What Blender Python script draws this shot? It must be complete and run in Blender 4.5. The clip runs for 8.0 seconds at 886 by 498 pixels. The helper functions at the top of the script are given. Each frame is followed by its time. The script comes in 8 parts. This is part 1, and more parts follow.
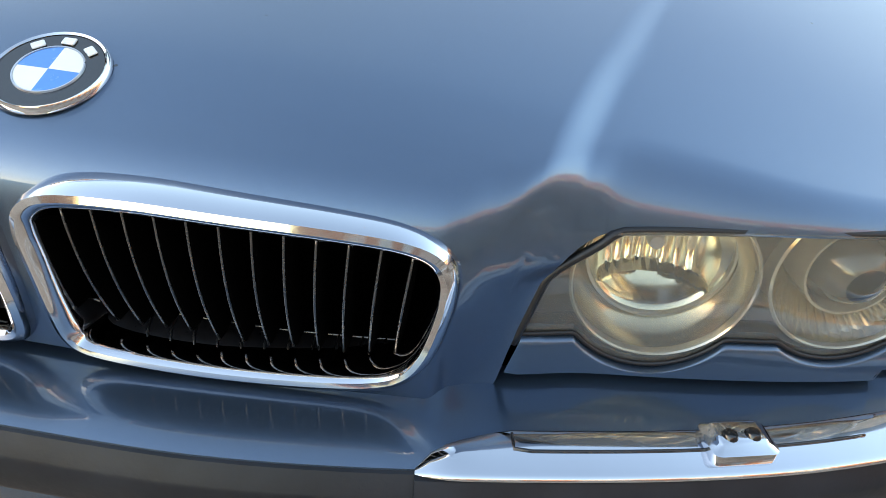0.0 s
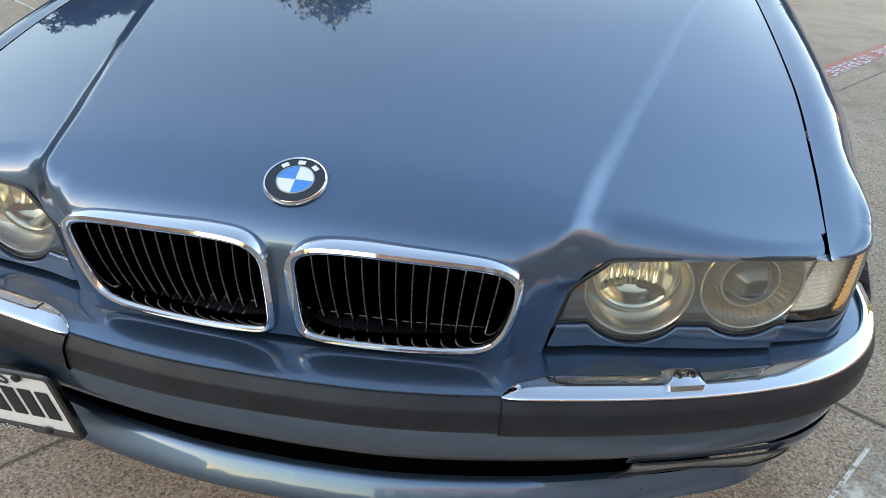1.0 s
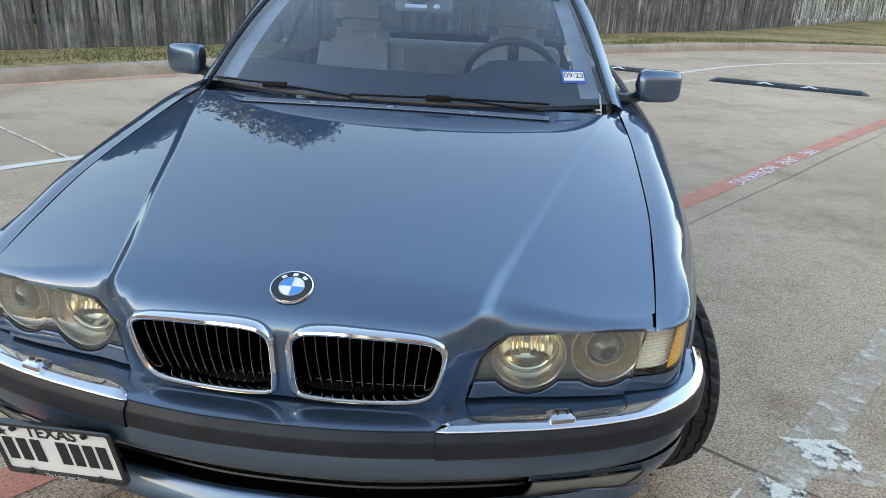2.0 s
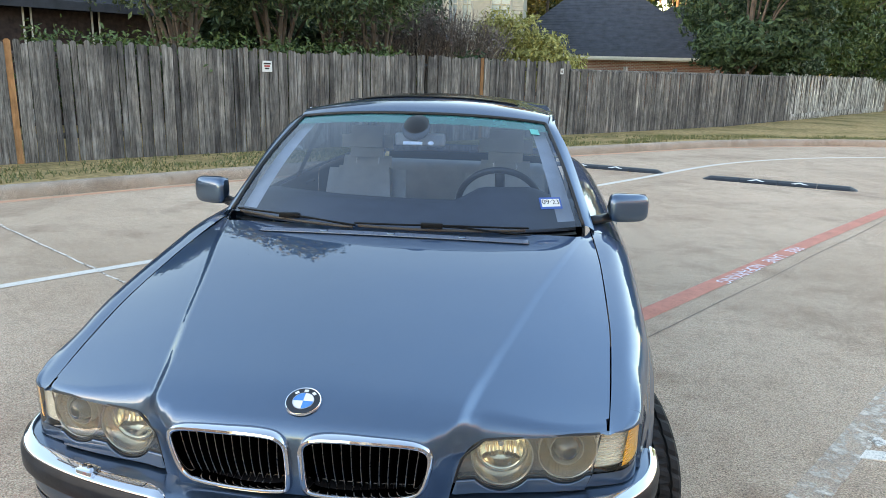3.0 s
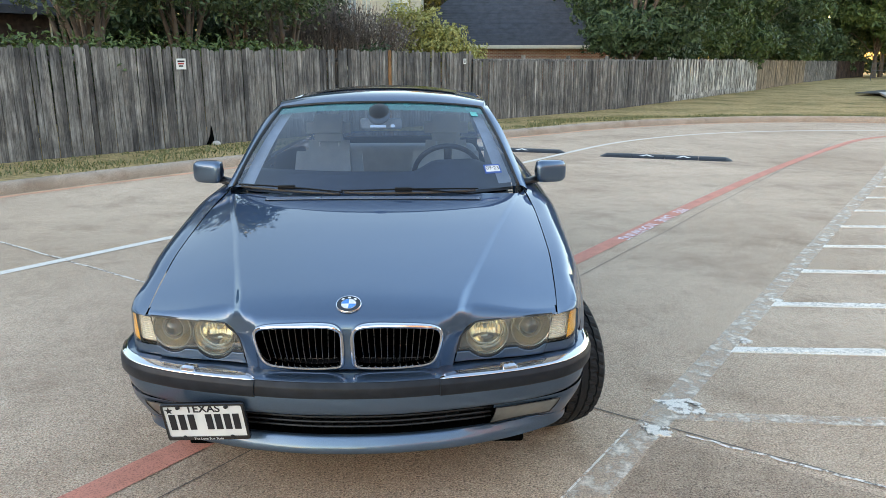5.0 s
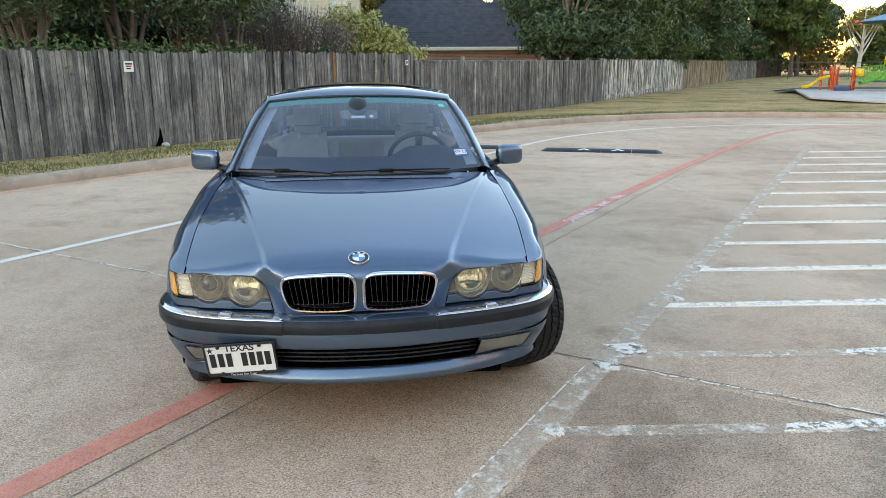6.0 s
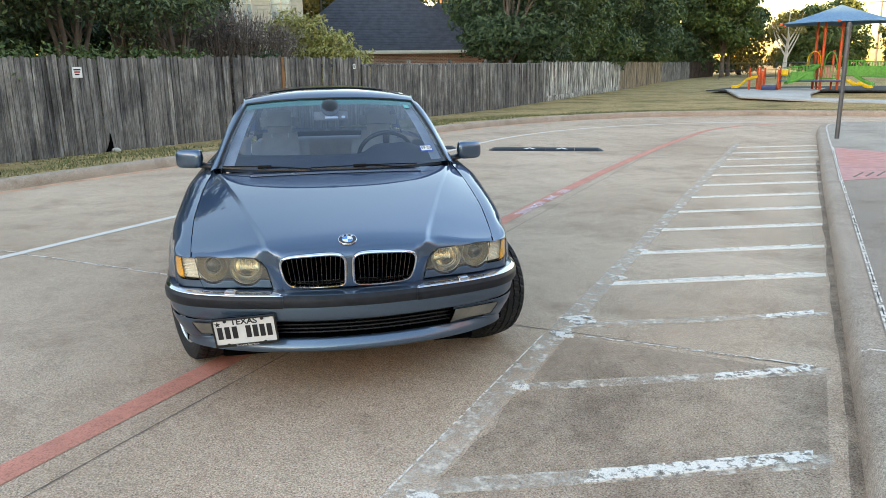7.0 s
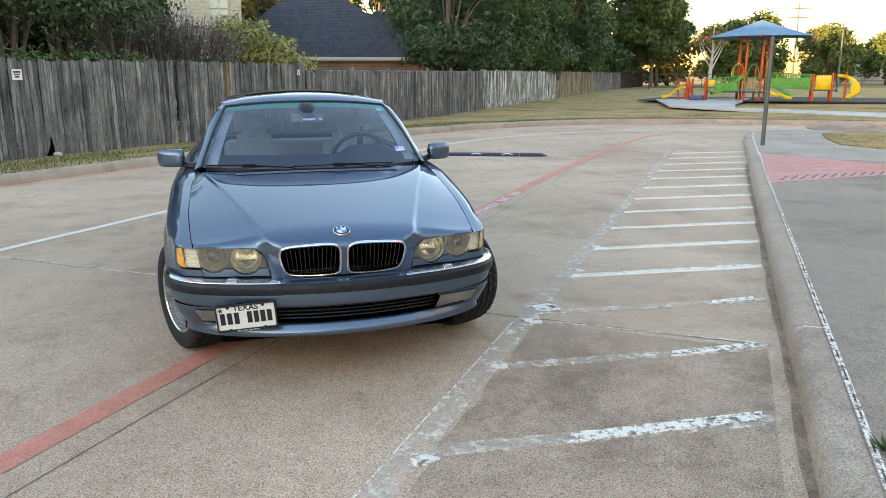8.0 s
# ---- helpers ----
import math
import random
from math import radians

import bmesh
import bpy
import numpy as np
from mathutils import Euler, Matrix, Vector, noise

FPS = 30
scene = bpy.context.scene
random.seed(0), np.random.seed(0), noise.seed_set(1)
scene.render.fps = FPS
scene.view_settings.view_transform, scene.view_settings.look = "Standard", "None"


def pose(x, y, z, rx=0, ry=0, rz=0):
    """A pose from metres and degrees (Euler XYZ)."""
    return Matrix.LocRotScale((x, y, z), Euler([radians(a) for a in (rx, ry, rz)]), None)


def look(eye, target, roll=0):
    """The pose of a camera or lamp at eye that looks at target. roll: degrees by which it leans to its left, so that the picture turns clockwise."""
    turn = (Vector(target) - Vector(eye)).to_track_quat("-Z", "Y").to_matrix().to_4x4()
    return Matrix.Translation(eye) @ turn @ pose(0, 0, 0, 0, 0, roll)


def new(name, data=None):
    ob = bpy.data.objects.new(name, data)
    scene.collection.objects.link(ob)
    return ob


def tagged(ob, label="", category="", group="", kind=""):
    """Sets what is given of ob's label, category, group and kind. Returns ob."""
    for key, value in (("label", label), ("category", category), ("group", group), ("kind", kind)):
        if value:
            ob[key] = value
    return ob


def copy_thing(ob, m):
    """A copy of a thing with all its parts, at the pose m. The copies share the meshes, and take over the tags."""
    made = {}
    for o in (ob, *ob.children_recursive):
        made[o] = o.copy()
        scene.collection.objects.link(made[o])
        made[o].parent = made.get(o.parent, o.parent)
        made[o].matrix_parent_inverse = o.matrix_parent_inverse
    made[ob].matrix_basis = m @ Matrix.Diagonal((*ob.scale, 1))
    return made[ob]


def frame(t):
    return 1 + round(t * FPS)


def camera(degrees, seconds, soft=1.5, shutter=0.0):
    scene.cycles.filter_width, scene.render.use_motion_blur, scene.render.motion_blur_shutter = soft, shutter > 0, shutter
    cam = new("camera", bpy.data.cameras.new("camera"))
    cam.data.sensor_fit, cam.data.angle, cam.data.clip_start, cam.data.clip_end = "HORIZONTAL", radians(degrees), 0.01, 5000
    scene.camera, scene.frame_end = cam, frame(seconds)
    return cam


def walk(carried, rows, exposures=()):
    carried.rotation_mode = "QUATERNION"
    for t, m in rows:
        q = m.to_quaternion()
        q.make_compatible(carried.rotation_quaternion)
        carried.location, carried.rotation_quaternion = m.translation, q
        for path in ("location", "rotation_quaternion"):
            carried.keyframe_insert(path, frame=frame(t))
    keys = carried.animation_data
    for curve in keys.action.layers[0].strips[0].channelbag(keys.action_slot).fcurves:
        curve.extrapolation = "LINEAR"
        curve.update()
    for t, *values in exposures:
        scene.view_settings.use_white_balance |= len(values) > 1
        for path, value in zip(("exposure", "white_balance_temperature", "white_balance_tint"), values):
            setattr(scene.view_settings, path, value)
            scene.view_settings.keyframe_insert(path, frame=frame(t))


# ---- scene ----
cam = camera(61.9, 8.0, 0.85)
PATH = [
    (0, (0.358, -0.285, 0.974), (0.151, 1.406, -0.073), 5.1),
    (0.2, (0.360, -0.310, 1.008), (0.151, 1.360, -0.056), 4.9),
    (0.5, (0.348, -0.420, 1.046), (0.124, 1.292, 0.038), 4.3),
    (0.7, (0.347, -0.509, 1.105), (0.081, 1.198, 0.058), 3.3),
    (1, (0.327, -0.677, 1.184), (0.080, 1.059, 0.222), 3.2),
    (1.2, (0.331, -0.769, 1.240), (0.082, 1.006, 0.315), 2.7),
    (1.5, (0.342, -0.887, 1.294), (0.131, 0.927, 0.479), 3.3),
    (1.7, (0.365, -0.969, 1.328), (0.175, 0.861, 0.562), 2.9),
    (2, (0.419, -1.103, 1.373), (0.239, 0.761, 0.669), 2.7),
    (2.2, (0.462, -1.199, 1.399), (0.265, 0.690, 0.771), 2.4),
    (3.3, (0.518, -1.413, 1.588), (0.280, 0.519, 1.129), 0.9),
    (3.5, (0.527, -1.448, 1.597), (0.280, 0.480, 1.128), 0.5),
    (4, (0.485, -1.647, 1.597), (0.278, 0.282, 1.110), -0.1),
    (4.5, (0.368, -1.914, 1.579), (0.282, 0.024, 1.091), -0.1),
    (5.8, (0.127, -2.652, 1.556), (0.286, -0.718, 1.070), -0.3),
    (6, (0.057, -2.765, 1.544), (0.247, -0.833, 1.061), -0.4),
    (6.5, (-0.068, -3.003, 1.559), (0.209, -1.083, 1.074), -0.7),
    (7, (-0.142, -3.210, 1.555), (0.193, -1.297, 1.078), -0.8),
    (7.5, (-0.247, -3.369, 1.549), (0.165, -1.472, 1.068), -0.3),
    (8, (-0.448, -3.466, 1.543), (0.055, -1.585, 1.084), -0.1),
]
walk(cam, [(t, look(eye, target, roll)) for t, eye, target, roll in PATH], [(0.0, 3.60, 10100, 22), (1.2, 3.36, 9500, 22), (2.2, 3.38, 9500, 22), (3.4, 3.62, 9500, 22), (4.2, 3.56, 9500, 22), (6.0, 3.45, 9750, 22), (8.0, 3.36, 9700, 22)])

# ---- light ----
SUN_UP, SUN_AZ = radians(5.0), radians(240.0)
world = bpy.data.worlds.new("world")
scene.world = world
world.use_nodes = True
wt = world.node_tree
wt.nodes.clear()
sky = wt.nodes.new("ShaderNodeTexSky")
sky.sky_type = "NISHITA"
sky.sun_disc = False
sky.sun_elevation, sky.sun_rotation = SUN_UP, SUN_AZ
sky.air_density, sky.dust_density, sky.ozone_density = 1.1, 0.6, 2.6
bg = wt.nodes.new("ShaderNodeBackground")
bg.inputs["Strength"].default_value = 0.15
wo = wt.nodes.new("ShaderNodeOutputWorld")
wt.links.new(sky.outputs[0], bg.inputs["Color"])
wt.links.new(bg.outputs[0], wo.inputs[0])

sun_data = bpy.data.lights.new("sun", "SUN")
sun_data.energy, sun_data.angle, sun_data.color = 2.0, radians(0.6), (1.0, 0.66, 0.34)
sun = new("sun", sun_data)
to_sun = Vector((math.sin(SUN_AZ) * math.cos(SUN_UP), math.cos(SUN_AZ) * math.cos(SUN_UP), math.sin(SUN_UP)))
sun.matrix_world = look(to_sun * 60, (0, 0, 0))


# ---- materials ----
def material(name):
    m = bpy.data.materials.new(name)
    m.use_nodes = True
    return m, m.node_tree.nodes, m.node_tree.links, m.node_tree.nodes["Principled BSDF"]


def setv(node, **values):
    for key, value in values.items():
        node.inputs[key.replace("_", " ")].default_value = value
    return node


def rgb(c):
    return (c[0], c[1], c[2], 1.0)


def tex_noise(nodes, links, scale, detail=4.0, rough=0.55, coord="Object", stretch=None):
    tc = nodes.new("ShaderNodeTexCoord")
    src = tc.outputs[coord]
    if stretch:
        mp = nodes.new("ShaderNodeMapping")
        mp.inputs["Scale"].default_value = stretch
        links.new(src, mp.inputs[0])
        src = mp.outputs[0]
    n = nodes.new("ShaderNodeTexNoise")
    n.inputs["Scale"].default_value, n.inputs["Detail"].default_value, n.inputs["Roughness"].default_value = scale, detail, rough
    links.new(src, n.inputs["Vector"])
    return n


def ramp(nodes, links, src, stops):
    r = nodes.new("ShaderNodeValToRGB")
    el = r.color_ramp.elements
    while len(el) < len(stops):
        el.new(0.5)
    for e, (p, c) in zip(el, stops):
        e.position, e.color = p, rgb(c)
    links.new(src, r.inputs[0])
    return r


def mix(nodes, links, kind, a, b, fac):
    m = nodes.new("ShaderNodeMix")
    m.data_type, m.blend_type = "RGBA", kind
    for sock, v in ((m.inputs[0], fac), (m.inputs[6], a), (m.inputs[7], b)):
        if isinstance(v, bpy.types.NodeSocket):
            links.new(v, sock)
        elif isinstance(v, (int, float)):
            sock.default_value = v
        else:
            sock.default_value = rgb(v)
    return m.outputs[2]


def bump(nodes, links, height, strength, distance, bsdf):
    b = nodes.new("ShaderNodeBump")
    b.inputs["Strength"].default_value, b.inputs["Distance"].default_value = strength, distance
    links.new(height, b.inputs["Height"])
    links.new(b.outputs[0], bsdf.inputs["Normal"])
    return b


def plain(name, color, rough=0.5, metal=0.0, vary=0.18, scale=9.0, grain=120.0, bumps=0.08, coat=0.0, coord="Object", per_object=0.0, spec=0.5):
    """A painted, moulded or metal surface with stains at one scale and grain at another."""
    m, n, l, b = material(name)
    big = tex_noise(n, l, scale, 5.0, coord=coord)
    fine = tex_noise(n, l, grain, 3.0, coord=coord)
    lo, hi = [c * (1 - vary) for c in color], [min(1, c * (1 + vary)) for c in color]
    col = ramp(n, l, big.outputs[0], [(0.3, lo), (0.7, hi)]).outputs[0]
    if per_object:
        oi = n.new("ShaderNodeObjectInfo")
        mr = n.new("ShaderNodeMapRange")
        mr.inputs[3].default_value, mr.inputs[4].default_value = 1 - per_object, 1 + per_object
        l.new(oi.outputs["Random"], mr.inputs[0])
        mu = n.new("ShaderNodeVectorMath")
        mu.operation = "SCALE"
        l.new(col, mu.inputs[0])
        l.new(mr.outputs[0], mu.inputs["Scale"])
        col = mu.outputs[0]
    l.new(col, b.inputs["Base Color"])
    rr = n.new("ShaderNodeMapRange")
    rr.inputs[3].default_value, rr.inputs[4].default_value = max(0.0, rough - 0.08), min(1, rough + 0.08)
    l.new(fine.outputs[0], rr.inputs[0])
    l.new(rr.outputs[0], b.inputs["Roughness"])
    setv(b, Metallic=metal, Coat_Weight=coat, Coat_Roughness=0.06)
    b.inputs["Specular IOR Level"].default_value = spec
    if bumps:
        bump(n, l, fine.outputs[0], bumps, 0.004, b)
    return m


def car_paint():
    m, n, l, b = material("blue_grey_metallic_paint")
    flake = tex_noise(n, l, 2600.0, 2.0)
    dust = tex_noise(n, l, 5.0, 6.0)
    col = ramp(n, l, flake.outputs[0], [(0.35, (0.066, 0.121, 0.184)), (0.7, (0.109, 0.187, 0.280))]).outputs[0]
    col = mix(n, l, "MIX", col, (0.24, 0.25, 0.26), ramp(n, l, dust.outputs[0], [(0.45, (0, 0, 0)), (0.9, (0.09, 0.09, 0.09))]).outputs[0])
    chip = n.new("ShaderNodeTexVoronoi")
    chip.inputs["Scale"].default_value = 24.0
    tc = n.new("ShaderNodeTexCoord")
    l.new(tc.outputs["Object"], chip.inputs["Vector"])
    sel = n.new("ShaderNodeSeparateColor")
    l.new(chip.outputs["Color"], sel.inputs[0])
    near = n.new("ShaderNodeMath")
    near.operation = "LESS_THAN"
    near.inputs[1].default_value = 0.04
    l.new(chip.outputs["Distance"], near.inputs[0])
    rare = n.new("ShaderNodeMath")
    rare.operation = "GREATER_THAN"
    rare.inputs[1].default_value = 0.74
    l.new(sel.outputs[0], rare.inputs[0])
    both = n.new("ShaderNodeMath")
    both.operation = "MULTIPLY"
    l.new(near.outputs[0], both.inputs[0])
    l.new(rare.outputs[0], both.inputs[1])
    col = mix(n, l, "MIX", col, (0.05, 0.06, 0.07), both.outputs[0])
    l.new(col, b.inputs["Base Color"])
    setv(b, Metallic=0.85, Roughness=0.37, Coat_Weight=1.0, Coat_Roughness=0.02, Coat_IOR=1.6)
    b.inputs["Specular Tint"].default_value = rgb((0.10, 0.14, 0.22))
    peel = tex_noise(n, l, 220.0, 1.0)
    bump(n, l, peel.outputs[0], 0.012, 0.002, b)
    return m


def glass_sheet(name, tint, haze=0.0, haze_color=(0.5, 0.5, 0.5), gloss=1.0):
    """A thin pane: clear to look through, with a mirror film that grows at grazing angles, and a patchy diffuse film of
    haze_color.
    """
    m, n, l, b = material(name)
    n.remove(b)
    out = n["Material Output"]
    clear = n.new("ShaderNodeBsdfTransparent")
    clear.inputs[0].default_value = rgb(tint)
    shine = n.new("ShaderNodeBsdfGlossy")
    shine.inputs["Roughness"].default_value = 0.02
    fr = n.new("ShaderNodeLayerWeight")
    fr.inputs["Blend"].default_value = 0.5
    rise = n.new("ShaderNodeMath")
    rise.operation = "POWER"
    rise.inputs[1].default_value = 3.0
    l.new(fr.outputs["Facing"], rise.inputs[0])
    mult = n.new("ShaderNodeMapRange")
    mult.inputs[3].default_value, mult.inputs[4].default_value = 0.05 * gloss, min(0.95, 0.95 * gloss)
    l.new(rise.outputs[0], mult.inputs[0])
    dull = n.new("ShaderNodeBsdfDiffuse")
    dull.inputs[0].default_value = rgb(haze_color)
    m1, m2 = n.new("ShaderNodeMixShader"), n.new("ShaderNodeMixShader")
    spots = tex_noise(n, l, 14.0, 5.0)
    hz = n.new("ShaderNodeMapRange")
    hz.inputs[3].default_value, hz.inputs[4].default_value = haze * 0.6, haze * 1.4
    l.new(spots.outputs[0], hz.inputs[0])
    l.new(hz.outputs[0], m1.inputs[0])
    l.new(clear.outputs[0], m1.inputs[1])
    l.new(dull.outputs[0], m1.inputs[2])
    l.new(mult.outputs[0], m2.inputs[0])
    l.new(m1.outputs[0], m2.inputs[1])
    l.new(shine.outputs[0], m2.inputs[2])
    l.new(m2.outputs[0], out.inputs[0])
    return m


def concrete(name, dark, light, stain, speck=0.5, bumpy=0.5, big=0.35):
    m, n, l, b = material(name)
    patches = tex_noise(n, l, big, 6.0, 0.6)
    mid = tex_noise(n, l, 4.0, 6.0, 0.65)
    fine = tex_noise(n, l, 130.0, 4.0, 0.85)
    stones = n.new("ShaderNodeTexVoronoi")
    stones.inputs["Scale"].default_value = 165.0
    tc = n.new("ShaderNodeTexCoord")
    l.new(tc.outputs["Object"], stones.inputs["Vector"])
    col = ramp(n, l, patches.outputs[0], [(0.32, dark), (0.68, light)]).outputs[0]
    col = mix(n, l, "MIX", col, stain, ramp(n, l, mid.outputs[0], [(0.5, (0, 0, 0)), (0.78, (0.5, 0.5, 0.5))]).outputs[0])
    grey = n.new("ShaderNodeHueSaturation")
    grey.inputs["Saturation"].default_value = 0.06
    l.new(stones.outputs["Color"], grey.inputs["Color"])
    col = mix(n, l, "OVERLAY", col, grey.outputs[0], speck * 0.55)
    col = mix(n, l, "OVERLAY", col, ramp(n, l, fine.outputs[0], [(0.32, (0.06, 0.06, 0.06)), (0.68, (0.94, 0.94, 0.94))]).outputs[0], speck)
    mott = tex_noise(n, l, 22.0, 8.0, 0.8)
    col = mix(n, l, "OVERLAY", col, ramp(n, l, mott.outputs[0], [(0.36, (0.22, 0.21, 0.20)), (0.64, (0.78, 0.78, 0.78))]).outputs[0], speck * 0.22)
    blot = tex_noise(n, l, 1.3, 7.0, 0.7)
    col = mix(n, l, "MULTIPLY", col, (0.62, 0.57, 0.54), ramp(n, l, blot.outputs[0], [(0.5, (0, 0, 0)), (0.72, (0.75, 0.75, 0.75))]).outputs[0])
    l.new(col, b.inputs["Base Color"])
    setv(b, Roughness=0.85)
    b.inputs["Specular IOR Level"].default_value = 0.3
    bump(n, l, fine.outputs[0], bumpy, 0.004, b)
    return m


def worn_paint(name, paint, keep=0.5, scale=3.0, soft=0.03, film=0.25, full=1.0):
    """Road paint that has flaked off in patches; a thin film is left where it has gone."""
    m, n, l, b = material(name)
    flakes = tex_noise(n, l, scale, 9.0, 0.72)
    fine = tex_noise(n, l, 140.0, 3.0, 0.7)
    k = ramp(n, l, flakes.outputs[0], [(1 - keep - soft, (film, film, film)), (1 - keep + soft, (full, full, full))]).outputs[0]
    k = mix(n, l, "MULTIPLY", k, ramp(n, l, fine.outputs[0], [(0.3, (0.55, 0.55, 0.55)), (0.5, (1, 1, 1))]).outputs[0], 1.0)
    l.new(mix(n, l, "OVERLAY", paint, fine.outputs[0], 0.2), b.inputs["Base Color"])
    l.new(k, b.inputs["Alpha"])
    setv(b, Roughness=0.75)
    bump(n, l, fine.outputs[0], 0.3, 0.004, b)
    return m


def wood_fence(name, dark, light, bleach, pale=0.6, stain=0.95):
    """Weathered boards: each its own tone and grain, with dark streaks and bleached runs."""
    m, n, l, b = material(name)
    oi = n.new("ShaderNodeObjectInfo")
    isl = n.new("ShaderNodeNewGeometry")
    tc = n.new("ShaderNodeTexCoord")
    shift = n.new("ShaderNodeVectorMath")
    shift.operation = "MULTIPLY_ADD"
    shift.inputs[1].default_value = (37.0, 11.0, 53.0)
    l.new(oi.outputs["Random"], shift.inputs[0])
    l.new(tc.outputs["Object"], shift.inputs[2])

    def streaks(scale, stretch, detail, rough):
        mp = n.new("ShaderNodeMapping")
        mp.inputs["Scale"].default_value = stretch
        l.new(shift.outputs[0], mp.inputs[0])
        t = n.new("ShaderNodeTexNoise")
        t.inputs["Scale"].default_value, t.inputs["Detail"].default_value, t.inputs["Roughness"].default_value = scale, detail, rough
        l.new(mp.outputs[0], t.inputs["Vector"])
        return t
    grain = streaks(6.0, (16, 16, 0.7), 6.0, 0.7)
    runs = streaks(2.0, (7, 7, 0.55), 5.0, 0.65)
    soot = streaks(1.2, (5, 5, 0.9), 4.0, 0.6)
    add = n.new("ShaderNodeMath")
    l.new(oi.outputs["Random"], add.inputs[0])
    l.new(isl.outputs["Random Per Island"], add.inputs[1])
    fr = n.new("ShaderNodeMath")
    fr.operation = "FRACT"
    l.new(add.outputs[0], fr.inputs[0])
    tone = ramp(n, l, fr.outputs[0], [(0.0, (0.5, 0.5, 0.52)), (0.35, (0.85, 0.85, 0.86)), (0.8, (1.1, 1.09, 1.08)), (1.0, (1.4, 1.38, 1.35))]).outputs[0]
    col = ramp(n, l, grain.outputs[0], [(0.3, dark), (0.7, light)]).outputs[0]
    col = mix(n, l, "MIX", col, bleach, ramp(n, l, runs.outputs[0], [(0.5 - 0.06 * (pale > 0.9), (0, 0, 0)), (0.72 - 0.12 * (pale > 0.9), (pale, pale, pale))]).outputs[0])
    col = mix(n, l, "MULTIPLY", col, tone, 1.0)
    col = mix(n, l, "MULTIPLY", col, (0.35, 0.35, 0.37), ramp(n, l, soot.outputs[0], [(0.48, (0, 0, 0)), (0.7, (0.8, 0.8, 0.8))]).outputs[0])
    # weather stains that run over many boards
    wide = n.new("ShaderNodeTexNoise")
    wide.inputs["Scale"].default_value, wide.inputs["Detail"].default_value, wide.inputs["Roughness"].default_value = 1.1, 6.0, 0.7
    l.new(isl.outputs["Position"], wide.inputs["Vector"])
    col = mix(n, l, "MULTIPLY", col, (0.42, 0.43, 0.46), ramp(n, l, wide.outputs[0], [(0.42, (0, 0, 0)), (0.66, (stain, stain, stain))]).outputs[0])
    l.new(col, b.inputs["Base Color"])
    setv(b, Roughness=0.9)
    b.inputs["Specular IOR Level"].default_value = 0.2
    bump(n, l, grain.outputs[0], 0.5, 0.01, b)
    return m


def leafy(name, dark, light, autumn=None):
    m, n, l, b = material(name)
    isl = n.new("ShaderNodeNewGeometry")
    big = tex_noise(n, l, 0.5, 3.0)
    add = n.new("ShaderNodeMath")
    add.operation = "MULTIPLY_ADD"
    add.inputs[1].default_value = 0.55
    l.new(isl.outputs["Random Per Island"], add.inputs[0])
    half = n.new("ShaderNodeMath")
    half.operation = "MULTIPLY"
    half.inputs[1].default_value = 0.55
    l.new(big.outputs[0], half.inputs[0])
    l.new(half.outputs[0], add.inputs[2])
    stops = [(0.15, dark), (0.75, light)] + ([(1.0, autumn)] if autumn else [])
    l.new(ramp(n, l, add.outputs[0], stops).outputs[0], b.inputs["Base Color"])
    setv(b, Roughness=0.55)
    b.inputs["Specular IOR Level"].default_value = 0.35
    return m


def lawn(name, green, straw, bare):
    m, n, l, b = material(name)
    patches = tex_noise(n, l, 0.45, 8.0, 0.75)
    mid = tex_noise(n, l, 2.2, 8.0, 0.8)
    fine = tex_noise(n, l, 55.0, 4.0, 0.8)
    col = ramp(n, l, patches.outputs[0], [(0.46, straw), (0.70, green)]).outputs[0]
    col = mix(n, l, "MIX", col, bare, ramp(n, l, mid.outputs[0], [(0.52, (0, 0, 0)), (0.75, (0.7, 0.7, 0.7))]).outputs[0])
    tuft = tex_noise(n, l, 9.0, 6.0, 0.8)
    col = mix(n, l, "OVERLAY", col, ramp(n, l, tuft.outputs[0], [(0.38, (0.2, 0.2, 0.2)), (0.62, (0.82, 0.8, 0.78))]).outputs[0], 0.7)
    col = mix(n, l, "OVERLAY", col, fine.outputs[0], 0.8)
    l.new(col, b.inputs["Base Color"])
    setv(b, Roughness=0.95)
    b.inputs["Specular IOR Level"].default_value = 0.1
    bump(n, l, fine.outputs[0], 0.9, 0.04, b)
    return m


def bricks(name, scale=1.0):
    m, n, l, b = material(name)
    tc = n.new("ShaderNodeTexCoord")
    mp = n.new("ShaderNodeMapping")
    mp.inputs["Rotation"].default_value = (radians(90), 0, 0)
    l.new(tc.outputs["Object"], mp.inputs[0])
    br = n.new("ShaderNodeTexBrick")
    br.inputs["Color1"].default_value, br.inputs["Color2"].default_value = rgb((0.30, 0.12, 0.085)), rgb((0.40, 0.19, 0.13))
    br.inputs["Mortar"].default_value = rgb((0.45, 0.41, 0.36))
    br.inputs["Scale"].default_value = 1.0
    br.inputs["Mortar Size"].default_value = 0.008
    br.inputs["Brick Width"].default_value, br.inputs["Row Height"].default_value = 0.21 * scale, 0.075 * scale
    l.new(mp.outputs[0], br.inputs["Vector"])
    dirt = tex_noise(n, l, 0.8, 5.0)
    l.new(mix(n, l, "OVERLAY", br.outputs[0], dirt.outputs[0], 0.5), b.inputs["Base Color"])
    setv(b, Roughness=0.9)
    return m


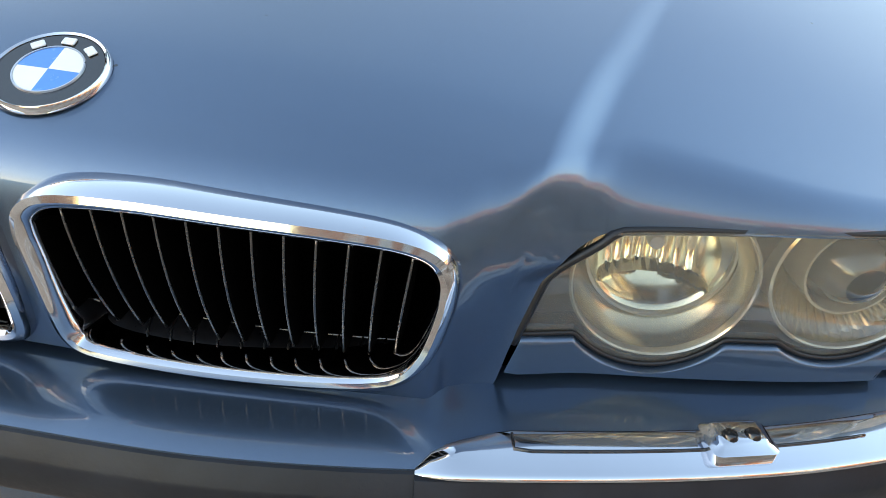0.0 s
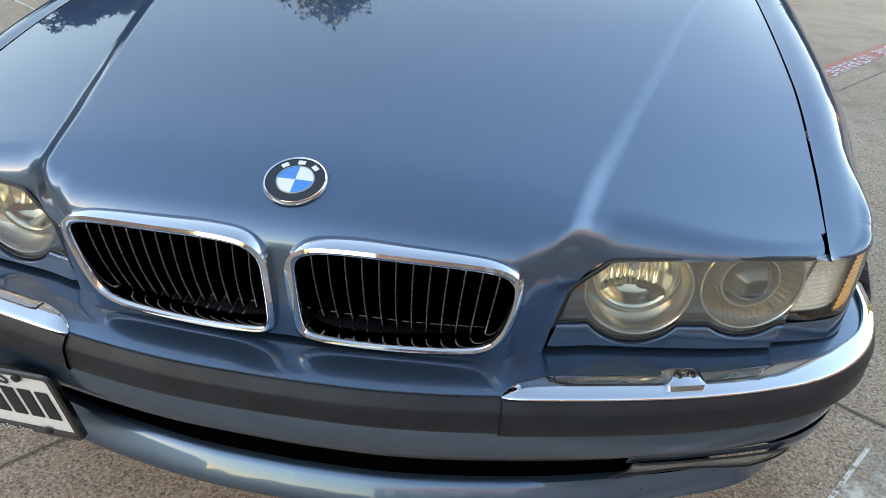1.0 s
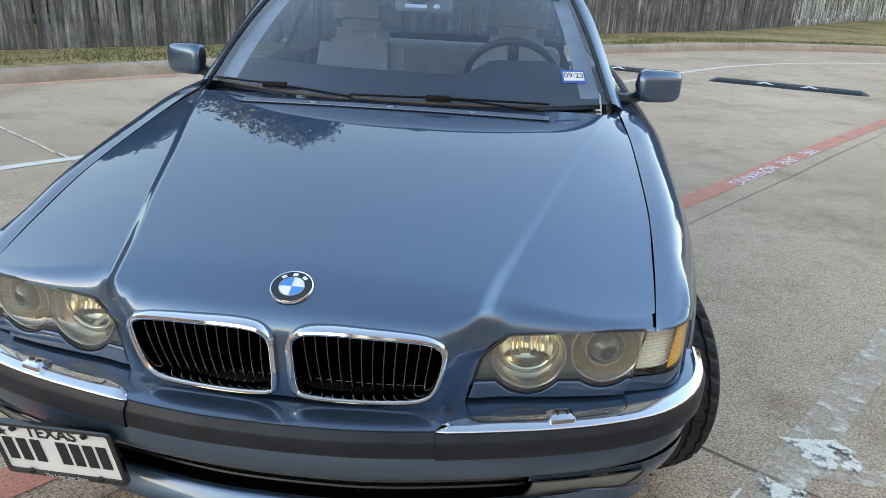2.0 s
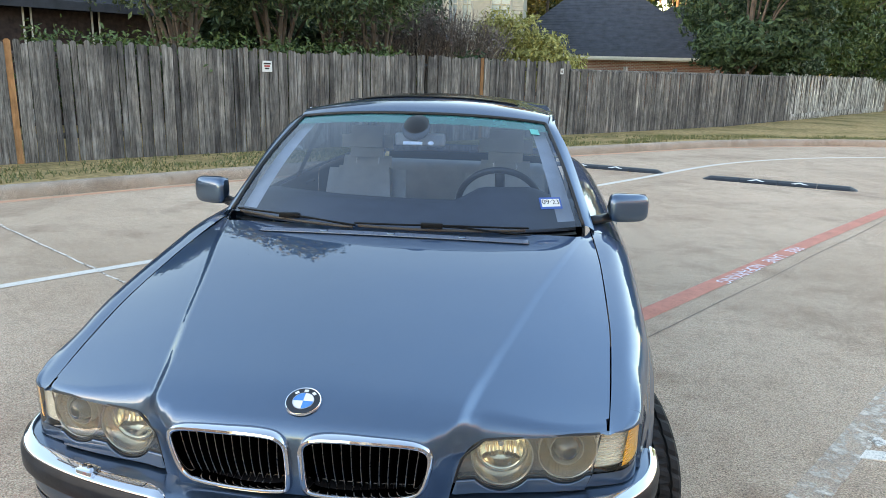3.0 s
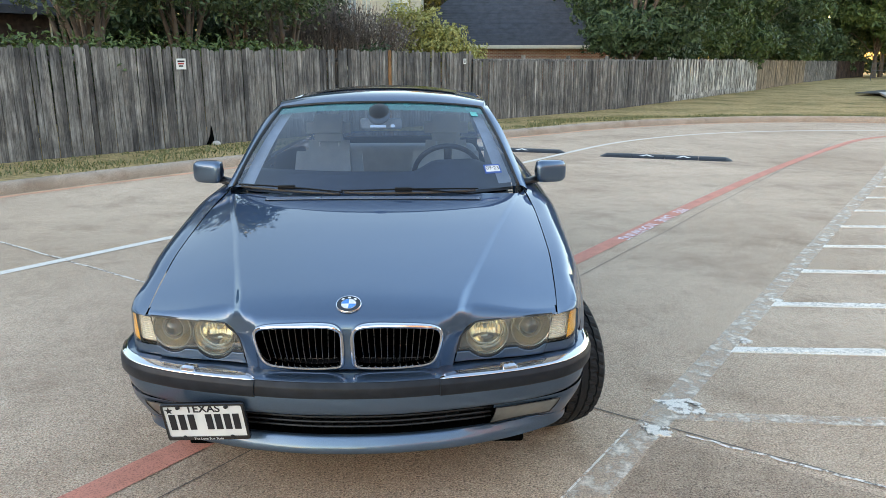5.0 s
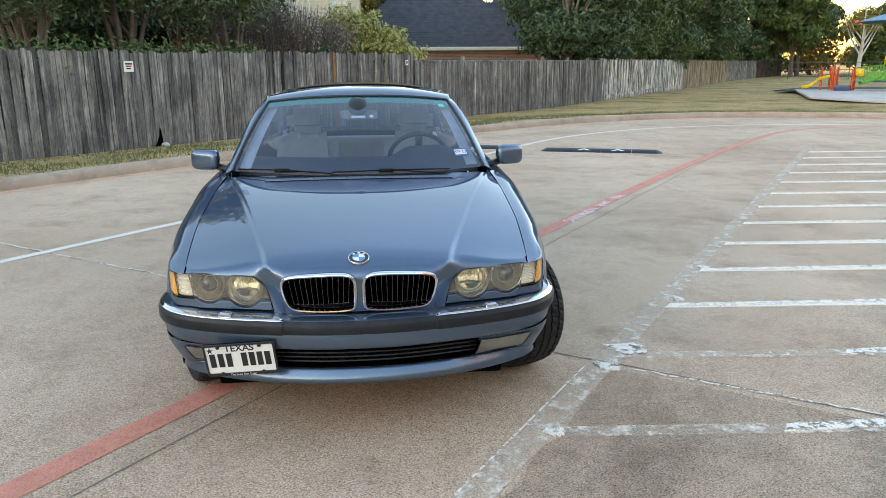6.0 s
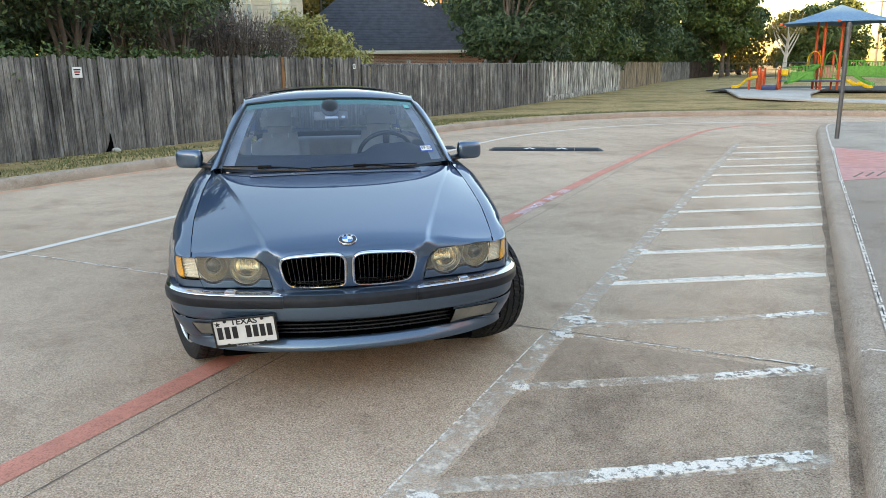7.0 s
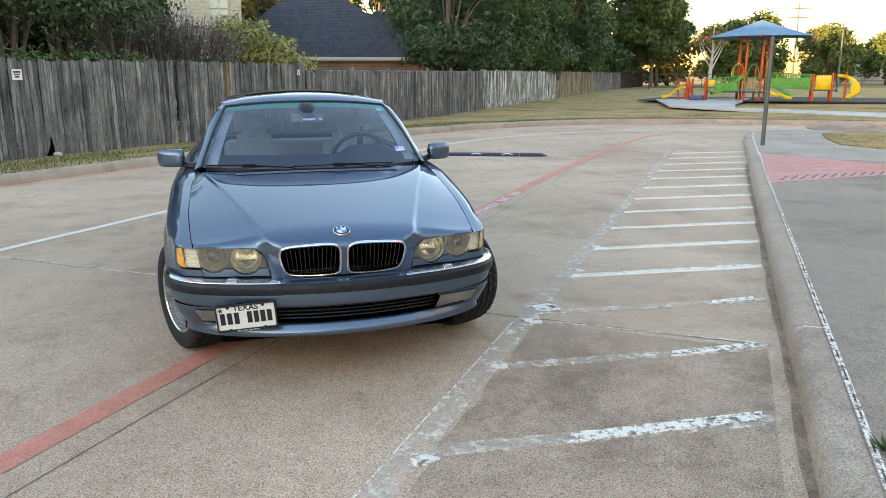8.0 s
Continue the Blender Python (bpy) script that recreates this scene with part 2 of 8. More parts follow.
PAINT = car_paint()
CHROME = plain("chrome", (0.66, 0.67, 0.70), 0.06, 1.0, 0.03, bumps=0.0)
STEEL = plain("brushed_slat_metal", (0.17, 0.165, 0.16), 0.28, 1.0, 0.1)
BLACK = plain("black_plastic", (0.012, 0.012, 0.013), 0.42, bumps=0.05)
GLOSS_BLACK = plain("gloss_black", (0.008, 0.008, 0.009), 0.12, bumps=0.0, coat=0.6)
RUBBER = plain("rubber_strip", (0.014, 0.017, 0.022), 0.42, vary=0.4, scale=14.0, bumps=0.08, spec=0.3)
TYRE = plain("tyre_rubber", (0.016, 0.016, 0.017), 0.7, vary=0.35, bumps=0.25, spec=0.3)
SILL = plain("dusty_black_sill", (0.006, 0.006, 0.007), 0.3, vary=0.5, spec=0.2)
FOG = plain("smoked_fog_glass", (0.19, 0.19, 0.175), 0.2, vary=0.3, bumps=0.0, spec=0.4)
DULL_BLACK = plain("dull_black_plastic", (0.006, 0.006, 0.0065), 0.55, bumps=0.05, spec=0.18)
# near-black without gloss: paints in the shade of hollows, gaps and undersides
SHADE_BLACK = plain("near_black_shade", (0.002, 0.002, 0.002), 0.9, spec=0.02)
WHITE = plain("white_enamel", (0.78, 0.78, 0.76), 0.35, vary=0.05)
BLUE = plain("blue_enamel", (0.015, 0.24, 0.62), 0.25, vary=0.05, coat=0.5)
# blue haze_color paints some of the reflected sky into the windscreen
WINDSCREEN = glass_sheet("windscreen_glass", (0.66, 0.78, 0.92), 0.026, (0.05, 0.20, 0.48), 1.7)
SIDE_GLASS = glass_sheet("side_glass", (0.35, 0.4, 0.42), 0.02, (0.3, 0.32, 0.34), 0.2)
TOP_TINT = glass_sheet("green_shade_band", (0.10, 0.42, 0.42), 0.5, (0.02, 0.27, 0.29))
LAMP_COVER = glass_sheet("yellowed_lamp_cover", (0.96, 0.94, 0.88), 0.13, (0.80, 0.76, 0.66))
CLEAR_COVER = glass_sheet("clear_lamp_cover", (0.98, 0.97, 0.94), 0.02, (0.7, 0.65, 0.5), 0.8)
REFLECTOR = plain("lamp_reflector", (0.86, 0.78, 0.60), 0.16, 1.0, 0.03, bumps=0.0)
LAMP_DISH = plain("lamp_dish", (0.50, 0.44, 0.34), 0.22, 0.9, 0.04, bumps=0.0)
LENS = plain("projector_glass", (0.06, 0.062, 0.055), 0.08, 0.0, 0.1, bumps=0.0, coat=1.0)
LAMP_RIM = plain("cream_lamp_rim", (0.48, 0.45, 0.38), 0.15, 0.6, bumps=0.0)
BEZEL = plain("grey_lamp_bezel", (0.055, 0.050, 0.046), 0.4, 0.2, bumps=0.0)
AMBER = plain("amber_lamp", (1.0, 0.40, 0.02), 0.3, bumps=0.0, coat=0.5)
TURN_CLEAR = plain("turn_lamp_reflector", (0.90, 0.84, 0.76), 0.25, 0.35, bumps=0.0)
LEATHER = plain("grey_beige_leather", (0.42, 0.41, 0.39), 0.5, vary=0.1, grain=300.0)
DASH = plain("dark_dashboard", (0.035, 0.037, 0.042), 0.6)
HEADLINER = plain("headliner", (0.36, 0.36, 0.35), 0.9)
TAN_STRIP = plain("worn_tan_rubber", (0.07, 0.055, 0.045), 0.6)
STRIP = plain("satin_strip", (0.17, 0.20, 0.25), 0.3, 0.8, 0.04, bumps=0.0)
RIM = plain("alloy_rim", (0.52, 0.53, 0.54), 0.28, 0.9)

ROAD = concrete("road_concrete", (0.375, 0.256, 0.180), (0.515, 0.372, 0.275), (0.26, 0.160, 0.105), 1.0, 0.9)
WALK = concrete("walk_concrete", (0.24, 0.180, 0.143), (0.305, 0.236, 0.19), (0.195, 0.142, 0.11), 0.8, 0.6)
PATHC = concrete("pale_path_concrete", (0.44, 0.42, 0.39), (0.52, 0.5, 0.47), (0.36, 0.34, 0.31), 0.3, 0.3)
WALK_FAR = concrete("weathered_walk_concrete", (0.32, 0.262, 0.215), (0.385, 0.32, 0.265), (0.27, 0.21, 0.17), 0.6, 0.5)
KERB = concrete("kerb_concrete", (0.315, 0.235, 0.182), (0.40, 0.312, 0.25), (0.20, 0.14, 0.10), 0.8, 0.8, 0.8)
JOINT = plain("joint_sealant", (0.15, 0.12, 0.10), 0.85)
LINE_WHITE = worn_paint("road_paint_white", (0.78, 0.71, 0.63), 0.66, 2.0, 0.1, 0.5)
LINE_WORN = worn_paint("flaked_road_paint", (0.76, 0.65, 0.54), 0.45, 11.0, 0.09, 0.17)
LINE_STRIPE = worn_paint("thin_road_paint", (0.86, 0.77, 0.67), 0.70, 9.0, 0.12, 0.45)
LINE_FRESH = worn_paint("thick_road_paint", (0.86, 0.77, 0.68), 0.53, 21.0, 0.03, 0.05)
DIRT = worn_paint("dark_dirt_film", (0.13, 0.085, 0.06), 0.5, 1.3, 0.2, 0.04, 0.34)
DIRT_DARK = worn_paint("gutter_dirt", (0.12, 0.085, 0.06), 0.52, 5.0, 0.16, 0.15, 0.55)
LINE_RED = worn_paint("fire_lane_red", (0.76, 0.27, 0.19), 0.62, 6.0, 0.25, 0.62)
LINE_PEACH = worn_paint("faded_kerb_red", (0.80, 0.40, 0.25), 0.62, 2.0, 0.2, 0.35)
LETTER = worn_paint("letter_white", (0.86, 0.82, 0.86), 0.72, 7.0, 0.2, 0.5)
RAMP_RED = plain("red_ramp_paint", (0.58, 0.26, 0.235), 0.8, vary=0.15)
LAWN = lawn("lawn", (0.115, 0.118, 0.040), (0.52, 0.36, 0.18), (0.30, 0.195, 0.10))
FENCE_OLD = wood_fence("weathered_boards", (0.036, 0.032, 0.030), (0.37, 0.338, 0.310), (0.62, 0.58, 0.545), 0.7, 0.9)
FENCE_PALE = wood_fence("pale_boards", (0.055, 0.050, 0.045), (0.20, 0.18, 0.155), (0.95, 0.92, 0.85), 1.0, 0.35)
FENCE_NEW = wood_fence("new_boards", (0.45, 0.20, 0.085), (0.62, 0.31, 0.15), (0.66, 0.40, 0.24))
FENCE_TAN = wood_fence("tan_boards", (0.26, 0.185, 0.125), (0.43, 0.325, 0.23), (0.47, 0.37, 0.27))
FENCE_RUST = wood_fence("red_brown_boards", (0.05, 0.032, 0.028), (0.095, 0.06, 0.052), (0.10, 0.07, 0.06))
BARK = plain("bark", (0.135, 0.10, 0.08), 0.95, vary=0.35, scale=4.0, grain=40.0, bumps=0.6)
LEAF_DARK = leafy("dark_leaves", (0.016, 0.036, 0.018), (0.068, 0.120, 0.054))
LEAF_OAK = leafy("oak_leaves", (0.022, 0.046, 0.014), (0.095, 0.150, 0.046), (0.17, 0.20, 0.06))
LEAF_MYRTLE = leafy("myrtle_leaves", (0.022, 0.040, 0.017), (0.098, 0.140, 0.058))
LEAF_YELLOW = leafy("yellow_green_leaves", (0.17, 0.17, 0.05), (0.46, 0.43, 0.15))
LEAF_GOLD = leafy("autumn_leaves", (0.09, 0.085, 0.02), (0.24, 0.19, 0.05), (0.32, 0.21, 0.06))
TWIG = leafy("bare_twigs", (0.085, 0.065, 0.058), (0.24, 0.19, 0.165))
GRASS = leafy("grass_blades", (0.075, 0.095, 0.03), (0.19, 0.19, 0.075), (0.42, 0.32, 0.17))
BRICK = bricks("red_brick")
ROOF = plain("grey_shingles", (0.062, 0.067, 0.082), 0.95, vary=0.25, scale=3.0, grain=30.0, bumps=0.5)
SIDING = plain("beige_siding", (0.56, 0.50, 0.40), 0.8, vary=0.08)
TRIM = plain("cream_trim", (0.66, 0.60, 0.50), 0.7, vary=0.06)
FAR_GLASS = plain("window_pane", (0.42, 0.48, 0.50), 0.08, bumps=0.0, coat=1.0)
PORCH = plain("dark_screen", (0.06, 0.042, 0.042), 0.5, vary=0.4, spec=0.2)
BLUE_CLOTH = plain("blue_shade_cloth", (0.11, 0.26, 0.40), 0.8)
ORANGE = plain("orange_post_paint", (0.66, 0.085, 0.025), 0.4)
YELLOW = plain("yellow_plastic", (0.80, 0.50, 0.02), 0.35)
TEAL = plain("teal_sticker", (0.05, 0.45, 0.42), 0.5)
GREEN = plain("green_plastic", (0.07, 0.36, 0.06), 0.4)
PLAY_BLUE = plain("blue_plastic", (0.03, 0.06, 0.16), 0.5)
MULCH = plain("rubber_mulch", (0.035, 0.037, 0.038), 0.95, vary=0.4, grain=60.0, bumps=0.6)
GALV = plain("galvanised_steel", (0.12, 0.122, 0.125), 0.5, 0.5)
SIGN_RED = plain("red_print", (0.5, 0.03, 0.03), 0.5)
INK = plain("black_print", (0.015, 0.015, 0.018), 0.5)
STICKER_BLUE = plain("blue_print", (0.02, 0.10, 0.36), 0.4)
ALU = plain("brushed_aluminium", (0.55, 0.57, 0.6), 0.3, 0.9)


# ---- tools for building ----
def mesh_data(name, verts, faces, mat=None, smooth=False):
    me = bpy.data.meshes.new(name)
    me.from_pydata([tuple(v) for v in verts], [], [tuple(f) for f in faces])
    if mat:
        me.materials.append(mat)
    if smooth:
        me.shade_smooth()
    me.update()
    return me


def bm_data(name, bm, mat, smooth=False):
    me = bpy.data.meshes.new(name)
    bmesh.ops.recalc_face_normals(bm, faces=bm.faces)
    bm.to_mesh(me)
    bm.free()
    me.materials.append(mat)
    if smooth:
        me.set_sharp_from_angle(angle=radians(38))
        me.polygons.foreach_set("use_smooth", [True] * len(me.polygons))
    return me


def part(name, shape, mat, parent=None, label="", smooth=False, at=None):
    """One mesh object from a bmesh, a mesh or (verts, faces), under its thing."""
    if isinstance(shape, bpy.types.Mesh):
        me = shape
    elif isinstance(shape, tuple):
        me = mesh_data(name, shape[0], shape[1], mat, smooth)
    else:
        me = bm_data(name, shape, mat, smooth)
    ob = new(name, me)
    ob.parent = parent
    if at is not None:
        ob.matrix_basis = at
    return tagged(ob, label)


def thing(name, label, category, group="", kind="", at=None):
    ob = new(name)
    ob.empty_display_size = 0.1
    if at is not None:
        ob.matrix_basis = at
    return tagged(ob, label, category, group, kind)


def spl(xs, ys):
    """A smooth curve through (x, y) pairs."""
    xs, ys = np.array(xs, float), np.array(ys, float)
    d = np.diff(ys) / np.diff(xs)
    m = np.concatenate([[d[0]], [0 if a * b <= 0 else 2 * a * b / (a + b) for a, b in zip(d[:-1], d[1:])], [d[-1]]])

    def f(x):
        x = min(max(x, xs[0]), xs[-1])
        i = min(int(np.searchsorted(xs, x, "right")) - 1, len(xs) - 2)
        h = xs[i + 1] - xs[i]
        t = (x - xs[i]) / h
        return float((1 + 2 * t) * (1 - t) ** 2 * ys[i] + t * (1 - t) ** 2 * h * m[i] + t * t * (3 - 2 * t) * ys[i + 1] + t * t * (t - 1) * h * m[i + 1])
    return f


def ss(a, b, x):
    t = min(max((x - a) / (b - a), 0.0), 1.0)
    return t * t * (3 - 2 * t)


def catmull(points, n, closed=False):
    """Points along a smooth curve through the given ones."""
    p = [np.array(q, float) for q in points]
    m = len(p)
    out = []
    segs = m if closed else m - 1
    for i in range(segs):
        p0, p1, p2, p3 = (p[(i - 1) % m], p[i], p[(i + 1) % m], p[(i + 2) % m]) if closed else (p[max(i - 1, 0)], p[i], p[i + 1], p[min(i + 2, m - 1)])
        for k in range(n):
            t = k / n
            out.append(0.5 * (2 * p1 + (p2 - p0) * t + (2 * p0 - 5 * p1 + 4 * p2 - p3) * t * t + (3 * p1 - p0 - 3 * p2 + p3) * t ** 3))
    if not closed:
        out.append(p[-1])
    return out


def surface(fn, us, vs):
    """A grid of quads from fn(u, v)."""
    verts = [fn(u, v) for u in us for v in vs]
    nv = len(vs)
    faces = [(i * nv + j, (i + 1) * nv + j, (i + 1) * nv + j + 1, i * nv + j + 1) for i in range(len(us) - 1) for j in range(nv - 1)]
    return verts, faces


def lin(a, b, n):
    return [a + (b - a) * i / n for i in range(n + 1)]


def join(*shapes):
    verts, faces = [], []
    for v, f in shapes:
        k = len(verts)
        verts += [tuple(q) for q in v]
        faces += [tuple(i + k for i in q) for q in f]
    return verts, faces


def mirrored(shape):
    v, f = shape
    return [(-q[0], q[1], q[2]) for q in v], [tuple(reversed(q)) for q in f]


def as_bm(shape):
    bm = bmesh.new()
    vs = [bm.verts.new(tuple(v)) for v in shape[0]]
    for f in shape[1]:
        try:
            bm.faces.new([vs[i] for i in f])
        except ValueError:
            pass
    bmesh.ops.remove_doubles(bm, verts=bm.verts, dist=0.0004)
    return bm


def box(x0, y0, z0, x1, y1, z1, bevel=0.0, segments=2):
    bm = bmesh.new()
    bmesh.ops.create_cube(bm, size=1, matrix=Matrix.Translation(((x0 + x1) / 2, (y0 + y1) / 2, (z0 + z1) / 2)) @ Matrix.Diagonal((x1 - x0, y1 - y0, z1 - z0, 1)))
    if bevel:
        bmesh.ops.bevel(bm, geom=bm.edges, offset=bevel, segments=segments, affect="EDGES", profile=0.5)
    return bm


def tube(path, radius, sides=8, closed=False, squash=None, taper=None):
    """A round bar along a path. squash: (a, b) half sizes across and up instead of a radius."""
    p = [np.array(q, float) for q in path]
    n = len(p)
    verts, faces = [], []
    up = None
    for i in range(n):
        a = p[(i - 1) % n] if closed else p[max(i - 1, 0)]
        b = p[(i + 1) % n] if closed else p[min(i + 1, n - 1)]
        d = (b - a) / (np.linalg.norm(b - a) + 1e-12)
        if up is None:
            up = np.array([0, 0, 1.0]) if abs(d[2]) < 0.9 else np.array([0, 1.0, 0])
        side = np.cross(d, up)
        side /= np.linalg.norm(side) + 1e-12
        up = np.cross(side, d)
        r = radius * (taper(i / max(n - 1, 1)) if taper else 1)
        ra, rb = squash if squash else (r, r)
        for k in range(sides):
            w = 2 * math.pi * k / sides
            verts.append(p[i] + side * math.cos(w) * ra + up * math.sin(w) * rb)
    for i in range(n if closed else n - 1):
        for k in range(sides):
            j, q = (i + 1) % n, (k + 1) % sides
            faces.append((i * sides + k, i * sides + q, j * sides + q, j * sides + k))
    if not closed:
        faces.append(tuple(range(sides))[::-1])
        faces.append(tuple((n - 1) * sides + k for k in range(sides)))
    return verts, faces


def lathe(profile, sides=48, axis="y", centre=(0, 0, 0), closed=False):
    """A turned shape from (radius, along) pairs."""
    verts, faces = [], []
    m = len(profile)
    for k in range(sides):
        w = 2 * math.pi * k / sides
        for r, a in profile:
            c, s = r * math.cos(w), r * math.sin(w)
            q = (c, a, s) if axis == "y" else ((c, s, a) if axis == "z" else (a, c, s))
            verts.append((q[0] + centre[0], q[1] + centre[1], q[2] + centre[2]))
    for k in range(sides):
        for j in range(m - 1 if not closed else m):
            k2, j2 = (k + 1) % sides, (j + 1) % m
            faces.append((k * m + j, k2 * m + j, k2 * m + j2, k * m + j2))
    return verts, faces


def prism(outline, z0, z1):
    """An upright slab over a flat outline of (x, y)."""
    n = len(outline)
    verts = [(x, y, z0) for x, y in outline] + [(x, y, z1) for x, y in outline]
    faces = [tuple(range(n))[::-1], tuple(range(n, 2 * n))] + [(i, (i + 1) % n, (i + 1) % n + n, i + n) for i in range(n)]
    return verts, faces


def letters(text, size, bold=0.0, mat_name="text"):
    cu = bpy.data.curves.new(mat_name, "FONT")
    cu.body, cu.size, cu.align_x, cu.align_y = text, size, "CENTER", "CENTER"
    cu.offset = bold
    ob = bpy.data.objects.new(mat_name, cu)
    scene.collection.objects.link(ob)
    me = bpy.data.meshes.new_from_object(ob.evaluated_get(bpy.context.evaluated_depsgraph_get()))
    bpy.data.objects.remove(ob)
    bpy.data.curves.remove(cu)
    return me


# ---- ground, road, kerbs ----
ALONG, ACROSS = (0.59, 0.8074), (0.8074, -0.59)


def su(s, u):
    """A place on the plan: s metres along the road, u metres to its right."""
    return (s * ALONG[0] + u * ACROSS[0], s * ALONG[1] + u * ACROSS[1])


ROAD_TURN = math.degrees(math.atan2(ALONG[1], ALONG[0]))
left_kerb = [su(*q) for q in [(-60, -9.2), (-20, -8.6), (-6, -8.3), (2, -8.1), (7.5, -7.65), (12.9, -6.6), (16.8, -5.5), (20.2, -3.2), (22.0, 0.0), (22.6, 4.0), (22.6, 9.0), (22.2, 16.0), (21.0, 34.0), (20.0, 60.0)]]
left_kerb = [tuple(q) for q in catmull(left_kerb, 10)]
right_kerb = [su(*q) for q in [(-60, 2.35), (-20, 2.2), (-3, 2.115), (0, 2.10), (2, 2.08), (5.2, 2.045), (8.2, 2.01), (10.9, 1.99)]]
right_kerb2 = [su(*q) for q in [(10.9, 1.99), (14.0, 1.96), (16.6, 1.99), (17.6, 2.35), (18.2, 3.2), (18.4, 4.6), (18.0, 14.0), (17.0, 30.0), (16.0, 60.0)]]
right_kerb, right_kerb2 = [tuple(q) for q in catmull(right_kerb, 8)], [tuple(q) for q in catmull(right_kerb2, 8)]


def offset(line, d):
    """The line moved d metres to its right."""
    out = []
    for i, q in enumerate(line):
        a, b = line[max(i - 1, 0)], line[min(i + 1, len(line) - 1)]
        t = Vector((b[0] - a[0], b[1] - a[1])).normalized()
        out.append((q[0] + t.y * d, q[1] - t.x * d))
    return out


def strip(a, b, z=0.0, zb=None):
    verts = [(x, y, z) for x, y in a] + [(x, y, z if zb is None else zb) for x, y in b]
    n = len(a)
    return verts, [(i, n + i, n + i + 1, i + 1) for i in range(n - 1)]


def kerb_mesh(line, side):
    """A kerb along a line at the foot of its face; side +1: its body lies to the right."""
    prof = [(0.0, -0.05), (0.0, 0.02), (0.012, 0.1), (0.035, 0.137), (0.07, 0.15), (0.155, 0.152), (0.165, 0.145), (0.165, -0.05)]
    rows = [offset(line, side * d) for d, z in prof]
    verts, n, m = [], len(line), len(prof)
    for i in range(n):
        wob = 0.004 * noise.noise(Vector((line[i][0] * 0.9, line[i][1] * 0.9, 1)))
        verts += [(rows[k][i][0], rows[k][i][1], prof[k][1] + wob) for k in range(m)]
    faces = [(i * m + k, (i + 1) * m + k, (i + 1) * m + k + 1, i * m + k + 1) for i in range(n - 1) for k in range(m - 1)]
    faces += [tuple(range(m)), tuple((n - 1) * m + k for k in range(m))[::-1]]
    return as_bm((verts, faces))


def far_ring(centre, r):
    return [(centre[0] + r * math.cos(a), centre[1] + r * math.sin(a)) for a in np.linspace(0, 2 * math.pi, 64, endpoint=False)]


tagged(part("ground", ([(x, y, -0.06) for x, y in far_ring((0, 0), 3500)], [tuple(range(64))]), LAWN), "dry lawn ground running out to the horizon", "ground", kind="structure")

road_outline = [q for q in left_kerb] + [q for q in reversed(right_kerb2)] + [q for q in reversed(right_kerb)]
road = tagged(part("road", prism(road_outline, -0.05, 0.0), ROAD), "worn brown-grey concrete parking lane with exposed stones", "road", kind="structure")

rows_out = [(-0.16, 0.137), (-0.5, 0.125), (-1.4, 0.07), (-2.4, 0.0), (-6.0, -0.005)]
lawn_v, lawn_n = [], len(left_kerb)
park_side = [ss(-1.0, 5.0, x * ACROSS[0] + y * ACROSS[1]) * ss(14.0, 20.0, x * ALONG[0] + y * ALONG[1]) for x, y in left_kerb]
for d, z in rows_out:
    lawn_v += [(x, y, z + (0.128 - z) * w) for (x, y), w in zip(offset(left_kerb, d), park_side)]
ang = [math.atan2(y - 12.0, x - 4.0) for x, y in left_kerb]
lawn_v += [(4 + 2600 * math.cos(a), 12 + 2600 * math.sin(a), -0.01 + 0.138 * w) for a, w in zip(ang, park_side)]
lawn_f = [(r * lawn_n + i, r * lawn_n + i + 1, (r + 1) * lawn_n + i + 1, (r + 1) * lawn_n + i) for r in range(len(rows_out)) for i in range(lawn_n - 1)]
tagged(part("lawn", as_bm((lawn_v, lawn_f)), LAWN, smooth=True), "patchy dry lawn between kerb and fence", "lawn", kind="structure")

pavement = tagged(part("pavement", prism(offset(right_kerb, 0.16) + [su(10.9, 40), su(-60, 40)], -0.02, 0.146), WALK), "grey concrete pavement behind the kerb", "pavement", kind="structure")
tagged(part("pavement_far", prism([su(10.9, 2.16), *offset(right_kerb2, 0.16)[1:], su(14, 60), su(10.9, 40)], -0.02, 0.146), WALK_FAR), "grey concrete pavement beyond the ramp", "pavement", kind="structure")
ramp_poly = [(7.5, 2.21), (11.5, 2.21), (10.35, 4.0), (10.25, 8.5), (9.45, 8.5), (9.15, 4.0)]
kerb_ramp = tagged(part("kerb_ramp", prism([su(*q) for q in ramp_poly], 0.10, 0.1515), RAMP_RED), "pink-red painted ramp in the pavement with cut grooves", "ramp", kind="structure")
for k in range(14):
    t = k / 13
    s0, u0 = 7.85 + 1.45 * t, 2.36 + 1.75 * t
    part("groove", prism([su(s0, u0), su(s0 + 0.03, u0 - 0.02), su(s0 + 0.50 - 0.1 * t, u0 + 0.1), su(s0 + 0.47 - 0.1 * t, u0 + 0.12)], 0.150, 0.1545), JOINT, kerb_ramp)
for k in range(9):
    s0 = 8.75 + 0.29 * k
    part("score_line", prism([su(s0, 2.25), su(s0 + 0.02, 2.25), su(9.62 + 0.08 * k + 0.012, 4.0), su(9.62 + 0.08 * k, 4.0)], 0.150, 0.1538), LINE_RED, kerb_ramp)
part("chalk_edge", prism([su(7.45, 2.18), su(11.5, 2.175), su(11.5, 2.2), su(7.45, 2.205)], 0.150, 0.1545), LINE_FRESH, kerb_ramp)
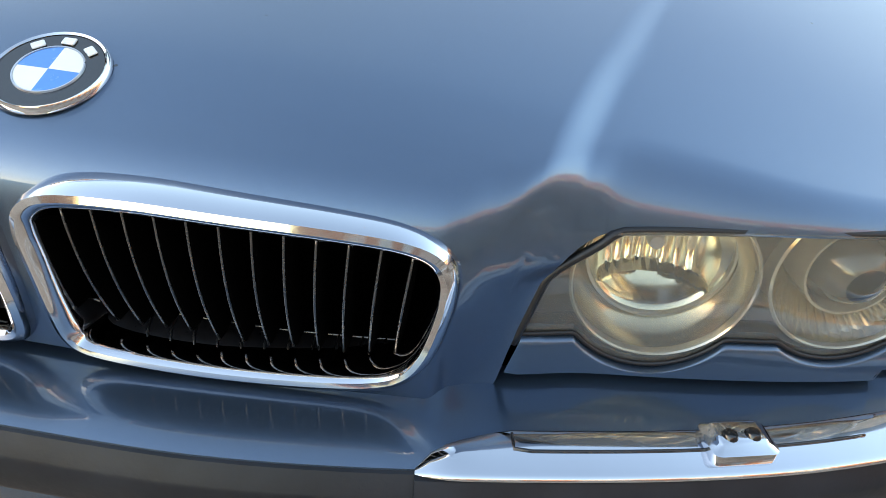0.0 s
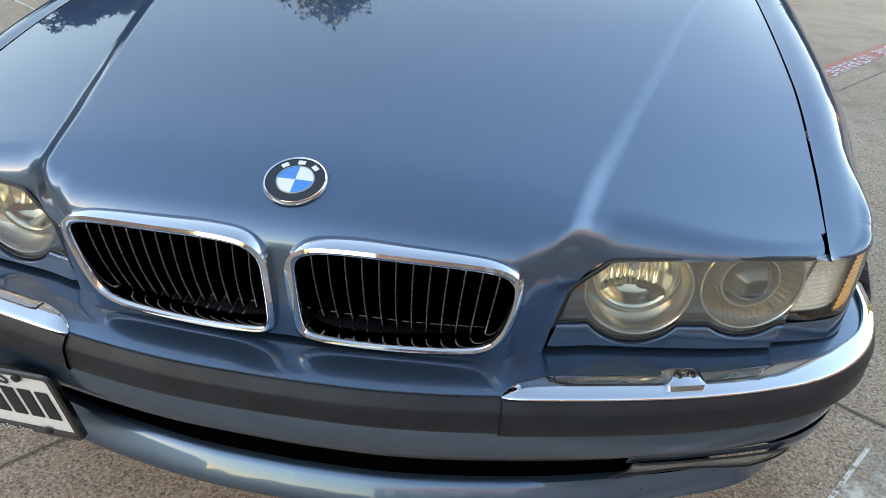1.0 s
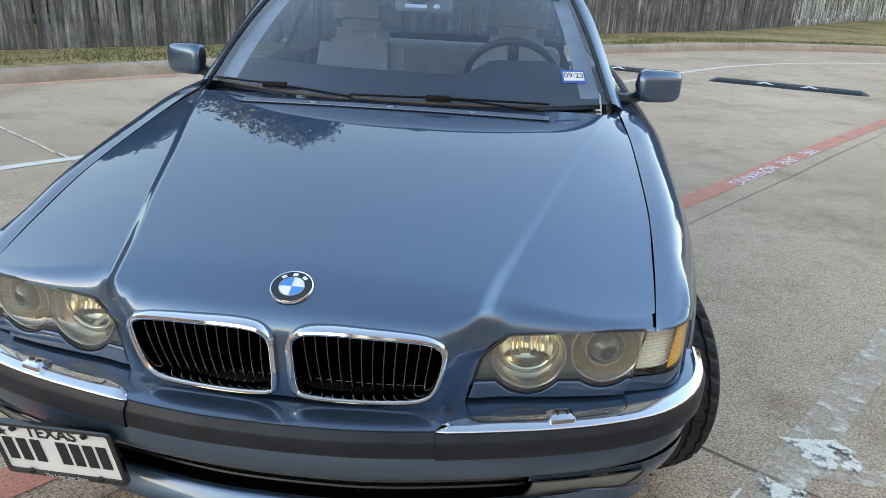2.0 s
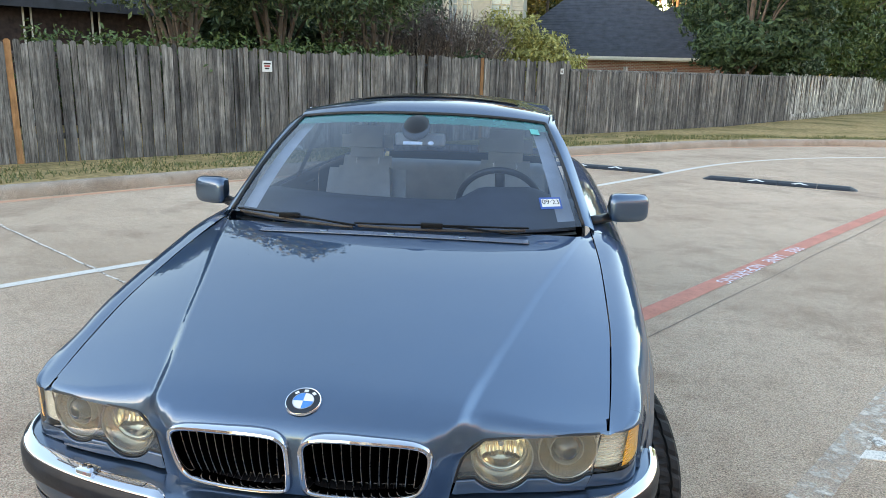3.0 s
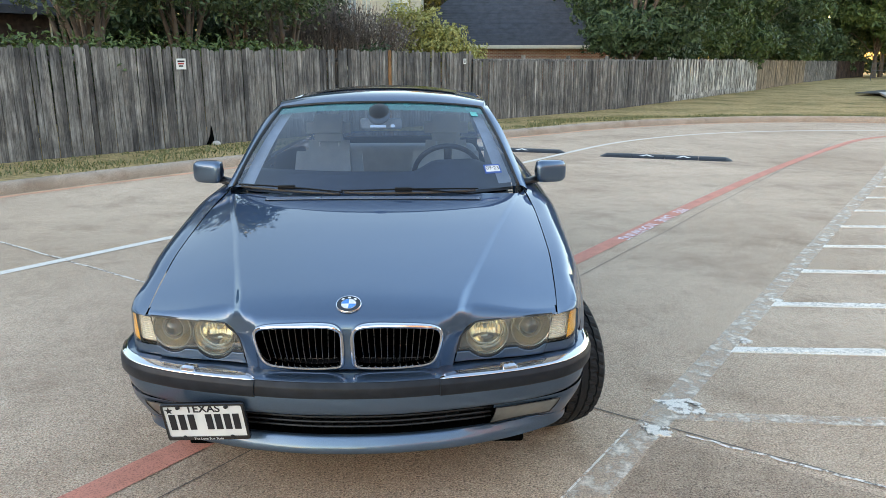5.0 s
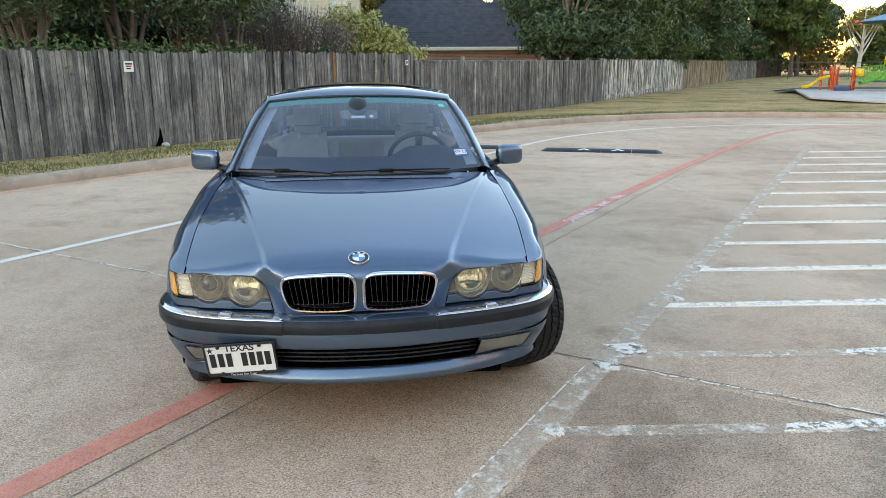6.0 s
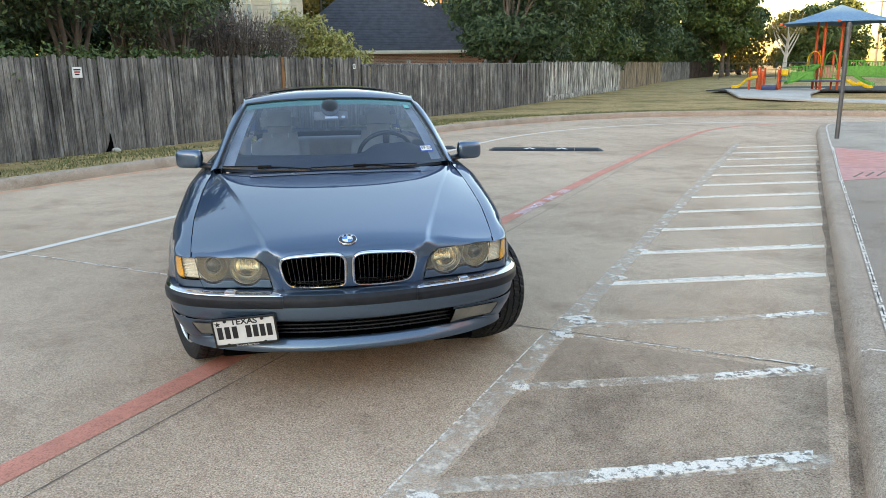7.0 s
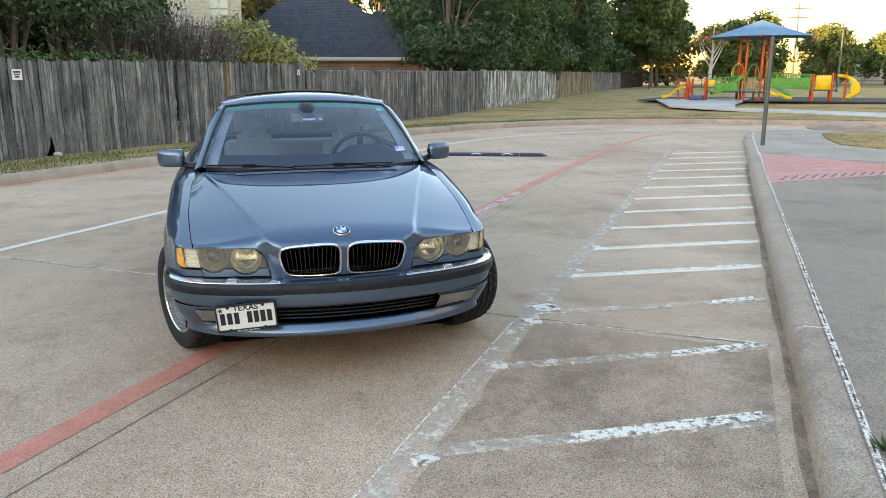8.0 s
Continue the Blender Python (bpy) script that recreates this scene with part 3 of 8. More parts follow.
tagged(part("island_lawn", prism([su(*q) for q in [(13.2, 4.4), (13.9, 3.75), (15.3, 3.65), (16.8, 3.7), (17.6, 4.2), (17.9, 5.5), (17.6, 14), (13.0, 14)]], 0.12, 0.175), LAWN), "small patch of dry lawn in the pavement", "lawn", kind="structure")

tagged(part("kerb_left", kerb_mesh(left_kerb, -1), KERB, smooth=True), "rough concrete kerb along the lawn", "kerb", kind="structure")
tagged(part("kerb_right", kerb_mesh(right_kerb, 1), KERB, smooth=True), "rough rounded concrete kerb along the pavement", "kerb", kind="structure")
tagged(part("kerb_corner", kerb_mesh(right_kerb2, 1), KERB, smooth=True), "rounded concrete kerb at the corner", "kerb", kind="structure")


# dirt washed into the gutter
gut_a, gut_b = offset(right_kerb, -0.05), offset(right_kerb, -0.002)
rag_a = [(x + 0.03 * noise.noise(Vector((x * 2.5, y * 2.5, 5))), y + 0.03 * noise.noise(Vector((x * 2.5, y * 2.5, 8)))) for x, y in gut_a]
tagged(part("gutter_dirt", strip(rag_a, gut_b, 0.0055), DIRT_DARK), "dark dirt washed along the gutter", "stain", kind="structure")


# ---- paint and joints on the road ----
def band(name, line, width, z, mat, label):
    a, b = offset(line, -width / 2), offset(line, width / 2)
    return tagged(part(name, strip(a, b, z), mat), label, "road marking", kind="structure")


def straight(s0, s1, u, n=20):
    return [su(s, u) for s in lin(s0, s1, n)]


red_line = [tuple(q) for q in catmull([su(*q) for q in [(-20, -0.99), (-4, -0.985), (4, -0.98), (8, -0.93), (11, -0.82), (14, -0.62), (16.5, -0.3), (18.3, 0.6), (19.2, 2.2), (19.8, 5)]], 8)]
band("red_line", red_line, 0.145, 0.004, LINE_RED, "faded red fire lane line on the concrete")
white_line = [tuple(q) for q in catmull([su(*q) for q in [(-20, -4.6), (-4, -4.5), (4, -4.38), (9, -4.35), (13, -4.3), (16, -3.3), (18.2, -1.4), (19.3, 0.6), (20, 3.2)]], 8)]
band("white_line", white_line, 0.1, 0.004, LINE_WHITE, "faded white lane line on the concrete")
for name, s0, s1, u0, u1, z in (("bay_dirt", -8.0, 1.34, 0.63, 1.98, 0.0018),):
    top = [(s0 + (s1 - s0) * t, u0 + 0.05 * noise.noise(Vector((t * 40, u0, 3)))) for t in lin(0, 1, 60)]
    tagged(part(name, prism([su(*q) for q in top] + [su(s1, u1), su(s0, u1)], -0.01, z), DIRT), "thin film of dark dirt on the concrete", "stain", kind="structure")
band("parking_line", straight(-12, 13.4, 0.545, 60), 0.13, 0.004, LINE_WORN, "flaking white parking line")
for i in range(-2, 14):
    s1 = 0.41 + 0.993 * i
    w = 0.05 if i != 0 else 0.06
    q = [su(s1 - 0.86 - w, 0.60), su(s1 - w, 2.0), su(s1 + w, 2.0), su(s1 - 0.86 + w, 0.60)]
    tagged(part("stripe", prism(q, -0.01, 0.0045), LINE_STRIPE if i > 2 else LINE_WORN), "flaking white stripe across the parking edge", "road marking", "stripes along the kerb", "structure")
    lo = [0.38, 0.62, 0.75, 0.5][i % 4] if i < 3 else 0.05
    a, b = su(s1 - 0.86 * (1 - lo), 0.6 + 1.4 * lo), su(s1, 1.92)
    d = (w * ALONG[0] * 0.9, w * ALONG[1] * 0.9)
    rag = [(a[0] + (b[0] - a[0]) * t, a[1] + (b[1] - a[1]) * t, 0.9 + 0.25 * noise.noise(Vector((t * 9, i * 3.7, 0)))) for t in lin(0, 1, 14)]
    poly = [(x - d[0] * k, y - d[1] * k) for x, y, k in rag] + [(x + d[0] * k, y + d[1] * k) for x, y, k in reversed(rag)]
    tagged(part("stripe_end", prism(poly, 0.0, 0.0075), LINE_FRESH), "thick chipped white paint left on a stripe", "road marking", "stripe ends", "structure")
for s, u, r in [(-0.52, 0.60, 0.1), (0.55, 0.62, 0.085), (1.66, 0.6, 0.2), (1.35, 0.57, 0.13), (2.7, 0.62, 0.09), (3.62, 0.6, 0.1), (4.55, 0.6, 0.08)]:
    poly = []
    for k in range(28):
        a = 2 * math.pi * k / 28
        rr = r * (0.55 + 0.75 * abs(noise.noise(Vector((math.cos(a) * 1.7, math.sin(a) * 1.7, s * 5)))) + 0.25 * noise.noise(Vector((math.cos(a) * 5, math.sin(a) * 5, s * 5))))
        rr *= 0.7
        poly.append(su(s + rr * math.cos(a) * 0.8, u + rr * math.sin(a)))
    tagged(part("paint_patch", prism(poly, 0.0, 0.008), LINE_FRESH), "chipped patch of thick white paint", "road marking", "paint patches", "structure")


def crooked(s0, u0, s1, u1, n, wob, seed):
    return [(su(s0 + (s1 - s0) * t + wob * noise.noise(Vector((t * n * 0.35, seed, 0))), u0 + (u1 - u0) * t + wob * noise.noise(Vector((t * n * 0.35, seed, 7))))) for t in lin(0, 1, n)]


band("long_joint", crooked(-20, -0.755, 17, -0.74, 90, 0.012, 1), 0.006, 0.0035, JOINT, "dark saw-cut joint along the concrete")
band("cross_joint", crooked(1.36, -8.0, 1.42, 2.0, 70, 0.02, 2), 0.009, 0.003, JOINT, "cracked joint across the concrete")
band("joint_chalk", crooked(1.385, 0.7, 1.44, 1.95, 50, 0.02, 2), 0.016, 0.0042, LINE_FRESH, "pale chipped edge of a concrete joint")
band("joint_chalk_left", crooked(1.385, -7.9, 1.39, -2.2, 60, 0.02, 2), 0.02, 0.0042, LINE_FRESH, "pale chipped edge of a concrete joint")
band("line_edge", straight(-6, 1.3, 0.475, 40), 0.010, 0.0052, LINE_FRESH, "thin white edge left of old paint")
band("cross_joint_far", crooked(10.6, -7.0, 10.7, 2.0, 60, 0.02, 5), 0.014, 0.003, JOINT, "joint across the concrete")
band("kerb_red", offset(left_kerb, 0.14), 0.13, 0.004, LINE_PEACH, "faded orange-red paint in the gutter")
tagged(part("walk_joint", strip([(x, y) for x, y in offset(right_kerb, 0.17)], [(x, y) for x, y in offset(right_kerb, 0.20)], 0.1535), LINE_FRESH), "pale sealant in the joint behind the kerb", "joint", kind="structure")
tagged(part("walk_joint_crack", strip(offset(right_kerb, 0.181), offset(right_kerb, 0.189), 0.157), worn_paint("split_sealant", (0.02, 0.02, 0.02), 0.5, 6.0, 0.03, 0.0)), "dark split in the pale joint sealant", "joint", kind="structure")
tagged(part("walk_joint_far", strip(offset(right_kerb2, 0.17), offset(right_kerb2, 0.20), 0.1535), LINE_FRESH), "pale sealant in the joint behind the kerb", "joint", kind="structure")

for word, s, size, group in [("PARKING", 5.02, 0.16, ""), ("NO", 5.42, 0.16, ""), ("LANE", 5.86, 0.16, ""), ("FIRE", 6.36, 0.16, "")]:
    me = letters(word, size)
    me.materials.append(LETTER)
    ob = new("road_lettering", me)
    x, y = su(s, -0.95)
    ob.matrix_basis = pose(x, y, 0.0065, 0, 0, ROAD_TURN + 180) @ Matrix.Diagonal((0.92, 1.0, 1, 1))
    tagged(ob, "white stencilled letters on the red line", "road marking", "fire lane words", "structure")


# ---- speed bumps ----
def speed_bump():
    ob = thing("speed_bump", "black rubber speed bump with white arrow marks on the road", "speed bump", "speed bumps")
    prof = [(-0.15, 0.0), (-0.15, 0.008), (-0.1, 0.035), (-0.04, 0.055), (0.04, 0.055), (0.1, 0.035), (0.15, 0.008), (0.15, 0.0)]
    for k in range(4):
        x0, x1 = -1.08 + k * 0.54, -1.08 + (k + 1) * 0.54 - 0.006
        e0, e1 = (0.12 if k == 0 else 0.0), (0.12 if k == 3 else 0.0)
        xs = [(x0, 0.15 if e0 else 1), (x0 + 0.1, 0.95 if e0 else 1), (x1 - 0.1, 0.95 if e1 else 1), (x1, 0.15 if e1 else 1)]
        v = [(x, y * (0.6 + 0.4 * f), z * f) for x, f in xs for y, z in prof]
        f = [(i * 8 + j, (i + 1) * 8 + j, (i + 1) * 8 + j + 1, i * 8 + j + 1) for i in range(3) for j in range(7)] + [tuple(range(8)), tuple(range(24, 32))[::-1]]
        part("section", as_bm((v, f)), RUBBER, ob)
    for x in (-0.3, 0.3):
        part("arrow_mark", ([(x - 0.13, -0.105, 0.034), (x + 0.13, -0.105, 0.034), (x, -0.035, 0.0575), (x - 0.05, -0.105, 0.034), (x + 0.05, -0.105, 0.034), (x, -0.075, 0.046)], [(0, 3, 5, 2), (5, 4, 1, 2)]), WHITE, ob)
    return ob


bump_a = speed_bump()
bump_a.matrix_basis = pose(4.24, 10.33, 0, 0, 0, -20.0)
copy_thing(bump_a, pose(1.66, 11.5, 0, 0, 0, -20.0))

# pale sealant in the joint across the kerb
prof = [(0.0, 0.0), (-0.002, 0.02), (0.010, 0.101), (0.034, 0.1395), (0.07, 0.1535), (0.155, 0.1555), (0.175, 0.153)]
tagged(part("kerb_joint", ([(*su(1.385 + e, 2.092 + d), z) for e in (-0.009, 0.009) for d, z in prof], [(i, i + 1, i + 8, i + 7) for i in range(6)]), LINE_FRESH), "pale sealant in the joint across the kerb", "joint", kind="structure")


# ---- the car ----
car = thing("car", "blue-grey metallic saloon car parked with its front wheels turned", "car")
HOOD_X = spl([0.25, 0.5, 0.8, 1.2, 1.58], [0.722, 0.745, 0.764, 0.768, 0.752])
CREASE_X = spl([0.12, 0.2, 0.35, 0.6, 0.9, 1.2, 1.45], [0.364, 0.372, 0.404, 0.47, 0.548, 0.634, 0.70])
HOOD_Z = spl([0.12, 0.145, 0.165, 0.19, 0.22, 0.25, 0.32, 0.4, 0.7, 1.0, 1.25, 1.45], [0.742, 0.757, 0.7665, 0.7775, 0.7875, 0.7955, 0.8085, 0.8215, 0.868, 0.912, 0.943, 0.962])
HOOD_EDGE_Z = spl([0.25, 0.32, 0.5, 0.8, 1.2, 1.58], [0.712, 0.722, 0.76, 0.82, 0.886, 0.94])
NOSE_TOP = spl([0.0, 0.1, 0.2, 0.3, 0.36, 0.42, 0.55, 0.65, 0.70, 0.73], [0.205, 0.207, 0.213, 0.225, 0.238, 0.256, 0.274, 0.298, 0.318, 0.335])
LIP_Y = spl([0.32, 0.37, 0.40, 0.42, 0.55, 0.65, 0.70, 0.73], [0.192, 0.200, 0.206, 0.211, 0.229, 0.255, 0.277, 0.294])
LIP_Z = spl([0.42, 0.44, 0.48, 0.55, 0.62, 0.70, 0.75], [0.703, 0.7055, 0.7085, 0.7115, 0.7125, 0.711, 0.710])
LOW_Z = spl([0.0, 0.1, 0.35, 0.362, 0.379, 0.392, 0.407, 0.42, 0.44, 0.48, 0.55, 0.62, 0.70, 0.75], [0.568, 0.566, 0.556, 0.602, 0.658, 0.683, 0.697, 0.703, 0.7055, 0.7085, 0.7115, 0.7125, 0.711, 0.710])


def hood_z(x, y):
    r, c, e = abs(x), CREASE_X(y), HOOD_X(y)
    fall = 0.016 + 0.001 * (1 - ss(0.18, 0.6, y))
    top = HOOD_Z(y) - 0.6 * max(0.0, 0.12 - y)
    dome = top - fall * (r / c) ** 2
    if r <= c - 0.006:
        return dome
    t = min(max((r - c) / (e - c), 0.0), 1.0)
    zcr = top - fall - 0.0085 * (1 - ss(0.16, 0.6, y)) - 0.0045 + 0.002 * ss(0.5, 1.3, y)
    zo = zcr + (HOOD_EDGE_Z(y) - zcr) * (0.95 * t + 0.05 * t * t)
    k = ss(c - 0.006, c + 0.026, r)
    return dome * (1 - k) + zo * k


def lamp_left(z):
    return 0.353 + (z - 0.556) * 0.27 + 0.035 * ss(0.66, 0.706, z)


def soft_max(a, b, k):
    h = max(k - abs(a - b), 0.0) / k
    return max(a, b) + h * h * k * 0.25


def nose_y(x, z):
    """Depth of the front face at a place across and up, before its top edge is rounded."""
    r = abs(x)
    mid = 0.1125 + 0.13 * (0.715 - z) + 0.215 * min(r, 0.40) ** 2
    if r < 0.30:
        return mid
    # flat flank between the grille and the headlamp, and the lip over the lamp
    a, c = 0.320 - 0.25 * max(0.0, 0.66 - z), min(lamp_left(z), 0.402)
    ya, yc = face_y(a, z) + 0.004, LIP_Y(c) - 0.004 + 0.17 * max(0.0, z - 0.706)
    flank = ya + (r - a) / (c - a) * (yc - ya)
    lip = LIP_Y(min(r, 0.73)) + 0.08 * (z - 0.712)
    low = soft_max(-flank, -lip, 0.008) * -1
    w = ss(0.30, 0.315, r)
    return soft_max(mid, low, 0.012) * w + mid * (1 - w)


def nose_column(x, nv):
    """One upright line of the nose: from the lower edge over the rounded top edge onto the hood."""
    r = abs(x)
    zl, yt = LOW_Z(r), NOSE_TOP(min(r, 0.73))
    yl, zt = nose_y(r, zl), hood_z(r, yt)
    k = 0.040 - 0.018 * ss(0.33, 0.36, r) + 0.008 * ss(0.40, 0.44, r) + 0.015 * ss(0.385, 0.425, r) * ss(0.62, 0.45, r)
    out = []
    for j in range(nv + 1):
        t = j / nv
        y0, z0 = yl + (yt - yl) * t, zl + (zt - zl) * t
        lo, hi = -0.07, 0.05
        for _ in range(13):
            d = (lo + hi) / 2
            y, z = y0 + d, z0 - d
            if soft_max(z - hood_z(r, y), nose_y(r, z) - y, k) > 0:
                lo = d
            else:
                hi = d
        d = (lo + hi) / 2 if 0 < j < nv else 0.0
        out.append((y0 + d, z0 - d))
    return out


def face_y(x, z):
    """The flat face in which the two grilles stand."""
    return 0.105 + 0.27 * x * x + 0.17 * (0.725 - z)


def rounded_quad(corners, radii, n=10):
    """A flat outline of (x, z) with round corners."""
    out = []
    m = len(corners)
    for i in range(m):
        p, a, b = np.array(corners[i]), np.array(corners[i - 1]), np.array(corners[(i + 1) % m])
        da, db = (a - p) / np.linalg.norm(a - p), (b - p) / np.linalg.norm(b - p)
        s, e = p + da * radii[i], p + db * radii[i]
        for k in range(n + 1):
            t = k / n
            out.append((1 - t) ** 2 * s + 2 * t * (1 - t) * p + t * t * e)
    return out


def inside(q, poly):
    x, z = q
    hit = False
    for i in range(len(poly)):
        (x0, z0), (x1, z1) = poly[i - 1], poly[i]
        if (z0 > z) != (z1 > z) and x < (x1 - x0) * (z - z0) / (z1 - z0) + x0:
            hit = not hit
    return hit


def shrink(poly, d):
    """An outline moved d metres inwards (for outlines that run clockwise or not)."""
    p = [np.array(q) for q in poly]
    area = sum(p[i - 1][0] * p[i][1] - p[i][0] * p[i - 1][1] for i in range(len(p)))
    s = 1 if area > 0 else -1
    out = []
    for i in range(len(p)):
        t = p[(i + 1) % len(p)] - p[i - 1]
        t = t / (np.linalg.norm(t) + 1e-9)
        out.append(p[i] + s * d * np.array([-t[1], t[0]]))
    return out


KIDNEY_EDGE = [(0.0085, 0.66), (0.0095, 0.697), (0.020, 0.721), (0.047, 0.736), (0.10, 0.740), (0.17, 0.7375), (0.24, 0.7335), (0.283, 0.728), (0.308, 0.717), (0.3195, 0.698), (0.3205, 0.672), (0.315, 0.64), (0.305, 0.607), (0.289, 0.583), (0.262, 0.570), (0.21, 0.5645), (0.13, 0.5625), (0.06, 0.5655), (0.027, 0.572), (0.0125, 0.589), (0.009, 0.62)]
KIDNEY = catmull(KIDNEY_EDGE, 5, True)
KIDNEY_L = [np.array((-q[0], q[1])) for q in KIDNEY]


# hood with the nose round the grilles
def hood_mesh():
    cols = sorted(set([round(v, 4) for v in lin(0, 0.33, 66)] + [round(v, 4) for v in lin(0.33, 0.45, 40)] + [round(v, 4) for v in lin(0.362, 0.396, 34)] + [round(v, 4) for v in lin(0.45, 0.7225, 30)]))
    xs = [-c for c in reversed(cols[1:])] + cols
    hole = [shrink(KIDNEY, 0.006), shrink(KIDNEY_L, 0.006)]
    nv = 56
    lines = {c: nose_column(c, nv) for c in cols}
    verts, faces = [(x, y, z) for x in xs for y, z in lines[abs(x)]], []
    for i in range(len(xs) - 1):
        for j in range(nv):
            f = (i * (nv + 1) + j, (i + 1) * (nv + 1) + j, (i + 1) * (nv + 1) + j + 1, i * (nv + 1) + j + 1)
            c = sum(np.array(verts[k]) for k in f) / 4
            if not (inside((c[0], c[2]), hole[0]) or inside((c[0], c[2]), hole[1])):
                faces.append(f)
    front = (verts, faces)
    rows = [0, 0.006, 0.014, 0.025, 0.04, 0.06, 0.085, 0.12, 0.16] + lin(0.2, 1.0, 42)
    v2 = []
    for x in xs:
        y0 = NOSE_TOP(min(abs(x), 0.73))
        y1 = 1.385 + 0.20 * (abs(x) / 0.74) ** 2.2
        for t in rows:
            y = y0 + (y1 - y0) * t
            # the columns fan out with the crease
            r, cr = abs(x), CREASE_X(y)
            to = r * cr / 0.372 if r < 0.372 else cr + (r - 0.372) / 0.3505 * (HOOD_X(y) - cr)
            xx = math.copysign(r + (to - r) * max(ss(0.0, 0.14, t), (r - 0.45) / 0.27 if r > 0.45 and t > 0 else 0.0), x)
            v2.append((xx, y, hood_z(xx, y)))
    m = len(rows)
    f2 = [(i * m + j, (i + 1) * m + j, (i + 1) * m + j + 1, i * m + j + 1) for i in range(len(xs) - 1) for j in range(m - 1)]
    # turned-down edges
    v3, f3 = [], []
    for side in (0, len(xs) - 1):
        base = len(v3)
        for j in range(m):
            q = v2[side * m + j]
            v3 += [q, (q[0] * 0.996, q[1], q[2] - 0.02)]
        f3 += [(base + 2 * j, base + 2 * j + 1, base + 2 * j + 3, base + 2 * j + 2) for j in range(m - 1)]
    for side in (0, len(xs) - 1):
        base = len(v3)
        for j in range(nv + 1):
            q = verts[side * (nv + 1) + j]
            v3 += [q, (q[0] * 0.996, q[1] + 0.012, q[2] - 0.012)]
        f3 += [(base + 2 * j, base + 2 * j + 1, base + 2 * j + 3, base + 2 * j + 2) for j in range(nv)]
    base = len(v3)
    for i in range(len(xs)):
        q = v2[i * m + m - 1]
        v3 += [q, (q[0], q[1] + 0.004, q[2] - 0.02)]
    f3 += [(base + 2 * i, base + 2 * i + 1, base + 2 * i + 3, base + 2 * i + 2) for i in range(len(xs) - 1)]
    return as_bm(join(front, (v2, f2), (v3, f3)))


hood = part("hood", hood_mesh(), PAINT, car, "blue-grey hood with a raised dome and small stone chips", True)


# round badge on the hood
def badge():
    c = Vector((0, 0.19, hood_z(0, 0.19)))
    slope = (hood_z(0, 0.21) - hood_z(0, 0.17)) / 0.04
    m = Matrix.Translation(c) @ Matrix.Rotation(math.atan(slope), 4, "X")
    base = part("badge", as_bm(lathe([(0.0, 0.0035), (0.0395, 0.0045), (0.0395, 0.0)], 64, "z")), GLOSS_BLACK, car, "round black, blue and white badge", True, m)
    part("badge_rim", as_bm(lathe([(0.0395, 0.0), (0.0402, 0.005), (0.0418, 0.0062), (0.0432, 0.0045), (0.044, 0.0)], 64, "z")), CHROME, base, "", True)
    part("badge_ring", as_bm(lathe([(0.0245, 0.004), (0.0248, 0.0056), (0.0258, 0.0056), (0.0262, 0.004)], 64, "z")), ALU, base, "", True)
    for k in range(4):
        a0 = k * 90
        v = [(0, 0, 0.0052)] + [(0.0246 * math.cos(radians(a0 + a)), 0.0246 * math.sin(radians(a0 + a)), 0.005) for a in range(0, 91, 6)]
        part("badge_quarter", (v, [(0, i, i + 1) for i in range(1, len(v) - 1)]), BLUE if k % 2 else WHITE, base)
    for a in (131, 90, 49):
        q = Matrix.Rotation(radians(a - 90), 4, "Z") @ Matrix.Translation((0, 0.032, 0.0047))
        part("badge_mark", box(-0.0052, -0.0036, 0, 0.0052, 0.0036, 0.0012, 0.001), WHITE, base, at=q)
    return base


badge()


# kidney grilles
SILL_Z = spl([0.02, 0.10, 0.20, 0.30], [0.597, 0.593, 0.590, 0.590])


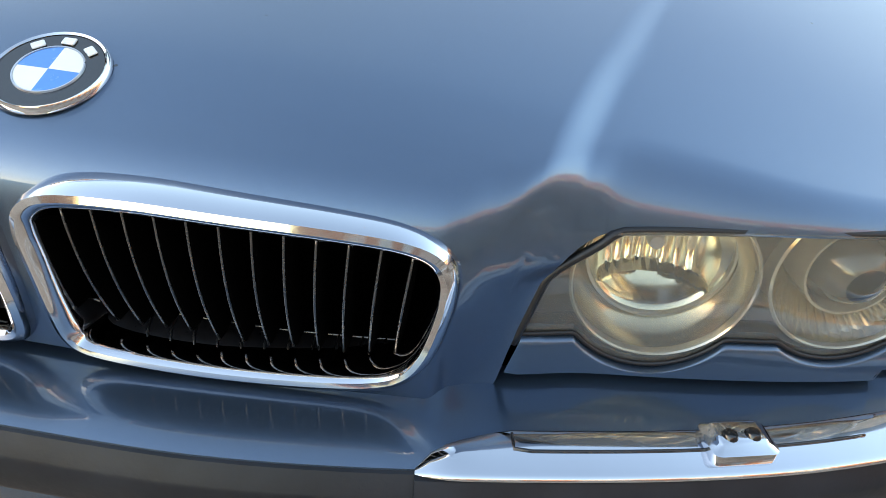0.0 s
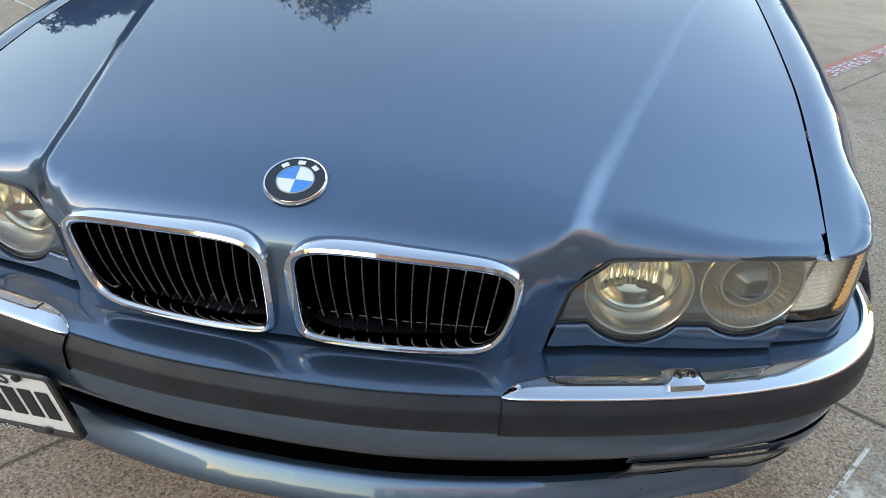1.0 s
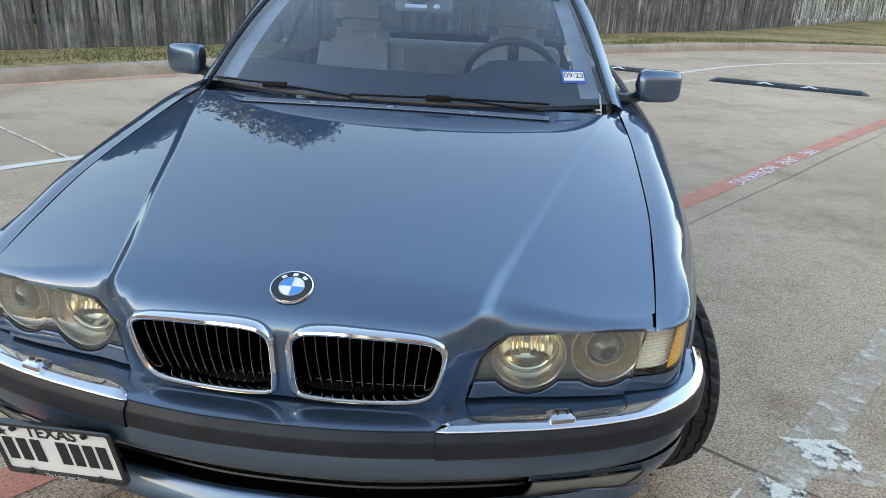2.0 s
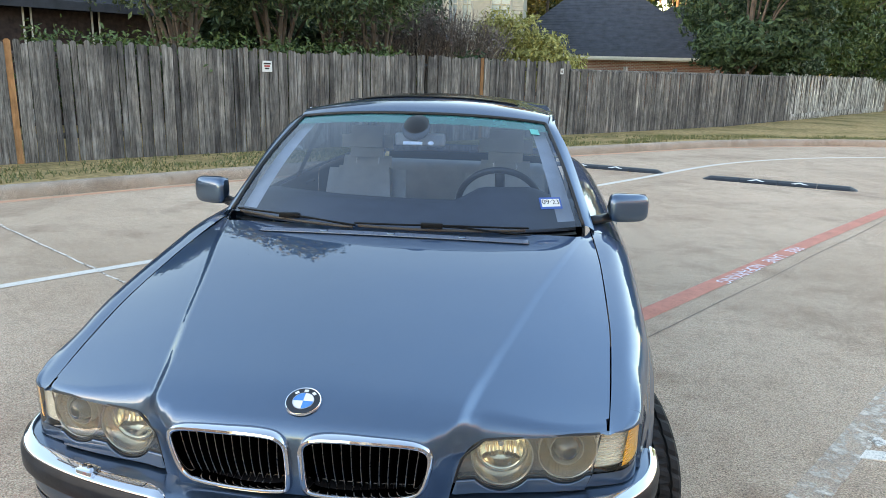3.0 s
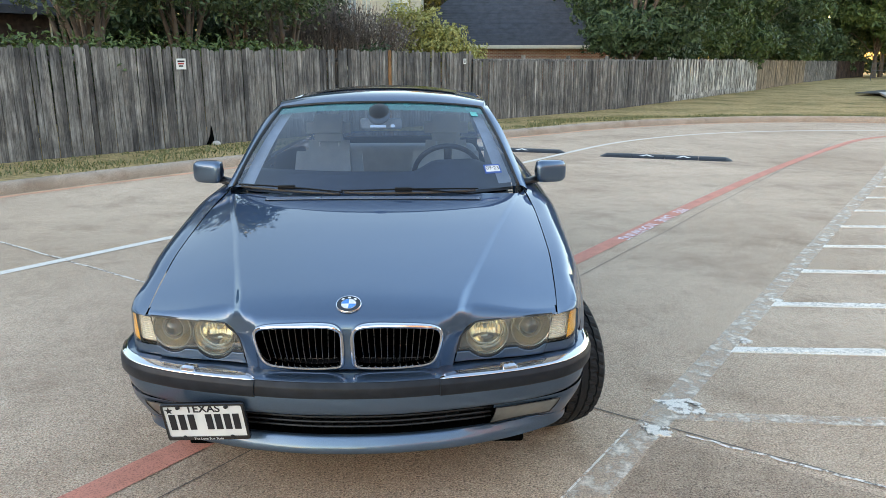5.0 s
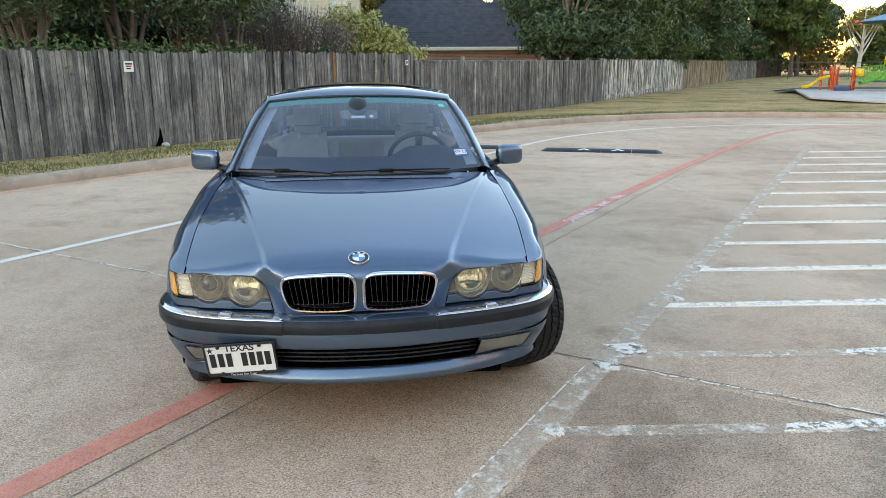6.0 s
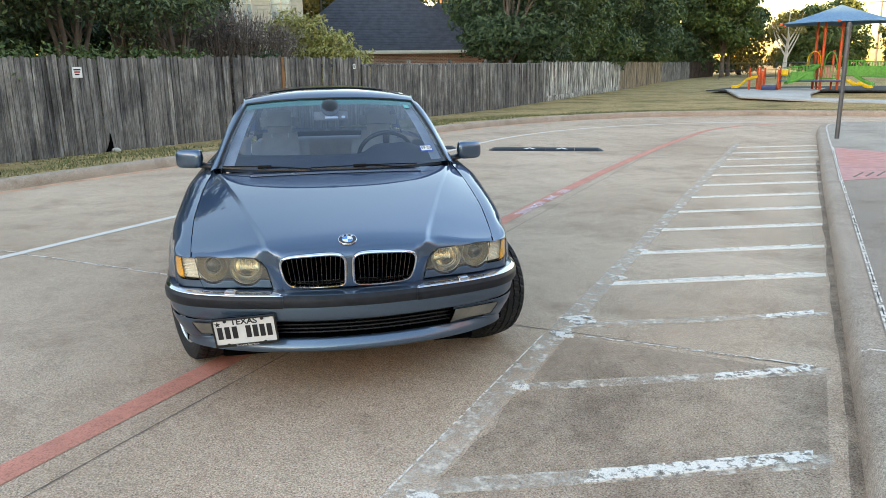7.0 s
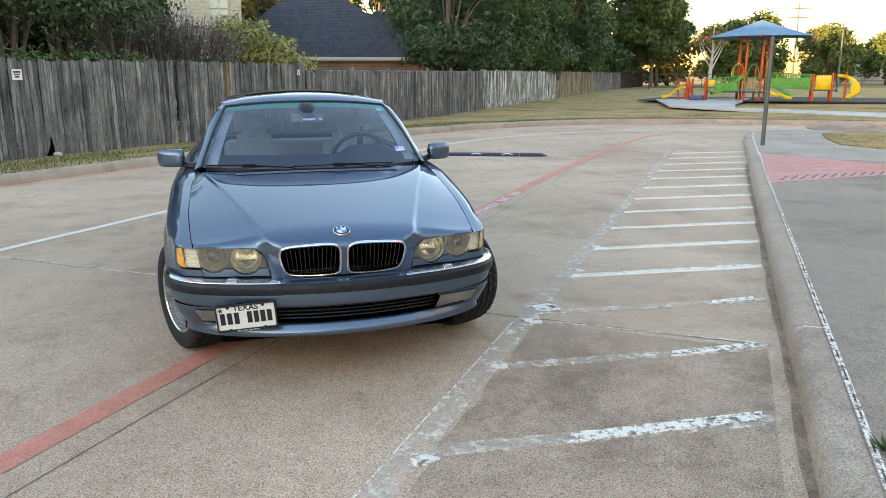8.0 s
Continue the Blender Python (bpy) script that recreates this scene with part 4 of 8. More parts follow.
def grille(side):
    g = KIDNEY if side > 0 else KIDNEY_L
    prof = [(0.001, -0.04), (0.0, -0.012), (0.0005, 0.004), (0.003, 0.010), (0.008, 0.0125), (0.0125, 0.011), (0.016, 0.006), (0.018, -0.002), (0.0195, -0.014), (0.020, -0.03)]
    loops = []
    for d, out in prof:
        lp = shrink(g, d)
        loops.append([(q[0], face_y(q[0], q[1]) - out, q[1]) for q in lp])
    n, m = len(g), len(prof)
    verts = [loops[j][i] for i in range(n) for j in range(m)]
    faces = [(i * m + j, ((i + 1) % n) * m + j, ((i + 1) % n) * m + j + 1, i * m + j + 1) for i in range(n) for j in range(m - 1)]
    ring = part("kidney_grille", as_bm((verts, faces)), CHROME, car, "chrome grille surround with dark slats", True)
    inner = shrink(g, 0.017)
    # duct behind the slats, its shade painted in near-black
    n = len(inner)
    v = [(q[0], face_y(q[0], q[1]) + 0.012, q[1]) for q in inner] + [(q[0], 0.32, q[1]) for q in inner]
    part("duct", (v, [(i, (i + 1) % n, n + (i + 1) % n, n + i) for i in range(n)] + [tuple(range(n, 2 * n))]), SHADE_BLACK, ring)
    xs_in = [q[0] for q in inner]
    lo, hi = min(xs_in), max(xs_in)
    for k in range(12):
        f = (k + 0.8) / 12.4
        xt, xb = (lo + (hi - lo) * f, (lo + 0.012) + (hi - lo - 0.036) * f) if side > 0 else (lo + (hi - lo) * f, (lo + 0.024) + (hi - lo - 0.036) * f)
        zs = [q[1] for q in inner]
        pts = []
        for t in lin(0, 1, 20):
            x = xt + (xb - xt) * t
            z = 0.730 - 0.165 * t
            if z < SILL_Z(abs(x)) - 0.002 or not inside((x, z), [tuple(q) for q in shrink(g, 0.014)]):
                continue
            pts.append((x, face_y(x, z) + 0.008 - 0.008 * math.sin(math.pi * t) + 0.018 * t * t, z))
        if len(pts) < 4:
            continue
        blade_v, blade_f = [], []
        for q in pts:
            blade_v += [(q[0] - 0.0016, q[1], q[2]), (q[0] + 0.0016, q[1], q[2]), (q[0] + 0.0016, q[1] + 0.035, q[2]), (q[0] - 0.0016, q[1] + 0.035, q[2])]
        for i in range(len(pts) - 1):
            for a in range(4):
                b = (a + 1) % 4
                blade_f.append((i * 4 + a, i * 4 + b, i * 4 + 4 + b, i * 4 + 4 + a))
        # slat sides are near-black, so the shade between them is in the colour
        slat = part("slat", (blade_v, blade_f), SHADE_BLACK, ring)
        part("slat_edge", tube([(q[0], q[1] - 0.001, q[2]) for q in pts], 0.0011, 6), STEEL, slat, "thin bright metal edge", True)
    # lower sill of the grille, with a foot under each slat

    def sill(u, v):
        x = 0.035 + 0.268 * u
        z = SILL_Z(x) - 0.014 * v - 0.004 * v * v
        return (side * x, face_y(x, z) + 0.036 - 0.034 * v, z)
    base = part("grille_sill", as_bm(surface(sill, lin(0, 1, 24), lin(0, 1, 6)) if side > 0 else surface(sill, lin(1, 0, 24), lin(0, 1, 6))), SILL, ring, "dusty black sill under the slats", True)
    part("sill_edge", tube([sill(u, -0.02) for u in lin(0.02, 0.98, 24)], 0.0012, 6), STEEL, base, "", True)
    for k in range(12):
        u = 0.09 + 0.86 * (k + 0.5) / 12
        part("slat_foot", tube([sill(u, -0.12), sill(u, 0.05), sill(u + 0.004, 0.45), sill(u + 0.018, 0.75), sill(u + 0.045, 0.93)], 0.0013, 6), STEEL, base, "", True)
    return ring


grille(1)
grille(-1)


# headlamps
LAMP_Y = spl([0.34, 0.37, 0.42, 0.5, 0.6, 0.68, 0.735], [0.184, 0.191, 0.206, 0.220, 0.241, 0.264, 0.287])
LAMP_C = [(0.474, 0.657, 0.0745), (0.630, 0.668, 0.0725)]


def lamp_low(x):
    """The scalloped lower edge of the lamp."""
    z = 0.606
    for cx, cz, r in LAMP_C:
        if abs(x - cx) < r + 0.006:
            z = min(z, cz - math.sqrt(max(0, (r + 0.006) ** 2 - (x - cx) ** 2)))
    return z


def below(shape, cx, cz, lift=0.0):
    """The part of a turned lamp shape that lies under the hood's edge."""
    v, f = shape
    return v, [q for q in f if all(v[k][2] + cz < LIP_Z(min(max(cx + abs(v[k][0]) * (1 if v[k][0] > 0 else -1), 0.42), 0.75)) + lift for k in q)]


TURN = [(0.708, 0.276), (0.737, 0.289), (0.762, 0.304), (0.782, 0.321), (0.798, 0.342), (0.809, 0.366), (0.816, 0.393)]
turn_plan = catmull(TURN, 6)


def lamp_right(z):
    """The slanting edge between headlamp and turn lamp."""
    return 0.693 + 0.013 * (z - 0.603) / 0.105


def turn_top(u):
    return 0.7085 - 0.003 * u - 0.020 * u ** 9


def turn_pt(u, v, back=0.0):
    """A place on the turn lamp's cover: u round the corner, v upwards."""
    f = min(max(u, 0.0), 1.0) * (len(turn_plan) - 1)
    i = min(int(f), len(turn_plan) - 2)
    q = turn_plan[i] + (turn_plan[i + 1] - turn_plan[i]) * (f - i)
    d = turn_plan[i + 1] - turn_plan[i]
    d = d / np.linalg.norm(d)
    q = q + np.array((-d[1], d[0])) * back
    low, top = 0.602 + 0.028 * u ** 3, turn_top(u)
    z = low + (top - low) * v
    return (q[0] - 0.013 * (1 - v) * max(0.0, 1 - 2.5 * u), q[1] + 0.010 * (1 - v) * (1 - u), z)


def headlamp(side):
    def put(shape):
        return shape if side > 0 else mirrored(shape)

    def cover_pt(u, v):
        x = 0.355 + 0.352 * u
        z0, z1 = lamp_low(x), LIP_Z(max(0.42, x)) + 0.002
        z = z0 + (z1 - z0) * v
        x = min(max(x, lamp_left(z)), lamp_right(z))
        return (x, LAMP_Y(x) + 0.012 * (1 - v), z)
    edge = [(lamp_left(z) - 0.002, LAMP_Y(lamp_left(z)) + 0.003, z) for z in lin(0.600, 0.702, 14)] + [(x, LAMP_Y(x) + 0.005, LIP_Z(x) + 0.001) for x in lin(0.432, 0.704, 24)]
    lamp = part("headlamp", put(tube(edge, 0.0042, 6)), BLACK, car, "yellowed twin headlamp", True)
    # black seal between the lens and the painted strip
    part("lamp_seal", put(tube([(x, LAMP_Y(max(0.37, x)) + 0.010, lamp_low(x) - 0.0015) for x in lin(0.366, 0.694, 90)], 0.0022, 6)), BLACK, lamp, "", True)
    bez_v, bez_f = surface(lambda u, v: (lambda q: (q[0], q[1] + 0.026, q[2]))(cover_pt(u, v)), lin(0, 1, 110), lin(0, 1, 48))
    keep = []
    for f in bez_f:
        c = sum(np.array(bez_v[k]) for k in f) / 4
        if all(math.hypot(c[0] - cx, c[2] - cz) > r - 0.003 for cx, cz, r in LAMP_C):
            keep.append(f)
    part("bezel", as_bm(put((bez_v, keep))), BEZEL, lamp, "dark grey-brown lamp bezel", True)
    for i, (cx, cz, r) in enumerate(LAMP_C):
        y0 = LAMP_Y(cx) + 0.016
        tilt = 0.10 if i == 0 else 0.20
        m = Matrix.Translation((side * cx, y0, cz)) @ Matrix.Rotation(side * tilt, 4, "Z")
        part("lamp_rim", as_bm(below(lathe([(r - 0.0035, 0.022), (r - 0.0025, -0.003), (r - 0.0012, -0.0045), (r + 0.0008, -0.003), (r + 0.001, 0.02)], 160), cx, cz)), LAMP_RIM, lamp, "thin pale lamp rim", True, m)
        if i == 0:
            # smooth outer dish, and a fluted bowl set high in it
            rr = r - 0.003
            outer = lathe([(rr, 0.004), (rr - 0.004, 0.016), (rr - 0.012, 0.024), (0.052, 0.030)], 160)
            part("lamp_dish", as_bm(below(outer, cx, cz, 0.006)), LAMP_DISH, lamp, "smooth yellowed lamp dish", True, m)
            rb, lift = 0.058, 0.010

            def bowl(u, v):
                x = rb * math.sin(1.52 * u)
                h = math.sqrt(max(0.0, rb * rb - x * x)) * 0.995
                z = -h + 2 * h * v
                deep_y = 0.022 + 0.050 * math.sqrt(max(0.0, 1 - (x * x + z * z) / (rb * rb)))
                flute = 0.0030 * abs(math.sin(x * 330)) * ss(-0.034, -0.026, z) * ss(0.0, 0.012, deep_y - 0.022) * ss(0.046, 0.030, abs(x))
                ledge = 0.012 * ss(-0.030, -0.034, z) * ss(0.0, 0.02, deep_y - 0.022)
                return (x, deep_y - flute - ledge, z + lift)
            part("reflector", as_bm(below(surface(bowl, lin(-1, 1, 190), lin(0, 1, 44)), cx, cz, 0.006)), REFLECTOR, lamp, "bright fluted reflector", True, m)
            part("lamp_ring", as_bm(below(lathe([(0.0575, 0.024), (0.0585, 0.0205), (0.061, 0.0205), (0.062, 0.025)], 120, "y", (0, 0, lift)), cx, cz, 0.004)), LAMP_RIM, lamp, "", True, m)
            part("bulb", as_bm(lathe([(0.0, 0.040), (0.006, 0.041), (0.0075, 0.047), (0.0075, 0.072)], 24, "y", (0, 0, lift))), ALU, lamp, "", True, m)
        else:
            # dish with fine spokes round a projector lens
            bowl_p = [(r - 0.003, 0.002), (r - 0.006, 0.012), (0.056, 0.028), (0.046, 0.040), (0.040, 0.044)]
            v, f = lathe(bowl_p, 176)
            nv = len(bowl_p)
            v = [(q[0], q[1] - (0.0022 if (k // nv) % 4 < 2 and k % nv in (1, 2, 3) else 0.0), q[2]) for k, q in enumerate(v)]
            part("reflector", as_bm(below((v, f), cx, cz, 0.006)), LAMP_DISH, lamp, "spoked grey reflector", False, m)
            part("projector_ring", as_bm(lathe([(0.0385, 0.044), (0.0385, 0.008), (0.0395, 0.005), (0.0415, 0.005), (0.0425, 0.009), (0.044, 0.040)], 72)), LAMP_RIM, lamp, "", True, m)
            part("projector_lens", as_bm(lathe([(0.0, -0.016), (0.010, -0.0145), (0.020, -0.009), (0.028, 0.0), (0.034, 0.012), (0.0365, 0.026)], 64)), LENS, lamp, "round projector lens", True, m)
    cov = part("lamp_cover", as_bm(put(surface(cover_pt, lin(0, 1, 90), lin(0, 1, 12)))), LAMP_COVER, lamp, "hazy yellowed clear cover", True)
    cov.visible_shadow = False

    # turn lamp at the corner: ribbed reflector, amber lens, clear cover
    def rib(u, v):
        q = turn_pt(u, 0.02 + 0.96 * v, 0.020)
        ph = (v * 13) % 1.0
        return (q[0], q[1] - 0.007 * ph, q[2])
    turn = part("turn_lamp", as_bm(put(surface(rib, lin(0.01, 0.86, 20), lin(0, 1, 78)))), TURN_CLEAR, car, "corner turn lamp, clear and amber", False)

    def amber(u, v):
        w = 0.52 + 0.47 * u - 0.10 * (1 - v) * (1 - u)
        q = turn_pt(w, 0.015 + 0.97 * v, 0.0075 - 0.0055 * u)
        ph = (v * 13) % 1.0
        return (q[0] - 0.002 * ph * u, q[1] - 0.004 * ph * (1 - u), q[2])
    part("amber_lens", as_bm(put(surface(amber, lin(0, 1, 34), lin(0, 1, 78)))), AMBER, turn, "amber ribbed lens", False)
    part("turn_frame", put(tube([turn_pt(0.0, v, 0.003) for v in lin(0, 1, 6)], 0.0022, 6)), BLACK, turn, "", True)
    cl = part("turn_cover", as_bm(put(surface(turn_pt, lin(0, 1, 36), lin(0, 1, 10)))), CLEAR_COVER, turn, "", True)
    cl.visible_shadow = False

    # painted strip under the lamps
    def lid(u, v):
        x = 0.357 + (0.690 - 0.357) * u
        zt = min(0.603, lamp_low(x) - 0.004) if x > 0.385 else 0.603
        z = 0.5685 + (zt - 0.5685) * v
        x2 = max(x, 0.357 + (z - 0.56) * 0.28) - 0.013 * (1 - v) * ss(0.96, 1.0, u)
        return (x2, LAMP_Y(max(0.37, x2)) + 0.003 - 0.003 * (0.60 - z) / 0.04 + 0.004 * v ** 30, z)
    strip_l = join(surface(lid, lin(0, 1, 110), lin(0, 0.8, 6) + lin(0.84, 1, 8)), surface(lambda u, v: (lambda q: (q[0], q[1] + 0.02 * v, q[2] - 0.001 * v))(lid(u, 1)), lin(0, 1, 110), [0, 1]))
    part("lamp_trim", as_bm(put(strip_l)), PAINT, lamp, "painted scalloped strip below the lamps", True)

    def lid2(u, v):
        q = turn_pt(u, -0.04, 0.001)
        return (q[0] + 0.001 - 0.013 * (1 - v) * max(0.0, 1 - 2.5 * u), q[1] - 0.005 * (1 - v) * (1 - u), 0.5655 + (q[2] - 0.5655) * v)
    part("corner_trim", as_bm(put(surface(lid2, lin(0, 1, 36), lin(0, 1, 6)))), PAINT, turn, "painted strip below the turn lamp", True)
    # near-black sheet behind the lamps, in place of shade
    part("lamp_back_shade", as_bm(put(surface(lambda u, v: (0.345 + 0.43 * u, LAMP_Y(max(0.37, min(0.735, 0.345 + 0.43 * u))) + 0.115, 0.50 + 0.20 * v), lin(0, 1, 14), [0, 1]))), SHADE_BLACK, lamp)


headlamp(1)
headlamp(-1)

# bumper
BUMP_PLAN = [(0, 0.052), (0.15, 0.058), (0.307, 0.082), (0.5, 0.127), (0.64, 0.175), (0.75, 0.234), (0.824, 0.315), (0.865, 0.415), (0.877, 0.515)]
half_plan = catmull(BUMP_PLAN, 16)
full_plan = [np.array((-q[0], q[1])) for q in reversed(half_plan[1:])] + half_plan


def plan_pt(i, d, z):
    """A place d metres outside the bumper's line at its i-th step."""
    q = full_plan[i]
    t = full_plan[min(i + 1, len(full_plan) - 1)] - full_plan[max(i - 1, 0)]
    t = t / np.linalg.norm(t)
    return (q[0] + t[1] * d, q[1] - t[0] * d, z)


def sweep(prof, i0=0, i1=None, keep=None):
    i1 = len(full_plan) - 1 if i1 is None else i1
    verts = [plan_pt(i, *(prof(i) if callable(prof) else prof)[j]) for i in range(i0, i1 + 1) for j in range(len(prof(i0) if callable(prof) else prof))]
    m = len(prof(i0) if callable(prof) else prof)
    faces = [(a * m + j, (a + 1) * m + j, (a + 1) * m + j + 1, a * m + j + 1) for a in range(i1 - i0) for j in range(m - 1)]
    if keep:
        faces = [f for f in faces if keep(abs(full_plan[i0 + f[0] // m][0]), sum(verts[k][2] for k in f) / 4)]
    return verts, faces


MID = len(half_plan) - 1
JOIN_STEP = 32  # step from the middle where the chrome begins


def deep(i):
    """How far the bumper's top reaches back to the body."""
    x, y = abs(full_plan[i][0]), full_plan[i][1]
    body = nose_y(x, 0.566) if x < 0.34 else LAMP_Y(max(0.37, min(x, 0.735))) + 0.006
    return min(0.19, max(0.075, body - y + 0.012)) if x < 0.74 else 0.075


def bumper_prof(i):
    x = abs(full_plan[i][0])
    h = 0.0035 * ss(0.02, 0.07, x) * ss(0.325, 0.27, x)
    return [(-deep(i), 0.560), (-0.085, 0.5605), (-0.074, 0.561 + 0.15 * h), (-0.064, 0.5615 + 0.8 * h), (-0.052, 0.562 + h), (-0.028, 0.5605 + 0.75 * h), (-0.012, 0.5585 + 0.3 * h), (-0.003, 0.555), (-0.002, 0.545), (-0.002, 0.50), (-0.001, 0.495), (-0.002, 0.475), (-0.006, 0.45), (-0.012, 0.434), (-0.018, 0.428), (-0.024, 0.4255), (-0.08, 0.424)]


bumper = part("bumper", as_bm(sweep(bumper_prof)), PAINT, car, "painted front bumper with black and chrome strips", True)


def tuck(i, z):
    """How far the lower corners draw in towards the wheels."""
    x = abs(full_plan[i][0])
    k = ss(0.43, 0.27, z)
    return -(0.016 * ss(0.35, 0.72, x) + 0.012 * ss(0.68, 0.87, x)) * k


LOWER = [(-0.020, 0.426), (-0.024, 0.412), (-0.031, 0.398), (-0.042, 0.38), (-0.056, 0.36), (-0.072, 0.34), (-0.083, 0.326), (-0.089, 0.3215), (-0.083, 0.3213), (-0.077, 0.319), (-0.072, 0.312), (-0.067, 0.303), (-0.062, 0.294), (-0.058, 0.285), (-0.056, 0.276), (-0.057, 0.267), (-0.062, 0.259), (-0.072, 0.254), (-0.09, 0.251), (-0.24, 0.249)]


def lower_prof(i):
    x = abs(full_plan[i][0])
    side_k = ss(0.60, 0.84, x)
    out = []
    for d, z in LOWER:
        d -= 0.020 * ss(0.34, 0.72, x) * ss(0.322, 0.31, z) * ss(0.25, 0.262, z)
        flat = -0.010 - 0.048 * ss(0.42, 0.27, z)
        out.append(((d * (1 - side_k) + flat * side_k) + tuck(i, z) * (1 - 0.6 * side_k), z + 0.02 * side_k * ss(0.32, 0.26, z)))
    return out


def lower_keep(x, z):
    end = 0.722 - (0.424 - z) * 0.2
    return not (x < end and 0.3215 + 0.012 * ss(0.45, 0.74, x) < z < (0.43 if x < 0.50 else 0.418))


part("bumper_apron", as_bm(sweep(lower_prof, keep=lower_keep)), PAINT, bumper, "painted lower apron and lip", True)
# near-black sheet for the shade inside the lower opening
part("opening_shade", as_bm(sweep([(-0.06, 0.425), (-0.15, 0.42), (-0.17, 0.315), (-0.086, 0.319)], MID - 72, MID + 72)), SHADE_BLACK, bumper)
# rubber strips
RUB = [(-0.003, 0.5535), (0.0, 0.5525), (0.0095, 0.538), (0.0112, 0.534), (0.0105, 0.505), (0.008, 0.499), (-0.003, 0.4975)]
part("rubber_strip", as_bm(sweep(RUB, MID - JOIN_STEP, MID + JOIN_STEP)), RUBBER, bumper, "scuffed black rubber strip", True)
RUB2 = [(-0.003, 0.5535), (0.0055, 0.552), (0.0140, 0.539), (0.0152, 0.535), (0.0145, 0.503), (0.011, 0.497), (-0.003, 0.4955)]
CHR = [(-0.0355, 0.561), (-0.0345, 0.5645), (-0.031, 0.5662), (-0.025, 0.5663), (-0.016, 0.5652), (-0.006, 0.5632), (0.0, 0.5614), (0.0045, 0.5598), (0.0072, 0.5577), (0.0078, 0.5555), (0.005, 0.554), (0.0, 0.5535)]
for side in (1, -1):
    a, b = (MID + JOIN_STEP, 2 * MID) if side > 0 else (0, MID - JOIN_STEP)
    part("rubber_strip", as_bm(sweep(RUB2, a, b)), RUBBER, bumper, "black rubber strip on the corner", True)

    def chrome_prof(i):
        x = abs(full_plan[i][0])
        k = 0.02 + 0.98 * min(1.0, max(0.0, (x - 0.3065) / 0.07)) ** 0.5
        kz = 0.03 + 0.97 * min(1.0, max(0.0, (x - 0.3065) / 0.028)) ** 0.55
        slim = 1 - 0.25 * ss(0.70, 0.78, x) - 0.40 * ss(0.78, 0.86, x)
        return [(d * (k * slim if d < 0 else kz), 0.5538 + (z - 0.5538) * kz) for d, z in CHR]
    chrome = part("chrome_strip", as_bm(sweep(chrome_prof, a, b)), CHROME, bumper, "chrome bumper moulding", True)
    # washer nozzle on the moulding
    step = MID + side * 53
    q = plan_pt(step, -0.017, 0.563)
    t = full_plan[step + 1] - full_plan[step - 1]
    ang = math.atan2(t[1], t[0])
    m = Matrix.Translation(q) @ Matrix.Rotation(ang, 4, "Z")
    bm = box(-0.027, -0.018, -0.006, 0.027, 0.018, 0.015, 0.006, 3)
    for v in bm.verts:
        if v.co.z > 0.01:
            v.co.x *= 0.8
            v.co.y = v.co.y * 0.75 + 0.002
    noz = part("washer_nozzle", bm, CHROME, chrome, "chrome headlamp washer nozzle", True, m)
    for dx in (-0.0095, 0.0095):
        part("nozzle_jet", as_bm(lathe([(0.0, 0.0185), (0.005, 0.0175), (0.0072, 0.014), (0.008, 0.006)], 20, "z")), GLOSS_BLACK, chrome, "", True, m @ Matrix.Translation((dx, -0.002, 0)))
    # thin dark line round the inset in the moulding, on both sides of the nozzle
    for k0, k1, blunt in ((JOIN_STEP + 6, 51, True), (56, 66, False)):
        ks = [MID + side * k for k in range(k0, k1 + 1)]
        path = [plan_pt(k, -0.0135, 0.5652) for k in ks]
        if blunt:
            path = [plan_pt(ks[0], -0.030, 0.5665), plan_pt(ks[0], -0.020, 0.5662), plan_pt(ks[0], -0.0155, 0.5656)] + path[1:]
        part("moulding_slot", tube(path, 0.0013, 6), GLOSS_BLACK, chrome, "", True)

    # fog lamp
    def fog(u, v):
        x = 0.508 + 0.240 * u - 0.012 * (1 - v) * u
        zt, zb = 0.415 - 0.006 * u, 0.328 + 0.012 * u
        z = zb + (zt - zb) * v
        i = max(k for k in range(len(half_plan) - 1) if half_plan[k][0] <= x)
        w = (x - half_plan[i][0]) / (half_plan[i + 1][0] - half_plan[i][0])
        ends = []
        for k in (i, i + 1):
            prof = [q for q in lower_prof(MID + k)[:8]][::-1]
            ends.append(plan_pt(MID + k, float(np.interp(z, [q[1] for q in prof], [q[0] for q in prof])) + 0.004, z))
        q = [p + (r - p) * w for p, r in zip(*ends)]
        return (side * q[0], q[1], z)
    f = part("fog_lamp", as_bm(surface(fog, lin(0, 1, 16), lin(0, 1, 8))), FOG, bumper, "grey-green glass fog lamp", True)
    edge = [fog(u, 0) for u in lin(0, 1, 12)] + [fog(1, v) for v in lin(0.2, 1, 4)] + [fog(u, 1) for u in lin(1, 0, 12)] + [fog(0, v) for v in lin(0.8, 0.2, 3)]
    part("fog_rim", tube([(q[0], q[1] - 0.003, q[2]) for q in edge], 0.0018, 6, True), BLACK, f, "", True)

# lower grille
for z, d in ((0.405, -0.085), (0.384, -0.092), (0.363, -0.098), (0.342, -0.104)):
    part("grille_bar", as_bm(sweep([(d - 0.03, z + 0.004), (d, z + 0.0035), (d + 0.002, z), (d, z - 0.0035), (d - 0.03, z - 0.004)], MID - 50, MID + 50)), BLACK, bumper, "", True)
for k in range(-12, 13):
    step = MID + k * 4
    q = plan_pt(step, -0.118, 0.354)
    part("grille_fin", box(q[0] - 0.002, q[1] - 0.012, 0.325, q[0] + 0.002, q[1] + 0.02, 0.42), SHADE_BLACK, bumper)

